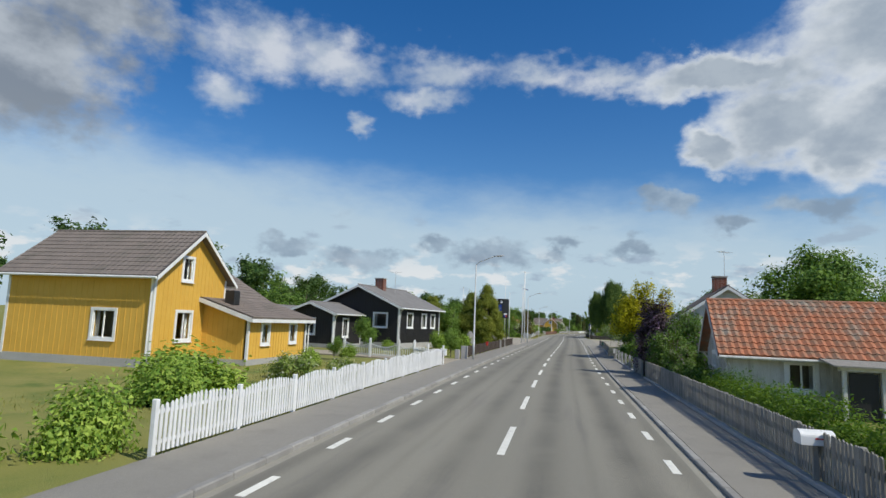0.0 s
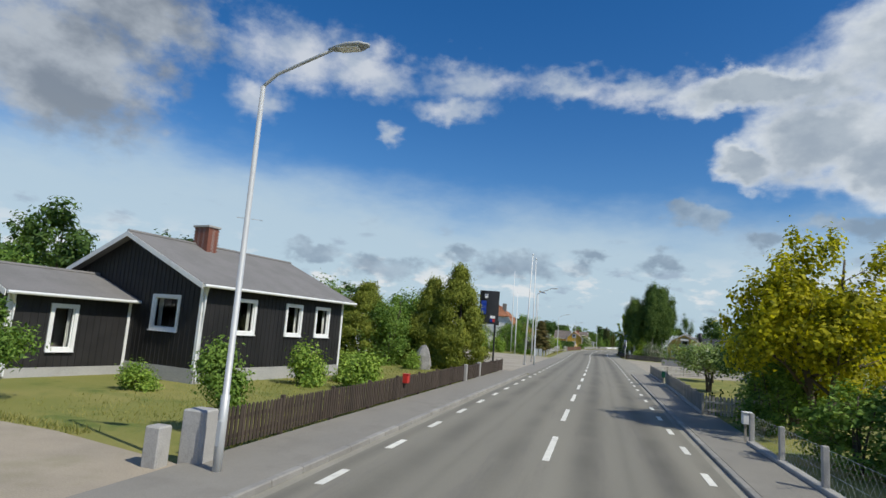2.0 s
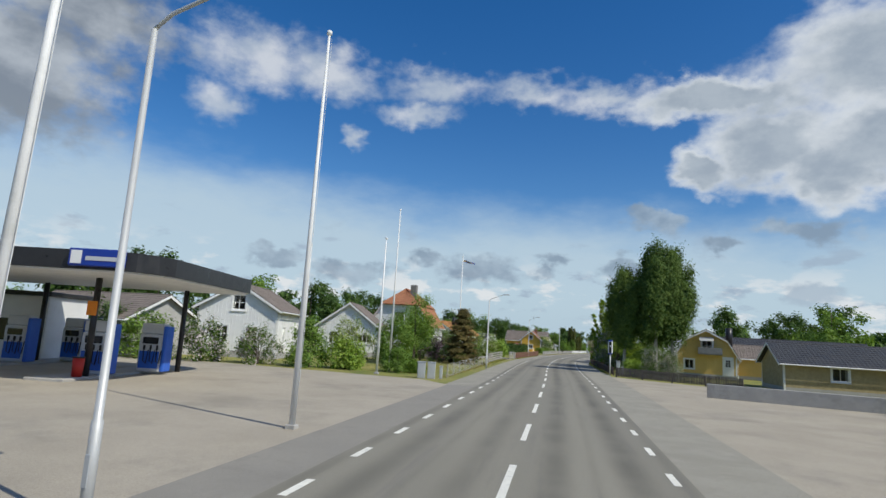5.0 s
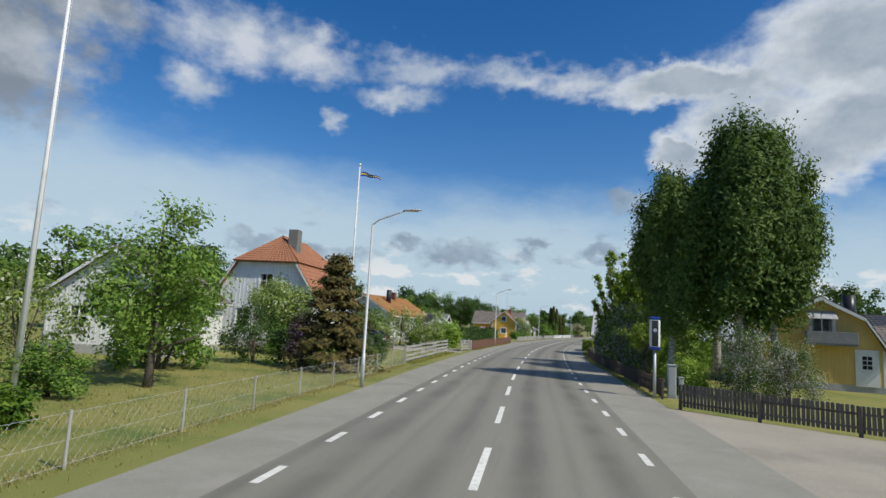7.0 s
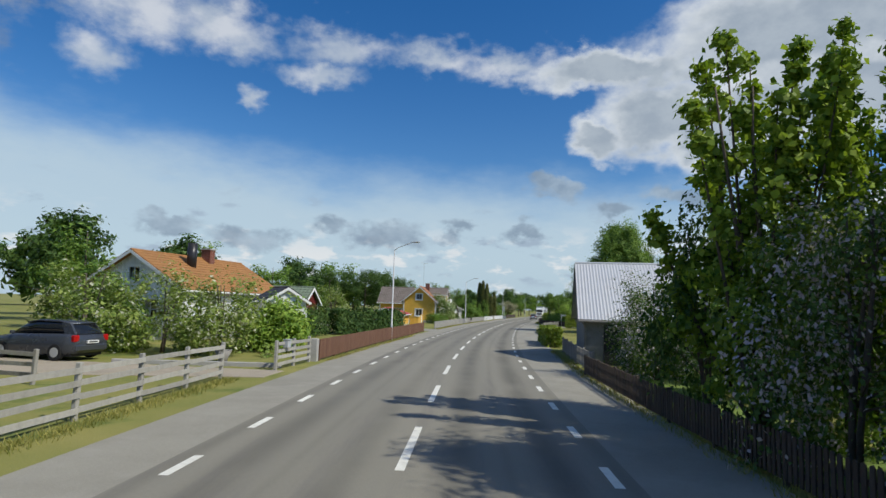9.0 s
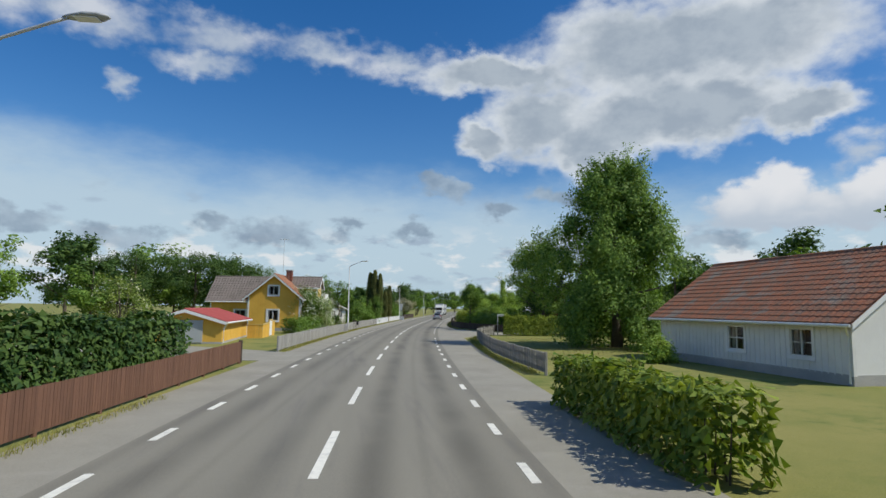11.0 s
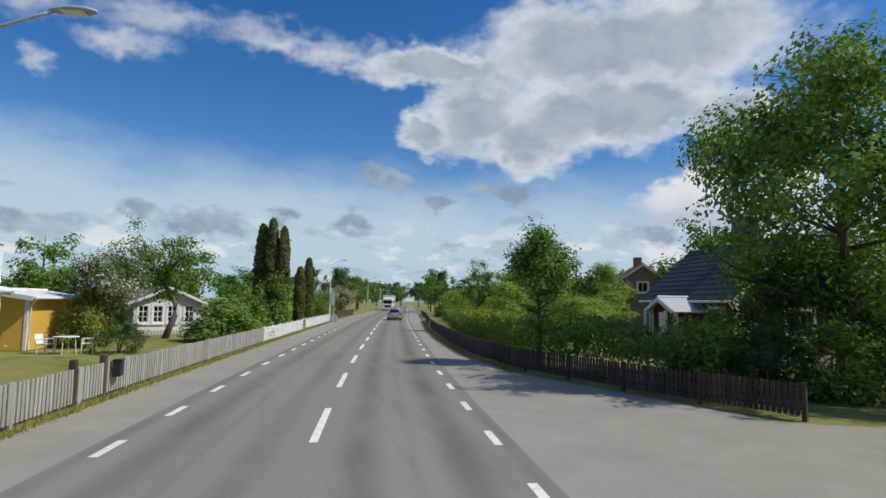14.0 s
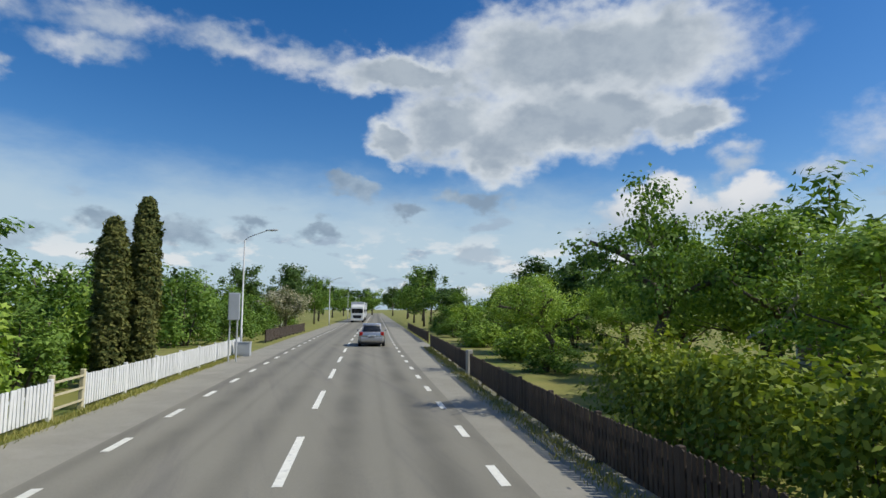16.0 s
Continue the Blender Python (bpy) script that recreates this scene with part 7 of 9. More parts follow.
for k in range(4):
    part("leg", Solid().tube([(0.35 * math.cos(k * 1.57), 0.35 * math.sin(k * 1.57), 0.7), (0.42 * math.cos(k * 1.57), 0.42 * math.sin(k * 1.57), -0.03)], 0.02, 6), WHITE, tb)
for i, (x, y, turn) in enumerate(((-0.95, 255.5, 70), (0.62, 255.7, -80))):
    gc = thing("garden_chair", x, y, "white moulded garden chair beside the round table", "chair", turn, -0.02, "chairs round the garden table")
    part("seat", Solid().box(-0.24, -0.24, 0.40, 0.24, 0.22, 0.44, bevel=0.015), WHITE, gc)
    part("backrest", Solid().box(-0.24, -0.02, 0.40, 0.24, 0.02, 0.86, pose(0, 0.22, 0, -10, 0, 0), bevel=0.015), WHITE, gc)
    for q in (-0.23, 0.23):
        part("armrest", Solid().box(q - 0.03, -0.22, 0.62, q + 0.03, 0.26, 0.65, bevel=0.01), WHITE, gc)
        for w in (-0.21, 0.2):
            part("leg", Solid().box(q - 0.02, w - 0.02, 0.0, q + 0.02, w + 0.02, 0.62 if w < 0 else 0.42, bevel=0.006), WHITE, gc)
plant("goldbush", -0.5, 258.9, 2.3, 2.1, "yellow-green conifer bush beside the garden shed", "bush", "conifer_bush", 6, "thuja", "mass", 260, 26, 0.085, 0.0, 0.05, 0.19, droop=0.5, up=0.2, long=2.4, limbs=6)
for i, (x, y, h, w, leaf) in enumerate(((1.9, 255.6, 1.5, 2.5, "dark"), (-1.9, 249.6, 1.6, 2.6, "fresh"), (5.6, 263.0, 2.8, 4.4, "mid"), (8.1, 271.0, 4.7, 2.9, "mid"), (6.3, 268.2, 3.0, 3.4, "mid"), (-1.6, 268.6, 2.6, 3.2, "dark"), (7.2, 277.4, 3.2, 3.4, "fresh"), (8.4, 280.5, 2.6, 3.0, "mid"), (6.2, 284, 4.2, 4.4, "mid"), (9.4, 286.2, 3.4, 3.2, "fresh"), (6.8, 290, 4.6, 4.6, "mid"), (-3.4, 246.0, 2.6, 3, "mid"))):
    plant("garden_" + leaf, x, y, h, w, "dense leafy green garden bush", "bush", "bush", 10, leaf, clumps=190, leaves=17, size=0.132, low=0.0, trunk=0.04, stems=4, spread=0.2, turn=i * 51)
plant("blossomtree", 0.2, 259.6, 5.0, 4.2, "old apple tree with pale faded blossom", seed=14, leaf="lilac", clumps=330, leaves=26, size=0.12, low=0.42, trunk=0.11, spread=0.26, limbs=12)
for i, (x, y, h, w) in enumerate(((-9.5, 279.0, 8.8, 7.4), (-5.6, 283.0, 6.6, 6.0), (-13.5, 268.0, 8.0, 7.0))):
    plant("wood", x, y, h, w, "dark broad-leaved tree behind the garden", seed=8, leaf="mid", clumps=200, leaves=16, size=0.34, low=0.04, trunk=0.25, spread=0.42, fine=1.0, limbs=5, turn=i * 50)
for i, (x, y, h, w) in enumerate(((7.30, 272.1, 8.1, 1.10), (8.02, 271.6, 8.5, 1.05), (8.84, 271.3, 7.9, 0.92), (10.40, 281.6, 5.5, 1.0), (11.20, 282.6, 6.4, 1.0))):
    plant("cypress", x, y, h, w, "slender bronze-green columnar thuja", "thuja", "columnar_thuja", 22, "cypress", "column", 1300, 9, 0.12, 0.01, 0.05, 0.05, turn=i * 60, group="columnar thujas in the garden", up=0.3, long=2.2, limbs=8)
sg = thing("speed_sign", 14.05, 289.6, "tall grey cabinet sign on two steel posts", "sign", road_turn(290) + 8)
part("cabinet", Solid().box(-0.26, -0.14, 1.95, 0.26, 0.14, 3.25, bevel=0.03), GREY_BOX, sg)
for x in (-0.17, 0.17):
    part("post", Solid().tube([(x, 0, -0.1), (x, 0, 1.95)], 0.04, 8), STEEL, sg)
cabinet(14.5, 292.8, 0.8, 0.4, 0.7, -12, "low grey cable cabinet beside the fence")
picket_fence([beside(304, -6.2), beside(315, -6.2), beside(325, -6.0)], 0.95, DARK_WOOD, "dark board fence beside the footway", 0.13, 0.11, 2.4, 0.95, point=0.01)
plant("creamtree", *beside(331, -9.0), 5.6, 6.0, "round tree in cream blossom", seed=23, leaf="cream", clumps=380, leaves=26, size=0.15, low=0.2, trunk=0.14, spread=0.32)
bgh = plain_house(*beside(345, -15.5), -12, 7, 9, 2.4, 3.6, surface("pale_green_render", (0.42, 0.43, 0.33), 0.8), ROOF_GREY, "low pale green house beyond the dark fence", [("a", 0, 1.6, 1.3, 1.1, 1, 0), ("r", 0, 1.6, 1.3, 1.1, 1, 0)], plinth=0.3)
for i, (y, off, h, w) in enumerate(((301, -11, 4.6, 5.0), (308, -9.4, 3.4, 4.0), (312, -14, 6.0, 6.4), (319, -10.5, 4.0, 4.6), (304, -17, 6.5, 7.0), (325, -14.0, 5.4, 6.0), (337, -10.5, 4.4, 5.0))):
    plant("garden_mid", *beside(y, off), h, w, "leafy garden tree beyond the white fence", "tree", "tree", 10, "mid", clumps=190, leaves=17, size=0.132, low=0.0, trunk=0.04, stems=4, spread=0.2, turn=i * 57)
bollard(-1.05, 204.1, 0.16, 0.95, "square dark wooden gatepost", DARK_WOOD, name="wooden_post")
hedge([(-9.6, 183.0), (-8.6, 191)], 2.0, 1.5, "dark", "dark green hedge beyond the white porch", 150, 0.10, ragged=0.25)
plant("garden_white", -17.5, 236.0, 5.6, 6.0, "broad tree covered in cream-white blossom", "tree", "tree", 10, "white", turn=33)
for i, (x, y, h, w) in enumerate(((-15.0, 252.0, 10.5, 9.0), (-9.5, 256.0, 9.6, 8.0), (-21.0, 250.0, 10.0, 9.0))):
    plant("pinewood", x, y, h, w, "dark dense tree behind the yellow house", seed=44, leaf="dark", clumps=420, leaves=26, size=0.17, low=0.1, trunk=0.22, spread=0.3, turn=i * 90)


# ---- right side: old cottage, lilacs, white house ----
picket_fence([(5.45, 5.0), (5.5, 14.0), (5.45, 22.0), (5.38, 32.0)], 0.9, GREY_WOOD, "weathered grey picket fence beside the pavement", 0.13, 0.09, 2.4, 0.9, point=0.03, z=0.05)
lone("fence_footing", Solid().box(-0.12, 0, -0.1, 0.06, 27, 0.13, bevel=0.02), CONCRETE, "low concrete footing under the grey fence", "footing", m=pose(5.38, 5, 0))
mb = thing("mailbox", 5.36, 11.3, "white rounded mailbox with a small red mark, on a post", "mailbox", 0)
ms = Solid()
n = 10
for y in (-0.27, 0.27):
    ms.v += [(-0.17, y, 0.72), (0.17, y, 0.72)] + [(0.17 * math.cos(math.pi * k / n), y, 0.86 + 0.10 * math.sin(math.pi * k / n)) for k in range(n + 1)]
k = n + 3
ms.f = [tuple(range(k)), tuple(range(2 * k - 1, k - 1, -1))] + [((i + 1) % k, i, k + i, k + (i + 1) % k) for i in range(k)]
part("box", ms, WHITE, mb, m=pose(0, 0, 0, 0, 0, 90))
part("mark", Solid().box(-0.05, -0.176, 0.82, 0.10, -0.171, 0.845), RED_PAINT, mb)
part("post", Solid().box(-0.04, -0.04, -0.1, 0.04, 0.04, 0.718), GREY_WOOD, mb)
hedge([(6.5, 6.0), (6.6, 16), (6.45, 23.5), (6.3, 26)], 0.98, 1.0, "lush", "lush green herb hedge behind the grey fence", 420, 0.055, ragged=0.35)


def old_cottage():
    h = thing("old_cottage", 7.3, 26.1, "decayed grey-white wooden cottage with old red pantiles", "cottage")
    inv = h.matrix_basis.inverted()
    gable_block(h, inv @ pose(14.95, 24.05, 0, 0, 0, -95.5), 4.75, 15.8, 1.95, 3.72, OLD_WOOD, ROOF_OLD,
                [("a", -0.2, 2.9, 0.55, 0.75, 0, 1), ("a", -0.6, 1.2, 0.7, 1.1, 0, 1), ("r", -5.6, 1.15, 0.85, 0.9, 1, 0)],
                over=0.35, trim=OLD_WOOD, boards=0.19, roof_kind="pantile", plinth=0.15, board_sides="ar")
    # lean-to porch on the long side
    q = thing("lean_to_porch", 11.2, 21.12, "collapsing grey wooden lean-to porch", "porch", -5.5)
    for x in (-1.35, -0.3, 0.9, 2.4):
        part("post", Solid().box(x - 0.06, -0.65, -0.1, x + 0.06, -0.53, 1.5, bevel=0.01), OLD_WOOD, q)
    part("beam", Solid().box(-1.5, -0.68, 1.502, 2.6, -0.5, 1.62), OLD_WOOD, q)
    part("roof", Solid().add([(-1.7, -0.9, 1.63), (2.8, -0.85, 1.60), (2.8, 0.95, 1.78), (-1.7, 0.95, 1.82), (-1.7, -0.9, 1.68), (2.8, -0.85, 1.65), (2.8, 0.95, 1.83), (-1.7, 0.95, 1.87)], [(0, 3, 2, 1), (4, 5, 6, 7), (0, 1, 5, 4), (2, 3, 7, 6), (1, 2, 6, 5), (3, 0, 4, 7)]), GREY_WOOD, q)
    for k in range(8):
        part("board", Solid().box(-0.22, -0.58, 0.10 + k * 0.17, 0.82, -0.555, 0.25 + k * 0.17), GREY_WOOD, q)
    part("door", Solid().box(-1.2, -0.55, 0.0, -0.42, -0.51, 1.45), DARK, q)
    w = window(q, pose(1.65, -0.6, 0.85), 1.2, 0.9, 1, 1, OLD_WOOD, False)


old_cottage()
picket_fence([(5.3, 29.9 + 3), (5.32, 36.0)], 0.9, GREY_WOOD, "weathered grey picket fence under the lilac", 0.13, 0.09, 2.4, 0.9, point=0.03, z=0.05)
wr = plain_house(11.2, 42.0, -6, 5.6, 10, 3.3, 5.2, WHITE_WALL, ROOF_GREY, "white wooden house with a brick chimney and aerial", [("a", -0.9, 1.9, 0.9, 1.4, 1, 1), ("a", 0.9, 1.9, 0.9, 1.4, 1, 1), ("l", 2.5, 1.9, 1.0, 1.4, 1, 1), ("l", -1.5, 1.9, 1.0, 1.4, 1, 1), ("l", -3.6, 1.9, 1.0, 1.4, 1, 1)], boards=0.28, plinth=0.4, base=0.35, joined=True, board_sides="al")
brick_chimney(wr, pose(0.1, -1.2, 0), 0.8, 0.6, 4.9, 6.2)
plant("linden", 19.0, 46.0, 9.2, 9.6, "broad leafy tree behind the old cottage", seed=42, leaf="mid", clumps=520, leaves=30, size=0.21, low=0.12, trunk=0.25, spread=0.34)
plant("linden", 27.0, 47.0, 8.6, 9.0, "broad leafy tree behind the old cottage", seed=42, turn=140)
aerial(11.6, 41.2, 5.2, 8.0, "steel television aerial on the white house")
for i, (x, y, h, w, kind, leaf) in enumerate(((7.5, 33.2, 3.4, 3.0, "lilacbush", "lilac_leafy"), (6.5, 31.6, 2.6, 2.4, "lilacbush", "lilac_leafy"), (6.35, 34.7, 4.2, 2.5, "plumbush", "purple"), (8.3, 30.4, 2.4, 2.6, "lilacbush", "lilac_leafy"), (8.2, 37.4, 4.0, 2.8, "lilacbush", "lilac_leafy"), (6.6, 29.4, 1.9, 2.0, "lilacbush", "lilac_leafy"), (9.6, 33.6, 2.9, 2.2, "lilacpale", "lilac"))):
    plant(kind, x, y, h, w, "tall purple-flowered lilac leaning over the fence" if leaf == "purple" else "lilac bush with faded flowers over the fence", "bush", "lilac", 30, leaf, clumps=300, leaves=26, size=0.12, low=0.04, trunk=0.06, stems=5, spread=0.2, turn=i * 80, near=leaf == "lilac_leafy")
mesh_fence([(5.28, 36.2), (5.33, 43), (5.36, 49.4)], 0.85, "wire-mesh fence on pale concrete posts", 2.6, post_material=CONCRETE, concrete=True)
lone("fence_footing", Solid().box(-0.1, 0, -0.1, 0.1, 13.2, 0.14, bevel=0.02), CONCRETE, "low concrete footing under the wire fence", "footing", m=pose(5.32, 36.2, 0))
letterbox(5.3, 49.7, 0.55, 0, "white letterbox on the fence's corner post", WHITE, 0.24, 0.32)
plant("golden", 8.0, 52.2, 7.0, 6.2, "golden-leaved tree glowing yellow in the sun", seed=31, leaf="gold", clumps=520, leaves=22, size=0.165, low=0.12, trunk=0.14, spread=0.17, stems=2, near=True, long=1.3, up=0.5)
plant("golden", 8.6, 56.4, 5.6, 4.2, "golden-leaved tree glowing yellow in the sun", seed=31, turn=120)
plant("garden_dark", 8.3, 59.8, 4.6, 4.4, "dense dark green bush by the golden tree", "bush", "bush", 10, "mid", clumps=190, leaves=17, size=0.132, low=0.0, trunk=0.04, stems=4, spread=0.2)
plant("garden_mid", 10.5, 63.0, 3.6, 4.4, "dense green bush at the lawn's edge", "bush", "bush", 10, "mid", turn=40, clumps=190, leaves=17, size=0.132, low=0.0, trunk=0.04, stems=4, spread=0.2)
plant("garden_mid", 13.5, 67.0, 3.2, 4.4, "dense green bush at the lawn's edge", "bush", "bush", 10, "mid", turn=140)
plant("garden_mid", 7.2, 53.4, 2.6, 2.6, "leafy bush under the golden tree", "bush", "bush", 10, "mid", turn=100)
plant("garden_mid", 7.0, 47.0, 2.2, 2.6, "leafy bush behind the wire fence", "bush", "bush", 10, "mid", turn=210)
picket_fence([(5.3, 56.2), (6.6, 56.0), (7.6, 56.0)], 0.8, PALE_WOOD, "pale wooden picket gate across the path", 0.13, 0.09, 1.3, 0.85, point=0.02)
picket_fence([(5.35, 56.5), (5.6, 62.0), (5.9, 68.5), (6.0, 72.4)], 0.78, GREY_WOOD, "grey weathered picket fence on a low footing", 0.13, 0.09, 2.4, 0.82, point=0.03, z=0.05)
picket_fence([(6.05, 75.0), (6.2, 80.5), (6.28, 85.6)], 0.78, GREY_WOOD, "grey weathered picket fence on a low footing", 0.13, 0.09, 2.4, 0.82, point=0.03, z=0.05)
picket_fence([(6.35, 85.7), (12.0, 92.0), (20, 93.4)], 0.78, PALE_WOOD, "pale picket fence along the gravel yard", 0.14, 0.085, 2.4, 0.82, point=0.02)
lone("fence_footing", Solid().box(-0.1, 0, -0.1, 0.1, 16.5, 0.16, bevel=0.02), CONCRETE, "low pale concrete footing under the fence", "footing", m=pose(5.33, 56.2, 0, 0, 0, -2.2))
lone("fence_footing", Solid().box(-0.1, 0, -0.1, 0.1, 10.8, 0.16, bevel=0.02), CONCRETE, "low pale concrete footing under the fence", "footing", m=pose(5.98, 74.9, 0, 0, 0, -1.4))
letterbox(6.0, 74.4, 0.45, 0, "dark green letterbox at the fence gap", GREEN_BOX, 0.26, 0.4)
bollard(6.02, 73.0, 0.14, 0.95, "pale square concrete gatepost")
bollard(6.06, 74.8, 0.14, 0.95, "pale square concrete gatepost")
plant("appletree", 8.3, 71.2, 3.1, 5.0, "spreading old apple tree on the lawn", seed=32, leaf="apple", clumps=360, leaves=26, size=0.100, low=0.36, trunk=0.10, spread=0.24, limbs=16, stems=2, near=True, up=0.9, long=2.1)
plant("appletree", 10.6, 82.6, 2.8, 4.2, "spreading old apple tree on the lawn", seed=32, leaf="apple", turn=90)
rub = Solid()
rr = random.Random(5)
for i in range(60):
    m = pose(rr.gauss(0, 2.2), rr.gauss(0, 1.0), rr.uniform(-0.05, 0.35), rr.uniform(0, 90), rr.uniform(0, 90), rr.uniform(0, 90))
    a = rr.uniform(0.12, 0.32)
    rub.box(-a, -a * 0.7, -a * 0.5, a, a * 0.7, a * 0.5, m, bevel=0.04)
tagged(lone("rubble_heap", rub, STONE, "low heap of broken stone and concrete", "rubble", "stuff", m=pose(17.0, 87.0, 0)))
lone("yard_wall", Solid().box(0, -0.12, -0.1, 12.5, 0.12, 0.8, bevel=0.02), CONCRETE, "low pale concrete wall along the gravel yard", "wall", "structure", m=pose(10.8, 117.0, 0, 0, 0, -16))
lone("yard_wall_far", Solid().box(0, -0.12, -0.1, 12, 0.12, 0.8, bevel=0.02), CONCRETE, "low pale concrete wall along the gravel yard", "wall", "structure", m=pose(21.4, 113.9, 0, 0, 0, -38))
for i, (x, y, h, w) in enumerate(((24, 94, 9.5, 7), (29, 98, 11, 8), (36, 96, 11, 8), (35, 106, 10, 8), (38, 90, 11, 8), (20, 84, 5, 6), (42, 112, 12, 9), (25.5, 104, 10.0, 8.0), (30, 109, 11, 9), (25.0, 119, 8.4, 6), (28.5, 120, 10.2, 7), (31.5, 122, 11.5, 8), (27.5, 113.5, 10.6, 6.5))):
    plant("wood", x, y, h, w, "tall leafy tree beyond the gravel yard", seed=7 + i % 2, turn=i * 40, leaf="dark", clumps=200, leaves=16, size=0.34, low=0.04, trunk=0.25, spread=0.42, fine=1.0, limbs=5)

# ---- right side: yellow gambrel house, birches, speed camera ----
def gambrel_house():
    h = thing("straw_yellow_gambrel_house", 19.3, 151.8, "straw-yellow wooden house with a gambrel roof and a balcony", "house", -14)
    gable_block(h, Matrix.Identity(4), 6.0, 8.0, 2.3, 5.05, YELLOW_PALE, ROOF_GREY, [("a", -1.7, 1.35, 1.0, 1.0, 1, 0), ("a", 0.1, 3.55, 1.1, 1.2, 1, 0), ("l", 0, 1.35, 1.1, 1.0, 1, 0)], over=0.35, boards=0.26, plinth=0.35, base=0.3, knee=(2.1, 3.95), board_sides="al")
    gable_block(h, pose(6.0, 1.2, 0, 0, 0, 90), 5.4, 6.0, 2.3, 3.6, YELLOW_PALE, ROOF_GREY, [("l", 0.5, 1.35, 1.2, 1.0, 1, 0)], over=0.35, boards=0.26, plinth=0.35, base=0.3, joined=True, board_sides="l")
    d = part("door", Solid().box(1.6, -4.07, 0.3, 2.7, -4.03, 2.3, bevel=0.01), WHITE, h, "white panelled front door")
    for k in range(2):
        for z in (1.25, 1.5, 1.75):
            part("door_pane", Solid().box(1.93 + k * 0.24, -4.082, z, 2.13 + k * 0.24, -4.072, z + 0.2), CAR_GLASS, d)
    BALCONY = surface("balcony_grey", (0.26, 0.26, 0.27), 0.7)
    b = part("balcony", Solid().box(-0.8, -4.9, 2.45, 1.6, -4.03, 2.56), BALCONY, h, "grey balcony")
    part("front", Solid().box(-0.8, -4.93, 2.56, 1.6, -4.88, 3.2, bevel=0.01), BALCONY, b)
    for x in (-0.8, 1.55):
        part("side", Solid().box(x, -4.87, 2.56, x + 0.05, -4.03, 3.2), BALCONY, b)
    aw = Solid()
    aw.add([(-0.65, -4.02, 4.35), (0.75, -4.02, 4.35), (0.75, -4.75, 3.92), (-0.65, -4.75, 3.92), (-0.65, -4.02, 4.33), (0.75, -4.02, 4.33), (0.75, -4.75, 3.90), (-0.65, -4.75, 3.90)], [(0, 3, 2, 1), (4, 5, 6, 7), (2, 3, 7, 6), (0, 1, 5, 4), (1, 2, 6, 5), (3, 0, 4, 7)])
    for k in range(5):
        x = -0.60 + k * 0.28
        part("awning_stripe", Solid().add([(x, -4.03, 4.358), (x + 0.12, -4.03, 4.358), (x + 0.12, -4.74, 3.938), (x, -4.74, 3.938)], [(0, 3, 2, 1)]), GREY_BOX, h)
    part("awning", aw, CURTAIN, h, "pale striped awning")
    part("flue", Solid().tube([(2.4, 0.5, 3.5), (2.4, 0.5, 5.6)], 0.36, 14), BLACK_METAL, h, "black sheet-metal flue", soft=True)


gambrel_house()
plain_house(30, 158, 80, 8, 16, 2.8, 4.6, surface("yellow_brick", (0.46, 0.36, 0.17), 0.85), ROOF_DARK, "long low yellow-brick building with a dark roof", [("r", -3, 1.6, 1.3, 1.1, 1, 0), ("r", 3, 1.6, 1.3, 1.1, 1, 0)], plinth=0.3)
plain_house(27.2, 133.6, 86, 6.2, 14, 2.25, 3.75, surface("yellow_render", (0.42, 0.34, 0.19), 0.85), ROOF_DARK, "long low outbuilding with a dark slate roof", [("l", -3, 1.5, 1.2, 1.0, 1, 0)], "outbuilding", plinth=0.3)
cam_post = thing("speed_camera", 7.16, 137.08, "blue and white speed camera cabinet on a steel pole", "speed camera", -8)
part("pole", Solid().tube([(0, 0, -0.1), (0, 0, 1.96)], 0.062, 12), STEEL, cam_post, soft=True)
hs = part("housing", Solid().box(-0.205, -0.17, 2.0, 0.205, 0.2, 3.2, bevel=0.07), WHITE, cam_post)
part("cap", Solid().box(-0.215, -0.185, 3.13, 0.215, 0.21, 3.27, bevel=0.06), BLUE, hs, "rounded blue cap")
part("base", Solid().box(-0.215, -0.185, 1.92, 0.215, 0.21, 2.05, bevel=0.05), BLUE, hs, "rounded blue base")
part("glass", Solid().box(-0.125, -0.182, 2.07, 0.125, -0.169, 3.11, bevel=0.004), CAR_GLASS, hs)
part("lens", Solid().tube([(0, -0.178, 2.72), (0, -0.190, 2.72)], 0.075, 16), STEEL, hs)
cabinet(7.95, 137.6, 0.34, 0.3, 1.3, -8, "slim grey steel cabinet beside the speed camera")
cabinet(8.35, 137.7, 0.18, 0.2, 0.8, -8, "low grey cable cabinet")
picket_fence([(7.4, 133.9), (9.7, 131.8), (12.3, 129.8), (16, 127.8)], 0.86, GREY_BROWN, "weathered grey-brown picket fence along the gravel yard", 0.125, 0.095, 2.4, 0.84, point=0.02)
picket_fence([(7.45, 137.0), (7.45, 146), (7.35, 153), (7.3, 160), (7.5, 168)], 0.78, DARK_WOOD, "dark weathered picket fence under the trees", 0.14, 0.085, 2.4, 0.8, point=0.03)
picket_fence([(7.9, 168.4), (8.2, 173), (9.0, 181)], 0.85, GREY_WOOD, "grey picket fence beside the barn", 0.14, 0.085, 2.4, 0.9, point=0.03)
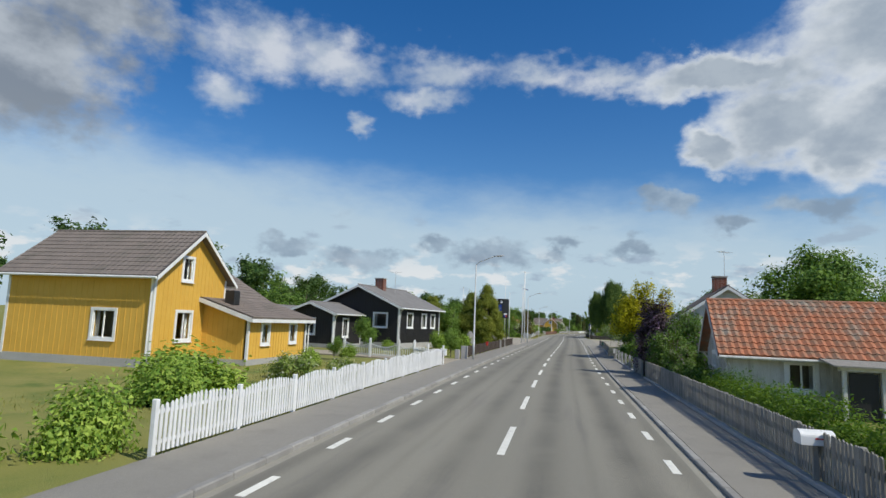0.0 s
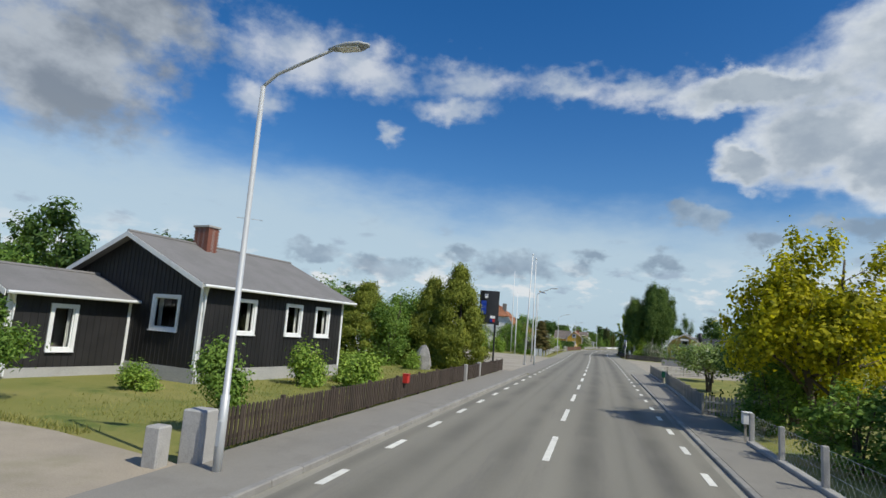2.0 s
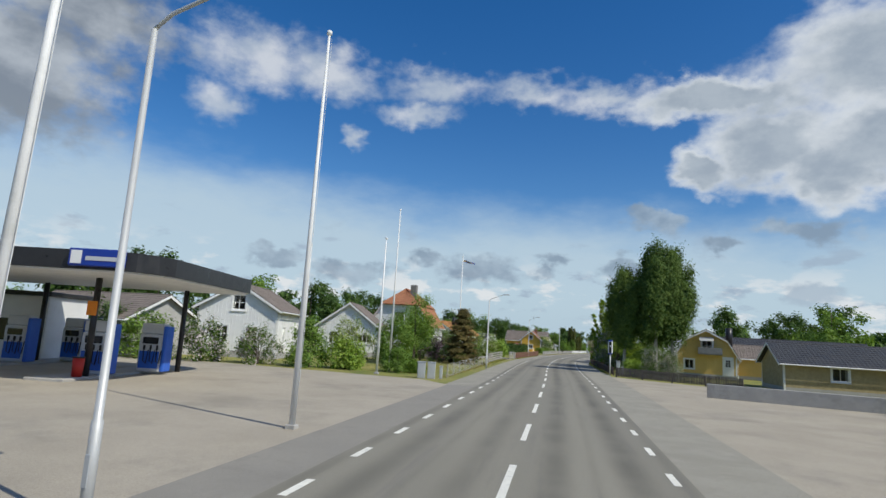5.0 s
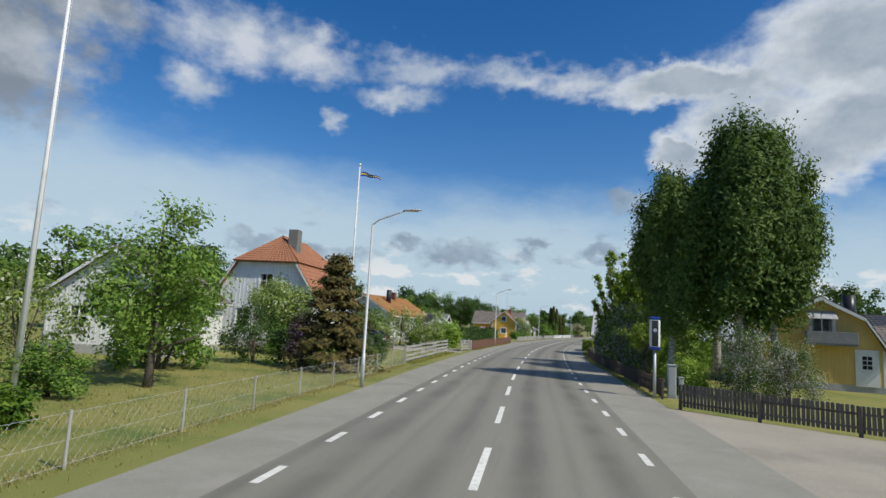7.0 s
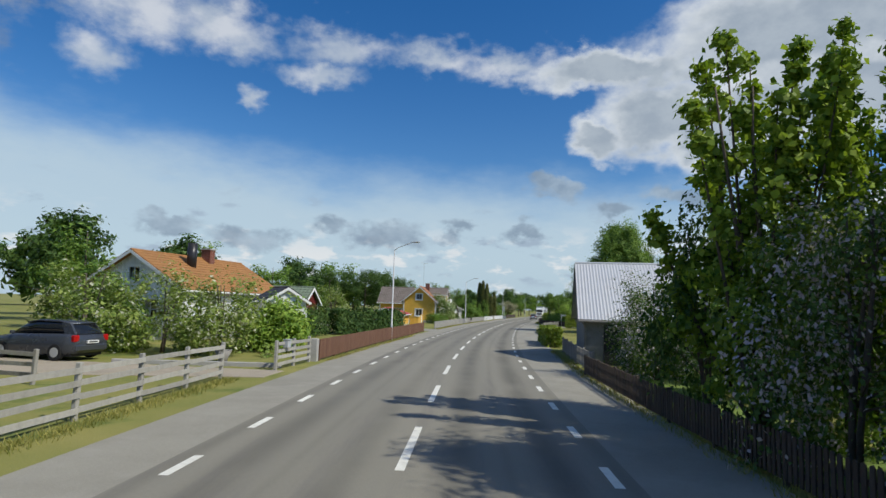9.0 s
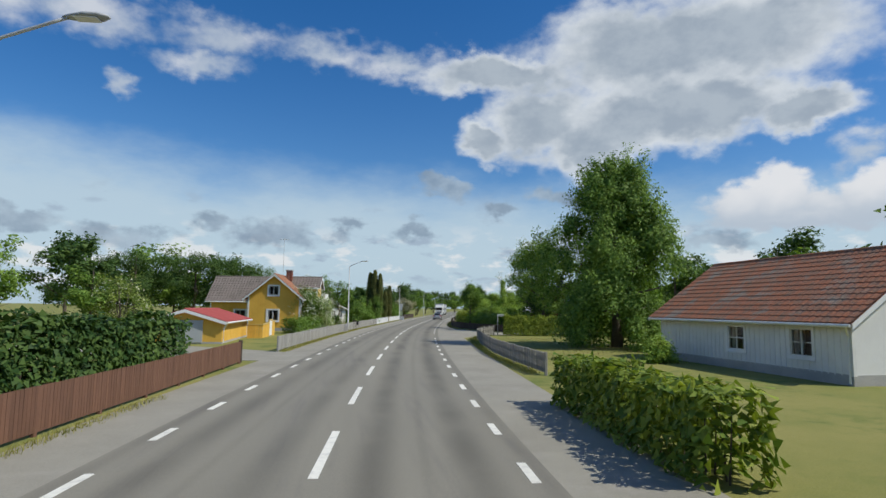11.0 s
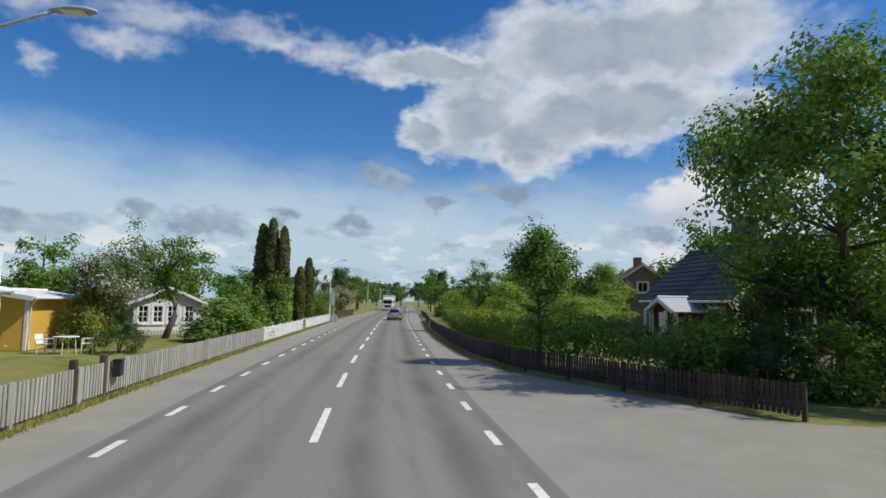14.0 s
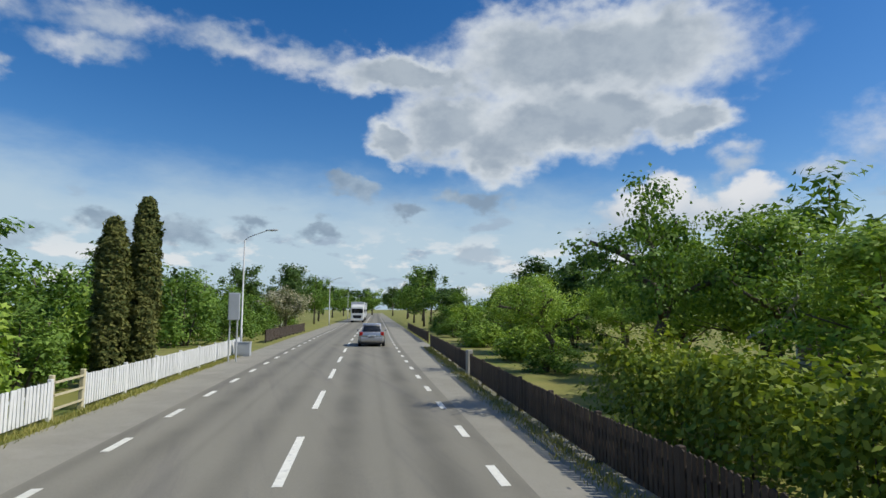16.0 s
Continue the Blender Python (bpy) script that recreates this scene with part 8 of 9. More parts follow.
for i, (x, y, h, w) in enumerate(((9.0, 142.6, 10.9, 3.7), (12.1, 142.0, 13.4, 5.0), (13.9, 142.4, 13.0, 4.2), (13.4, 150.2, 12.6, 5.6))):
    plant("birch", x, y, h, w, "tall birch with drooping dark green foliage", "birch", "birch", 33, "birch", "birch", 1050, 36, 0.122, 0.36, 0.17, 0.22, turn=i * 100, bark=BARK_BIRCH, hang=0.5, group="birches by the yellow house", droop=0.6, long=1.9)
for i, (x, y, h, w, leaf) in enumerate(((11.4, 138.6, 3.3, 3.0, "lilac"), (12.7, 138.2, 2.9, 2.6, "lilac"), (9.2, 139.8, 1.5, 1.4, "fresh"), (8.7, 154.3, 5.2, 3.7, "lilac"), (9.3, 151.8, 3.4, 2.8, "lilac"), (10.9, 149.6, 1.7, 2.0, "fresh"), (10.2, 145.4, 1.3, 1.4, "fresh"), (10.4, 156.8, 3.2, 3.2, "mid"), (11.6, 162.6, 3.6, 4.0, "mid"), (10.0, 167.2, 4.4, 3.8, "lilac"), (10.9, 169.6, 2.0, 2.4, "fresh"), (14.6, 165.0, 4.4, 4.6, "mid"), (14.8, 160.6, 4.6, 4.8, "mid"))):
    plant("near_" + leaf, x, y, h, w, "lilac bush with pale flowers" if leaf == "lilac" else "dense leafy bush under the trees", "bush", "bush", 50, leaf, clumps=300, leaves=34 if leaf == "lilac" else 24, size=0.062 if leaf == "lilac" else 0.082, near=leaf == "lilac", low=0.0, trunk=0.04, stems=4, spread=0.17, turn=i * 67)
plant("garden_dark", 20.0, 166.0, 5.0, 6.0, "dense dark bush behind the garden", "bush", "bush", 10, "dark", clumps=190, leaves=17, size=0.132, low=0.0, trunk=0.04, stems=4, spread=0.2)
plant("maple", 8.7, 157.0, 9.0, 4.6, "young maple with upright bright green shoots", seed=34, leaf="maple", shape="shoots", clumps=760, leaves=13, size=0.21, low=0.03, trunk=0.07, spread=0.11, stems=2, near=True, long=1.1, up=0.4, limbs=2)
plant("maple", 10.7, 156.3, 8.9, 3.9, "young maple with upright bright green shoots", seed=34, turn=130)
plant("garden_dark", 8.3, 158.6, 5.4, 3.4, "dense dark leaves at the foot of the maples", "bush", "bush", 10, turn=75)


def crooked_tree(x, y, seed=35, turn=0, scale=(1, 1, 1), leaf="fresh", label="crooked old fruit tree leaning over the lawn", dead=()):
    """An old fruit tree whose bent stem leans out over the lawn."""
    rng = np.random.default_rng(seed)
    t = thing("fruit_tree", x, y, label, "tree", turn, -0.03)
    t.scale = scale
    s = Solid().tube([(0, 0, -0.1), (-0.23, 0, 0.48), (-0.43, 0, 0.93), (-0.44, 0, 1.4), (-0.19, 0, 1.76), (0.05, 0, 2.13)], [0.17, 0.14, 0.125, 0.12, 0.11, 0.10], 10)
    limbs = [[(0.05, 0, 2.13), (-0.02, 0.2, 2.72), (-0.29, 0.3, 3.55), (-0.2, 0.5, 4.0)], [(-0.19, 0, 1.76), (-0.77, -0.3, 2.45), (-1.12, -0.4, 2.5), (-1.6, -0.3, 2.8)],
             [(0.05, 0, 2.13), (0.5, 0.2, 2.7), (0.9, 0.4, 3.5), (1.0, 0.5, 3.9)], [(0.05, 0, 2.13), (0.6, -0.6, 2.5), (1.15, -1.0, 2.7), (1.7, -1.1, 2.6)], [(-0.02, 0.2, 2.72), (-0.7, 0.9, 3.2), (-1.2, 1.3, 3.4)], [(0.5, 0.2, 2.7), (0.9, 1.0, 3.0), (1.4, 1.5, 3.1)]]
    tips = []
    for line in limbs:
        s.tube(line, [0.075 * (1 - 0.8 * k / len(line)) + 0.01 for k in range(len(line))], 7)
        for a, b in zip(line[:-1], line[1:]):
            for k in range(4):
                m = Vector(a).lerp(Vector(b), rng.uniform(0.1, 1))
                e = m + Vector(rng.normal(0, 0.38, 3)) + Vector((0, 0, 0.15))
                s.tube([m, e], [0.016, 0.005], 4)
                tips.append(e)
    part("trunk", s, BARK, t, soft=True)
    for line in dead:
        d = Solid().tube(line, [0.055 * (1 - 0.8 * k / len(line)) + 0.008 for k in range(len(line))], 7)
        for a, b in zip(line[1:-1], line[2:]):
            for k in range(3):
                m = Vector(a).lerp(Vector(b), rng.uniform(0, 1))
                d.tube([m, m + Vector(rng.normal(0, 0.22, 3)) + Vector((0, 0, 0.1))], [0.014, 0.004], 4)
        part("dead_limb", d, PALE_WOOD, t, "bare silvery dead limb", soft=True)
    c = np.repeat(np.array([tuple(p) for p in tips]), 95, axis=0)
    off = rng.normal(size=c.shape)
    me = leaf_mesh("crown", c + off * np.array([0.22, 0.22, 0.15]), 0.075, rng, near=True, out=off / np.linalg.norm(off, axis=1, keepdims=True))
    me.materials.append(LEAF[leaf])
    part("crown", me, LEAF[leaf], t)


crooked_tree(9.46, 149.5)
crooked_tree(1.95, 265.6, 36, 176, (1.3, 1.3, 1.5), "mid", "old apple tree with a crooked dark trunk on the lawn")
plant("orchard", 12.9, 166.6, 5.8, 5.0, "old apple tree with thin crown", seed=40, leaf="fresh", clumps=250, leaves=28, size=0.11, low=0.14, trunk=0.14, spread=0.22, limbs=12, turn=33)


def barn():
    h = thing("metal_roofed_barn", 16.95, 176.1, "grey barn with a pale corrugated metal roof", "barn", -9.5)
    gable_block(h, pose(0, 0, 0, 0, 0, -90), 9.4, 15.6, 2.2, 5.1, surface("grey_barn_render", (0.20, 0.20, 0.195), 0.85), ROOF_ZINC, (), over=0.3, trim=GREY_WOOD, roof_kind="sheet", corner=False)
    part("door", Solid().box(-6.9, -4.76, 0.02, -6.1, -4.705, 1.9), DARK, h, "dark plank door")


barn()
part_flue = lone("barn_flue", Solid().tube([(0, 0, 4.2), (0, 0, 6.6)], 0.28, 12), BLACK_METAL, "black sheet-metal flue on the barn", "flue", m=pose(17.9, 176.4, 0), soft=True)
hedge([(9.0, 184.5), (9.6, 192)], 1.3, 1.2, "hedge", "yellow-green clipped hedge beyond the barn", 130, 0.12)
for i, (x, y, h, w) in enumerate(((30, 180, 11, 9), (40, 170, 12, 11), (48, 190, 13, 12), (36, 202, 12, 10), (50, 210, 13, 12), (44, 226, 10, 9), (56, 236, 13, 12), (44, 268, 12, 10), (52, 256, 12, 11), (36, 276, 9, 8), (60, 280, 13, 12))):
    plant("wood", x, y, h, w, "broad leafy tree behind the gardens", seed=7 + i % 2, turn=i * 61 + 10)

# ---- right side: lawn with the great tree, red house, hedge and orchard ----
picket_fence([(11.15, 198.5), (11.35, 203.7), (11.7, 208.4), (12.8, 216.1), (14.2, 223.6), (15.7, 227.7)], 0.85, GREY_WOOD, "grey weathered picket fence round the lawn", 0.13, 0.085, 2.4, 0.86, point=0.04)
picket_fence([(15.8, 227.9), (17.3, 230.3)], 0.85, GREY_WOOD, "grey weathered picket fence along the side road", 0.13, 0.085, 1.8, 0.95, point=0.04)
plant("greattree", 21.9, 214.4, 12.8, 10.6, "great broad-skirted tree with dense hanging foliage", seed=36, leaf="mid", shape="skirt", clumps=1500, leaves=44, size=0.16, low=0.05, trunk=0.36, spread=0.24, limbs=16, hang=0.35, droop=0.4)
plant("thicket_dark", 25.6, 242.0, 4.4, 4.6, "dense dark bush under the ash tree", "bush", "bush", 10, "dark", clumps=260, leaves=24, size=0.12, low=0.0, trunk=0.04, stems=4, spread=0.2)
plant("thicket_dark", 28.6, 241.2, 3.2, 3.6, "dense dark bush under the ash tree", "bush", "bush", 10, "dark", turn=120)
plant("ash", 25.8, 240.6, 13.2, 11.4, "airy ash tree with light green crown and bare limbs", seed=37, leaf="ash", clumps=640, leaves=30, size=0.17, low=0.06, trunk=0.24, spread=0.26, limbs=16, hang=0.12)
plant("birchslim", 31.5, 233.5, 12.5, 5.4, "tall birch with hanging twigs", "birch", "birch", 38, "birch", "birch", 300, 34, 0.15, 0.14, 0.16, 0.30, bark=BARK_BIRCH, hang=0.6, droop=0.6, long=1.9)
plant("birchslim", 28.2, 229.6, 9.0, 4.6, "birch with hanging twigs", "birch", "birch", 38, turn=120)
plant("garden_dark", 29.5, 216.0, 2.2, 3.4, "dark bush on the lawn's far side", "bush", "bush", 10, turn=50)
plant("garden_mid", 32.5, 214.0, 2.6, 4.0, "green bush on the lawn's far side", "bush", "bush", 10, turn=150)
plain_house(40, 204, 75, 7, 10, 2.8, 4.6, WHITE_WALL, ROOF_OLD, "white cottage with a red tiled roof", [("a", 0, 1.6, 1.2, 1.2, 1, 0), ("l", 0, 1.6, 1.2, 1.2, 1, 0)], plinth=0.3)
plain_house(24.4, 200.6, 2, 7.4, 11.6, 2.35, 5.0, WHITE_WALL, ROOF_OLD, "white cottage with red clay tiles beside the lawn", [("l", 3.6, 1.35, 1.1, 1.1, 1, 1), ("l", 0, 1.35, 1.1, 1.1, 1, 1), ("b", 0, 1.35, 1.1, 1.1, 1, 1)], "white_cottage", plinth=0.35, base=0.3, over=0.45, boards=0.28, joined=True, board_sides="lb")
plant("shrub", 18.6, 203.4, 1.3, 1.6, "loose green shrub before the white cottage", "bush", "bush", 1, turn=30)
hedge([(18.3, 230.4), (21.5, 230.0), (26.2, 229.4)], 1.65, 1.1, "hedge", "yellow-green hedge along the side road", 330, 0.08, ragged=0.25, shoots=12)
hedge([(26.4, 228.6), (30.5, 227.0)], 1.2, 1.6, "hedge", "low bright green hedge", 130, 0.11, ragged=0.2)
def red_house():
    h = thing("falu_red_house", 29.6, 256.9, "falu-red wooden house with white trim and steep dark roof", "house", -11)
    gable_block(h, pose(3.15, -4.8, 0), 5.5, 8.8, 3.0, 5.55, RED_BOARD, ROOF_DARK, [("a", 0.2, 1.7, 1.3, 1.25, 1, 0), ("a", 0.2, 4.2, 0.8, 0.9, 1, 0), ("l", 2.9, 1.7, 1.2, 1.25, 1, 0)], over=0.4, boards=0.24, plinth=0.35, base=0.32, joined=True, board_sides="al")
    gable_block(h, pose(9.2, -6.5, 0, 0, 0, 90), 5.3, 6.6, 3.1, 5.95, RED_BOARD, ROOF_DARK, [("l", -2.5, 1.75, 1.35, 1.25, 1, 0), ("l", 0.9, 1.75, 1.35, 1.25, 1, 0)], over=0.4, boards=0.24, plinth=0.35, base=0.32, joined=True, board_sides="lb")
    ch = part("chimney", Solid().box(-0.42, -0.42, 4.9, 0.42, 0.42, 6.9, bevel=0.02), BLACK_METAL, h, "dark sheet-clad chimney", pose(3.2, -5.5, 0))
    part("cap", Solid().box(-0.48, -0.48, 6.902, 0.48, 0.48, 6.98, bevel=0.02), BLACK_METAL, ch)
    part("cowl", Solid().tube([(0, 0, 6.98), (0.02, 0, 7.2), (0.10, 0, 7.36), (0.26, 0, 7.42)], 0.05, 8), BLACK_METAL, ch, soft=True)
    q = thing("red_porch", 28.9, 251.5, "falu-red porch with white posts, white door and a pale gabled roof", "porch", -11)
    gable_block(q, pose(-0.65, 0, 0, 0, 0, -90), 2.5, 1.7, 2.25, 2.75, RED_BOARD, ROOF_ZINC, (), over=0.3, boards=0.22, roof_kind="felt", plinth=0.25, joined=True)
    d = part("door", Solid().box(-1.555, -0.5, 0.28, -1.525, 0.4, 2.1, bevel=0.008), WHITE, q, "white panelled door")
    part("handle", Solid().box(-1.60, 0.26, 1.1, -1.556, 0.36, 1.14), DARK, d)
    for y in (-1.15, 1.15):
        part("porch_post", Solid().box(-2.0, y - 0.06, -0.03, -1.88, y + 0.06, 2.2, bevel=0.01), WHITE, q, "white porch post")


red_house()
bh = plain_house(41.9, 275.6, -26, 8.6, 9, 3.1, 6.0, surface("brown_render", (0.28, 0.20, 0.13), 0.85), ROOF_ORANGE, "brown house with a red tiled roof", [("a", 0, 4.0, 0.9, 0.9, 1, 0), ("a", -1.8, 1.6, 1.2, 1.2, 1, 0)], plinth=0.3)
part("chimney", Solid().box(-0.35, -1.9, 4.9, 0.35, -1.2, 6.9, bevel=0.02), ROOF_ORANGE, bh, "red brick chimney")
picket_fence([(20.0, 236.9), (18.6, 241.0), (17.4, 247.0), (17.6, 252.5), (18.9, 261)], 0.8, DARK_WOOD, "dark weathered picket fence along the pavement", 0.13, 0.09, 2.4, 0.82, point=0.02)
picket_fence([(18.95, 261.3), (20.3, 269), (21.6, 275.5), (22.7, 280.6)], 0.82, DARK_WOOD, "dark weathered picket fence along the pavement", 0.13, 0.09, 2.4, 0.84, point=0.02)
bollard(22.85, 281.2, 0.22, 0.95, "square pale wooden gatepost", PALE_WOOD, name="wooden_post")
picket_fence([(23.0, 281.8), (24.8, 290), (26.4, 297.5)], 0.82, DARK_WOOD, "dark weathered picket fence along the pavement", 0.13, 0.09, 2.4, 0.84, point=0.02)
picket_fence([beside(304, 5.9), beside(318, 5.9), beside(332, 5.9)], 0.8, DARK_WOOD, "dark weathered picket fence along the pavement", 0.15, 0.09, 2.4, 0.84, point=0.02)
hedge([(19.25, 250.2), (19.35, 252.5), (20.2, 259.5)], 1.72, 1.5, "hedge", "thick yellow-green hedge behind the dark fence", 330, 0.078, ragged=0.24, near=True, shoots=16)
hedge([(20.2, 259.5), (21.6, 266), (22.9, 271.6)], 1.5, 1.5, "hedge", "loose yellow-green hedge behind the dark fence", 210, 0.085, ragged=0.42, near=True, shoots=26, bare=0.12)
hedge([(20.9, 240.0), (19.9, 244.0), (19.35, 247.4), (19.25, 250.2)], 1.7, 1.3, "mid", "loose leafy hedge on bare stems behind the dark fence", 170, 0.08, ragged=0.34, near=True, bare=0.34)
plant("orchard", 23.6, 253.8, 3.0, 3.6, "young fruit tree behind the dark fence", seed=40, turn=310, leaf="fresh", clumps=250, leaves=28, size=0.11, low=0.14, trunk=0.14, spread=0.22, limbs=12)

plant("gardentree", 18.9, 248.1, 6.1, 2.9, "tall garden tree with an open crown", seed=39, leaf="mid", clumps=230, leaves=34, size=0.105, low=0.36, trunk=0.13, spread=0.22, limbs=16)
plant("gardentree", 24.6, 258.6, 3.2, 3.8, "small leafy tree behind the hedge", seed=39, turn=80, leaf="fresh")
plant("spire", 28.5, 267.8, 6.9, 1.5, "slim pointed young tree with fresh leaves", seed=41, leaf="fresh", shape="cone", clumps=180, leaves=26, size=0.13, low=0.1, trunk=0.07, spread=0.2)
for i, (x, y, h, w) in enumerate(((24.6, 263.4, 3.8, 4.2), (25.4, 267.4, 4.4, 5.0), (29.4, 277.0, 4.8, 5.4), (27.6, 260.6, 3.2, 4.6), (30.0, 269.0, 5.0, 5.6))):
    plant("orchard", x, y, h, w, "old apple tree crowding behind the hedge", seed=40, turn=i * 53 + 11)
plant("orchard", 28.4, 272.6, 5.6, 6.6, "old apple tree with wide bare limbs", seed=40, turn=100)
crooked_tree(26.3, 281.6, 38, 120, (0.95, 0.95, 0.86), "fresh", "old apple tree with a crooked dark trunk on the lawn")
crooked_tree(24.9, 272.4, 39, 10, (1.08, 1.08, 1.28), "mid", "leaning old apple tree behind the dark fence")
crooked_tree(27.4, 271.0, 40, 0, (1.1, 1.1, 1.05), "mid", "old apple tree with bare silvery dead limbs", (((-0.2, 0, 1.75), (-0.8, -0.5, 2.1), (-1.5, -0.9, 2.1), (-2.5, -1.2, 1.85)), ((0, 0, 2.1), (0.5, -0.7, 2.5), (1.1, -1.3, 2.35), (1.7, -1.6, 2.3)), ((-0.8, -0.5, 2.1), (-1.0, -0.9, 2.5), (-1.3, -1.3, 2.7))))
plant("orchard", 33.4, 281.6, 6.4, 6.0, "old apple tree with wide bare limbs", seed=40, turn=200)
plant("orchard", 31.6, 263.8, 3.7, 5.4, "old apple tree with wide bare limbs", seed=40, turn=240)
plant("orchard", 30.8, 291.0, 5.0, 5.6, "old apple tree with a crooked dark trunk", seed=40, turn=290)
plant("orchard", 33.0, 299.0, 4.8, 5.6, "old apple tree with a crooked dark trunk", seed=40, turn=20)
plant("orchard", 37.0, 291.0, 5.0, 5.6, "old apple tree with a crooked dark trunk", seed=40, turn=150)
plant("orchard", 36.5, 272.0, 6.6, 6.4, "old apple tree with wide bare limbs", seed=40, turn=75)
for i, (x, y, h, w, leaf) in enumerate(((20.9, 241.2, 1.9, 2.4, "mid"), (22.0, 239.8, 2.1, 2.6, "dark"), (23.4, 239.2, 2.3, 2.6, "mid"), (24.9, 238.4, 1.7, 2.4, "dark"), (22.6, 242.4, 2.6, 3.0, "mid"))):
    plant("garden_" + leaf, x, y, h, w, "dense garden bush at the corner before the red house", "bush", "bush", 10, leaf, turn=i * 59)
ss = thing("street_sign", 17.85, 230.9, "white street-name plate on a thin steel pole", "sign", -12)
part("pole", Solid().tube([(0, 0, -0.1), (0, 0, 1.98)], 0.028, 10), STEEL, ss, soft=True)
plate = part("plate", Solid().box(-0.02, -0.045, 1.78, 0.74, -0.030, 1.95, bevel=0.004), WHITE, ss, "white plate with unreadable writing")
part("writing", Solid().box(0.08, -0.049, 1.845, 0.62, -0.0455, 1.885), DARK, plate)
for i, (y, off, h, w, leaf) in enumerate(((283, 9.0, 1.3, 2.6, "mid"), (288, 9.4, 1.7, 3.2, "fresh"), (293, 10.6, 2.2, 3.6, "mid"), (299, 9.2, 1.6, 3.0, "fresh"), (305, 10.4, 2.4, 3.8, "mid"), (312, 9.0, 1.9, 3.2, "mid"), (318, 10.8, 2.8, 4.0, "fresh"), (325, 9.4, 2.2, 3.6, "mid"), (331, 11.6, 3.2, 4.6, "mid"), (297, 15, 2.8, 4.4, "mid"), (308, 17, 3.4, 5.0, "mid"), (320, 16, 3.4, 5.0, "fresh"))):
    plant("garden_" + leaf, *beside(y, off), h, w, "leafy garden bush beyond the dark fence", "bush", "bush", 10, leaf, clumps=190, leaves=17, size=0.132, low=0.0, trunk=0.04, stems=4, spread=0.2, turn=i * 47)
# far along the road
for i, (y, off, h, w) in enumerate(((352, -11, 8.6, 6), (358, -8.5, 8.2, 5), (366, -14, 9.5, 7), (380, -10, 8, 6), (400, -12, 9, 8), (430, -11, 9, 8), (345, -18, 8, 7), (345, 9, 8.6, 6.5), (356, 11, 9, 7), (368, 9, 8.4, 7), (335, 11, 5, 6), (322, 12, 4.6, 6), (385, 12, 9, 8), (410, 10, 9, 8), (440, 12, 10, 9), (470, -10, 10, 9), (475, 8, 10, 9), (510, 0, 11, 12), (520, -22, 12, 12), (520, 20, 12, 12), (312, 15, 4.5, 6), (330, -22, 7, 8), (300, -14, 6, 7), (310, -20, 7, 8), (318, 24, 8, 9), (300, 20, 6, 7), (340, 26, 9, 10), (300, -26, 9, 9))):
    plant("wood", *beside(y, off), h * 1.2, w * 1.25, "leafy tree far along the road", seed=7 + i % 2, turn=i * 83)


def wood_line(name, spots, label):
    """A distant wood: many crowns of leaves in one mesh."""
    rng = np.random.default_rng(len(spots))
    parts, faces = [], []
    for x, y, h, w in spots:
        s, face, _ = crown_spots(rng, h, 0.0, w / 2, 130, 9, "round", 0.8)
        parts.append(s + np.array([x, y, 0]))
        faces.append(face)
    me = leaf_mesh(name, np.concatenate(parts), 0.9, rng, out=np.concatenate(faces))
    me.materials.append(LEAF["dark"])
    tagged(new(name, me), label, "wood", kind="stuff")


rw = random.Random(9)
wood_line("far_wood_left", [(-110 + rw.uniform(-25, 25), 20 + 9 * i + rw.uniform(-6, 6), rw.uniform(13, 19), rw.uniform(11, 16)) for i in range(34)], "distant wood beyond the fields")
wood_line("far_wood_right", [(105 + rw.uniform(-25, 25), 30 + 10 * i + rw.uniform(-6, 6), rw.uniform(11, 16), rw.uniform(11, 16)) for i in range(40)], "distant wood beyond the gardens")
wood_line("far_wood_ahead", [(-180 + 10 * i + rw.uniform(-5, 5), 600 + rw.uniform(-40, 60), rw.uniform(13, 19), rw.uniform(12, 18)) for i in range(60)], "distant wood at the road's end")

# ---- vehicles ----
def ring(u, half, z0, z1, round_off):
    """One cross-section of a car body at u along its length."""
    r = round_off
    return [(-half + r, u, z0), (half - r, u, z0), (half, u, z0 + r), (half, u, z1 - r), (half - r, u, z1), (-half + r, u, z1), (-half, u, z1 - r), (-half, u, z0 + r)]


def loft(rings):
    s, n = Solid(), len(rings[0])
    for r in rings:
        s.v += r
    s.f = [tuple(range(n - 1, -1, -1)), tuple(range((len(rings) - 1) * n, len(rings) * n))]
    s.f += [(i * n + k, i * n + (k + 1) % n, (i + 1) * n + (k + 1) % n, (i + 1) * n + k) for i in range(len(rings) - 1) for k in range(n)]
    return s


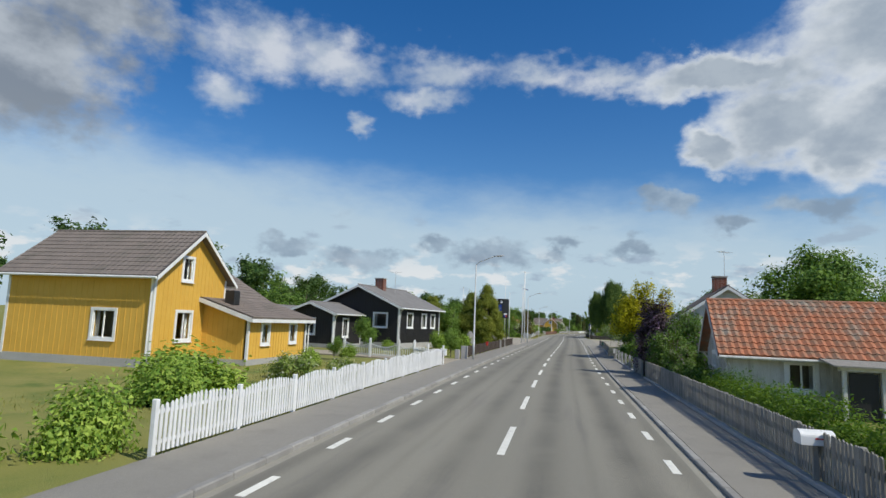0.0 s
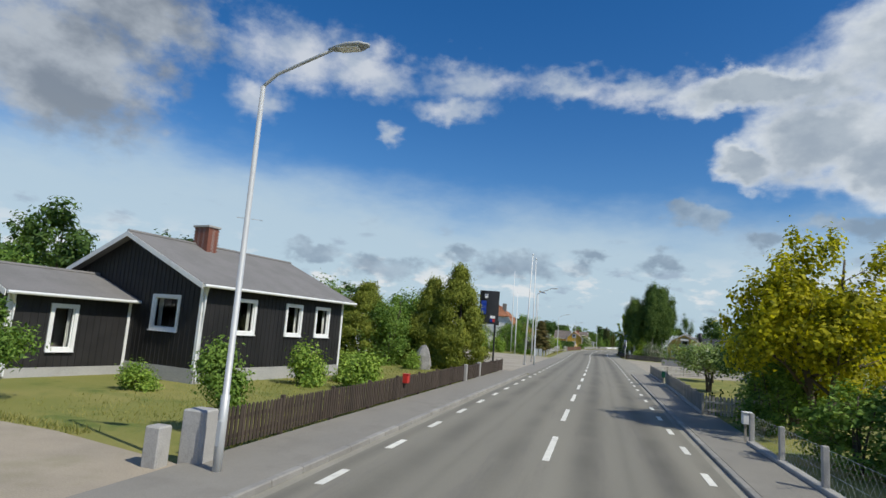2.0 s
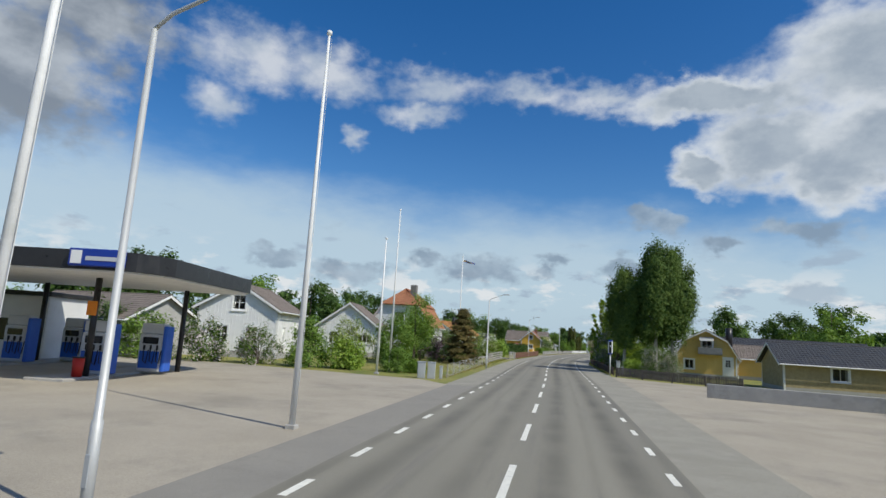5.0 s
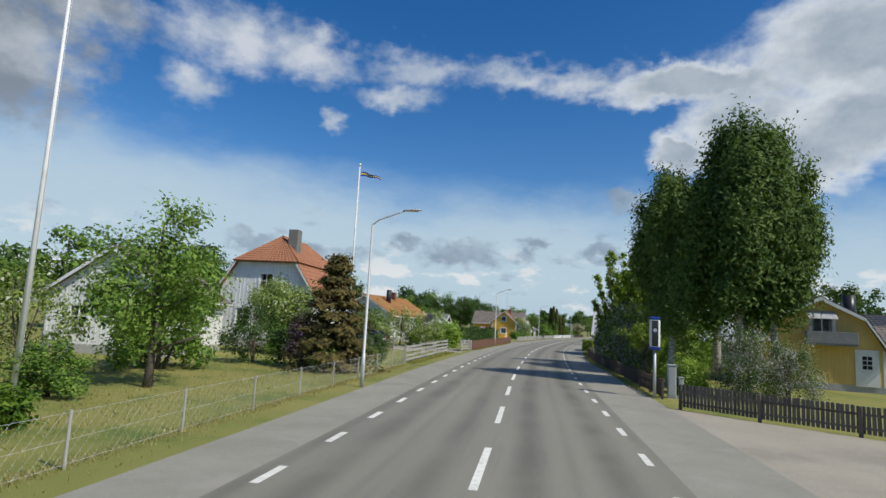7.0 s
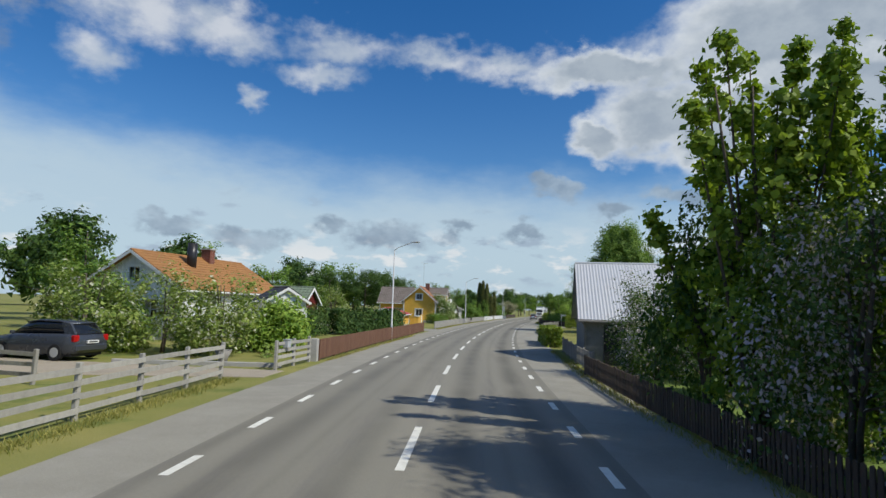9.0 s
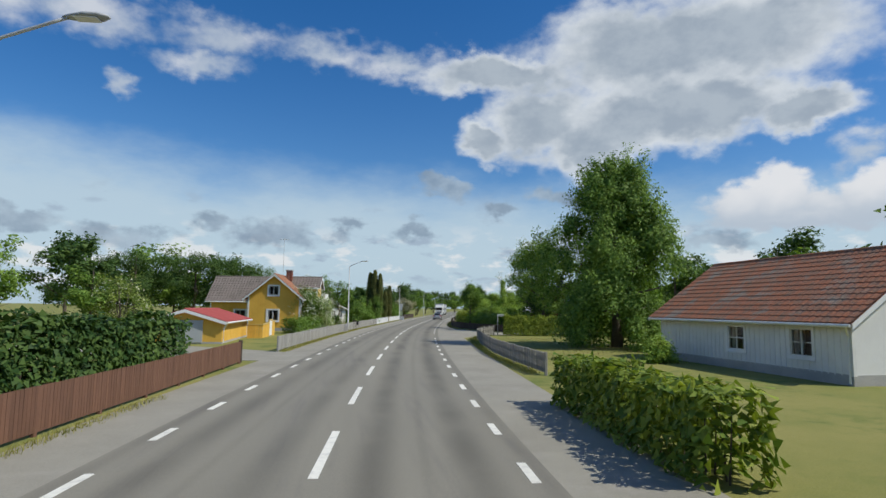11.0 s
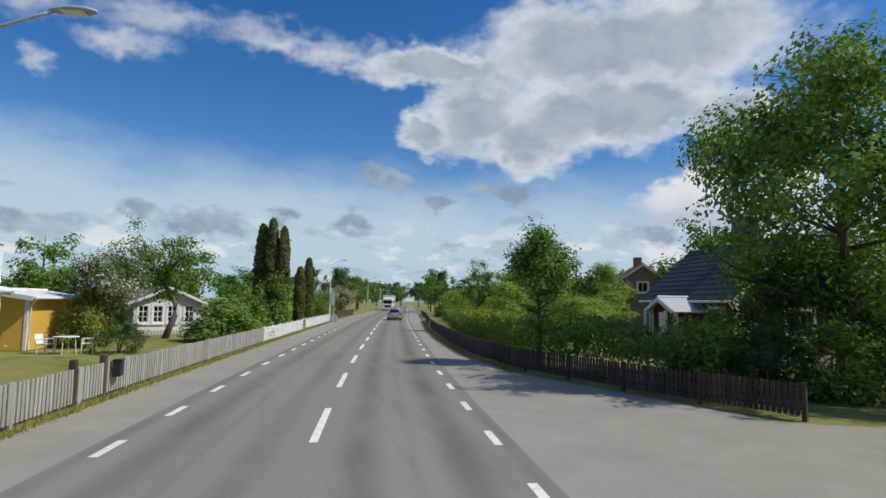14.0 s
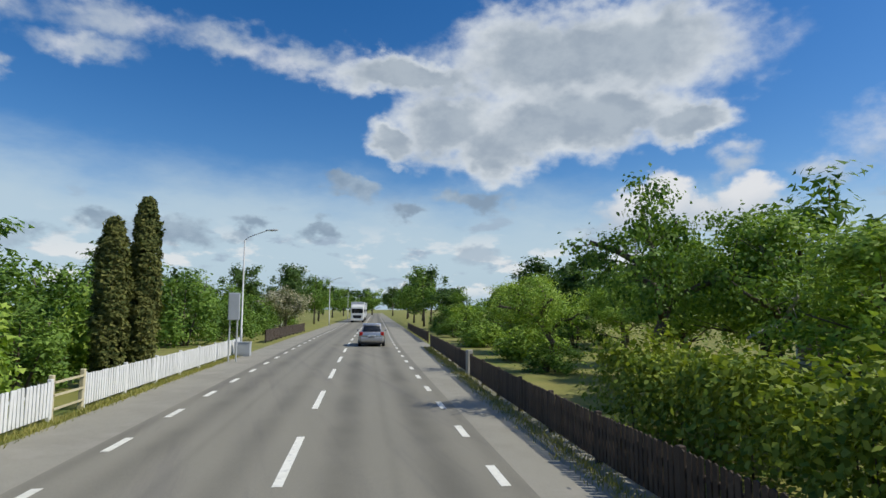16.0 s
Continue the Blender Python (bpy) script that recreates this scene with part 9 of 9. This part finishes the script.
def hatchback(x, y, turn, paint, label):
    """A five-door hatchback, its tail towards local -y."""
    c = thing("car", x, y, label, "car", turn)
    part("body", loft([ring(-2.10, 0.72, 0.42, 0.80, 0.10), ring(-2.04, 0.80, 0.30, 0.98, 0.12), ring(-1.6, 0.87, 0.20, 1.02, 0.12), ring(-0.4, 0.89, 0.18, 0.98, 0.10), ring(0.9, 0.88, 0.18, 0.94, 0.10), ring(1.7, 0.83, 0.22, 0.82, 0.14), ring(2.08, 0.70, 0.34, 0.66, 0.12)]), paint, c, soft=True)
    part("cabin", loft([ring(-1.98, 0.60, 0.96, 1.06, 0.03), ring(-1.60, 0.62, 0.97, 1.38, 0.10), ring(-1.1, 0.62, 0.97, 1.48, 0.12), ring(-0.1, 0.61, 0.96, 1.49, 0.12), ring(0.5, 0.60, 0.94, 1.36, 0.10), ring(1.15, 0.58, 0.92, 0.98, 0.03)]), CAR_GLASS, c, "dark tinted windows", soft=True)
    part("roof_panel", loft([ring(-1.62, 0.60, 1.37, 1.43, 0.025), ring(-1.1, 0.61, 1.45, 1.51, 0.025), ring(-0.1, 0.60, 1.46, 1.52, 0.025), ring(0.45, 0.58, 1.37, 1.42, 0.025)]), paint, c, soft=True)
    for s in (-1, 1):
        part("rear_pillar", Solid().add([(s * 0.66, -1.95, 1.0), (s * 0.66, -1.45, 1.0), (s * 0.60, -1.2, 1.44), (s * 0.60, -1.6, 1.42), (s * 0.58, -1.97, 1.0), (s * 0.52, -1.63, 1.42)], [(0, 1, 2, 3), (0, 3, 5, 4)]), paint, c)
        part("tail_lamp", Solid().box(s * 0.70 - 0.12, -2.10, 0.72, s * 0.70 + 0.12, -1.92, 0.98, bevel=0.03), LAMP_RED, c, "red tail lamp")
        part("headlamp", Solid().box(s * 0.62 - 0.14, 1.80, 0.58, s * 0.62 + 0.14, 2.0, 0.74, bevel=0.03), WHITE, c, "clear headlamp")
        part("mirror", Solid().box(s * 0.98 - 0.08, 0.62, 0.95, s * 0.98 + 0.08, 0.76, 1.08, bevel=0.03), paint, c)
        for yy in (-1.28, 1.30):
            w = part("wheel", Solid().tube([(s * 0.70, yy, 0.31), (s * 0.90, yy, 0.31)], 0.31, 20), RUBBER, c)
            part("rim", Solid().tube([(s * 0.895, yy, 0.31), (s * 0.91, yy, 0.31)], 0.19, 14), STEEL, w)
    part("bumper", Solid().box(-0.74, -2.16, 0.36, 0.74, -2.0, 0.62, bevel=0.05), paint, c)
    part("number_plate", Solid().box(-0.26, -2.175, 0.66, 0.26, -2.095, 0.77), WHITE, c, "white number plate with a plain bar")
    part("plate_bar", Solid().box(-0.20, -2.18, 0.69, 0.20, -2.176, 0.74), DARK, c)
    part("rear_wiper", Solid().box(-0.02, -1.93, 1.10, 0.28, -1.89, 1.13), DARK, c)
    part("underbody", Solid().box(-0.72, -1.9, 0.16, 0.72, 1.8, 0.30), DARK, c)
    return c


hatchback(23.0, 300.6, road_turn(300), SILVER, "silver hatchback driving ahead on the road")
hatchback(-14.0, 167.6, 78, CAR_GREY, "slate-blue hatchback parked behind the garden fence")


def lorry(y, off, paint, label):
    x, yy = beside(y, off)
    l = thing("lorry", x, yy, label, "lorry", road_turn(y) + 180)
    part("cab", loft([ring(1.0, 1.2, 0.5, 3.4, 0.12), ring(2.6, 1.22, 0.45, 3.35, 0.14), ring(3.0, 1.15, 0.45, 2.9, 0.16), ring(3.12, 1.1, 0.5, 1.5, 0.12)]), paint, l, soft=False)
    part("windscreen", Solid().box(-1.05, 2.95, 1.65, 1.05, 3.1, 2.6, bevel=0.04), CAR_GLASS, l)
    part("grille", Solid().box(-0.8, 3.1, 0.75, 0.8, 3.16, 1.35, bevel=0.03), DARK, l)
    part("bumper", Solid().box(-1.18, 3.0, 0.35, 1.18, 3.2, 0.7, bevel=0.05), paint, l)
    part("box_body", Solid().box(-1.27, -8.5, 1.0, 1.27, 0.8, 3.9, bevel=0.03), TRUCK_GREY, l)
    part("chassis", Solid().box(-0.5, -8.2, 0.6, 0.5, 2.4, 0.98), DARK, l)
    for s in (-1, 1):
        part("headlamp", Solid().box(s * 0.9 - 0.16, 3.18, 0.75, s * 0.9 + 0.16, 3.23, 0.95), WHITE, l)
        part("mirror", Solid().box(s * 1.42 - 0.1, 2.7, 1.9, s * 1.42 + 0.1, 2.85, 2.5, bevel=0.03), DARK, l)
        for w in (2.0, -4.8, -6.1):
            part("wheel", Solid().tube([(s * 0.85, w, 0.5), (s * 1.2, w, 0.5)], 0.5, 18), RUBBER, l)


lorry(372, -1.7, WHITE, "white lorry coming the other way")
lorry(392, -1.7, TRUCK_GREY, "pale grey lorry coming the other way")

grass_strip(roadside(117.5, 146, -6.5), 0.5, "dry grass along the wire fence", 150, 0.09, "straw")
grass_strip([(-5.1, 147), (-4.95, 155.5), (-4.85, 163.4)], 0.6, "rough grass along the rail fence", 170, 0.13)
grass_strip([(-3.3, 170.3), (-2.5, 182), (-1.3, 194)], 0.35, "rough grass along the brown fence", 140, 0.14)
grass_strip(roadside(209.5, 294, -5.5), 0.45, "rough yellow-green grass along the fences", 160, 0.15)
grass_strip([(10.9, 199), (11.2, 205), (11.5, 209), (12.5, 216), (13.9, 223.8), (15.4, 228.0), (16.9, 230.6)], 0.5, "rough grass along the lawn fence", 140, 0.15)
grass_strip([(17.1, 247), (17.3, 252.5), (18.5, 261), (20.0, 269), (21.3, 275.5), (24.5, 290), (26, 297)], 0.5, "rough grass along the dark fence", 150, 0.16)
grass_strip([(7.1, 140), (7.2, 150), (7.15, 160), (7.4, 168), (8.4, 181)], 0.45, "rough grass under the dark fence", 120, 0.15)
grass_strip([(8.6, 156), (8.5, 163), (9.0, 171)], 1.7, "bright lush grass behind the dark fence", 110, 0.10, "lawn")
grass_strip([(5.9, 57), (6.3, 66), (6.6, 72)], 0.5, "lush grass behind the fence", 120, 0.2, "lush")
grass_strip([(-9.5, 42.5), (-9.3, 56), (-8.8, 71)], 5.6, "patchy lawn before the black house", 22, 0.11)
grass_strip([(-8.6, 118.5), (-8.8, 130), (-8.6, 145)], 6.0, "patchy dry lawn behind the wire fence", 18, 0.10, "straw")
grass_strip([(-9.6, 12), (-9.6, 32)], 6.0, "patchy lawn before the yellow house", 22, 0.11)
grass_strip([(15.6, 203), (17.6, 216), (20.6, 226)], 8.0, "mown dry lawn round the great tree", 14, 0.07, "straw")
markings()
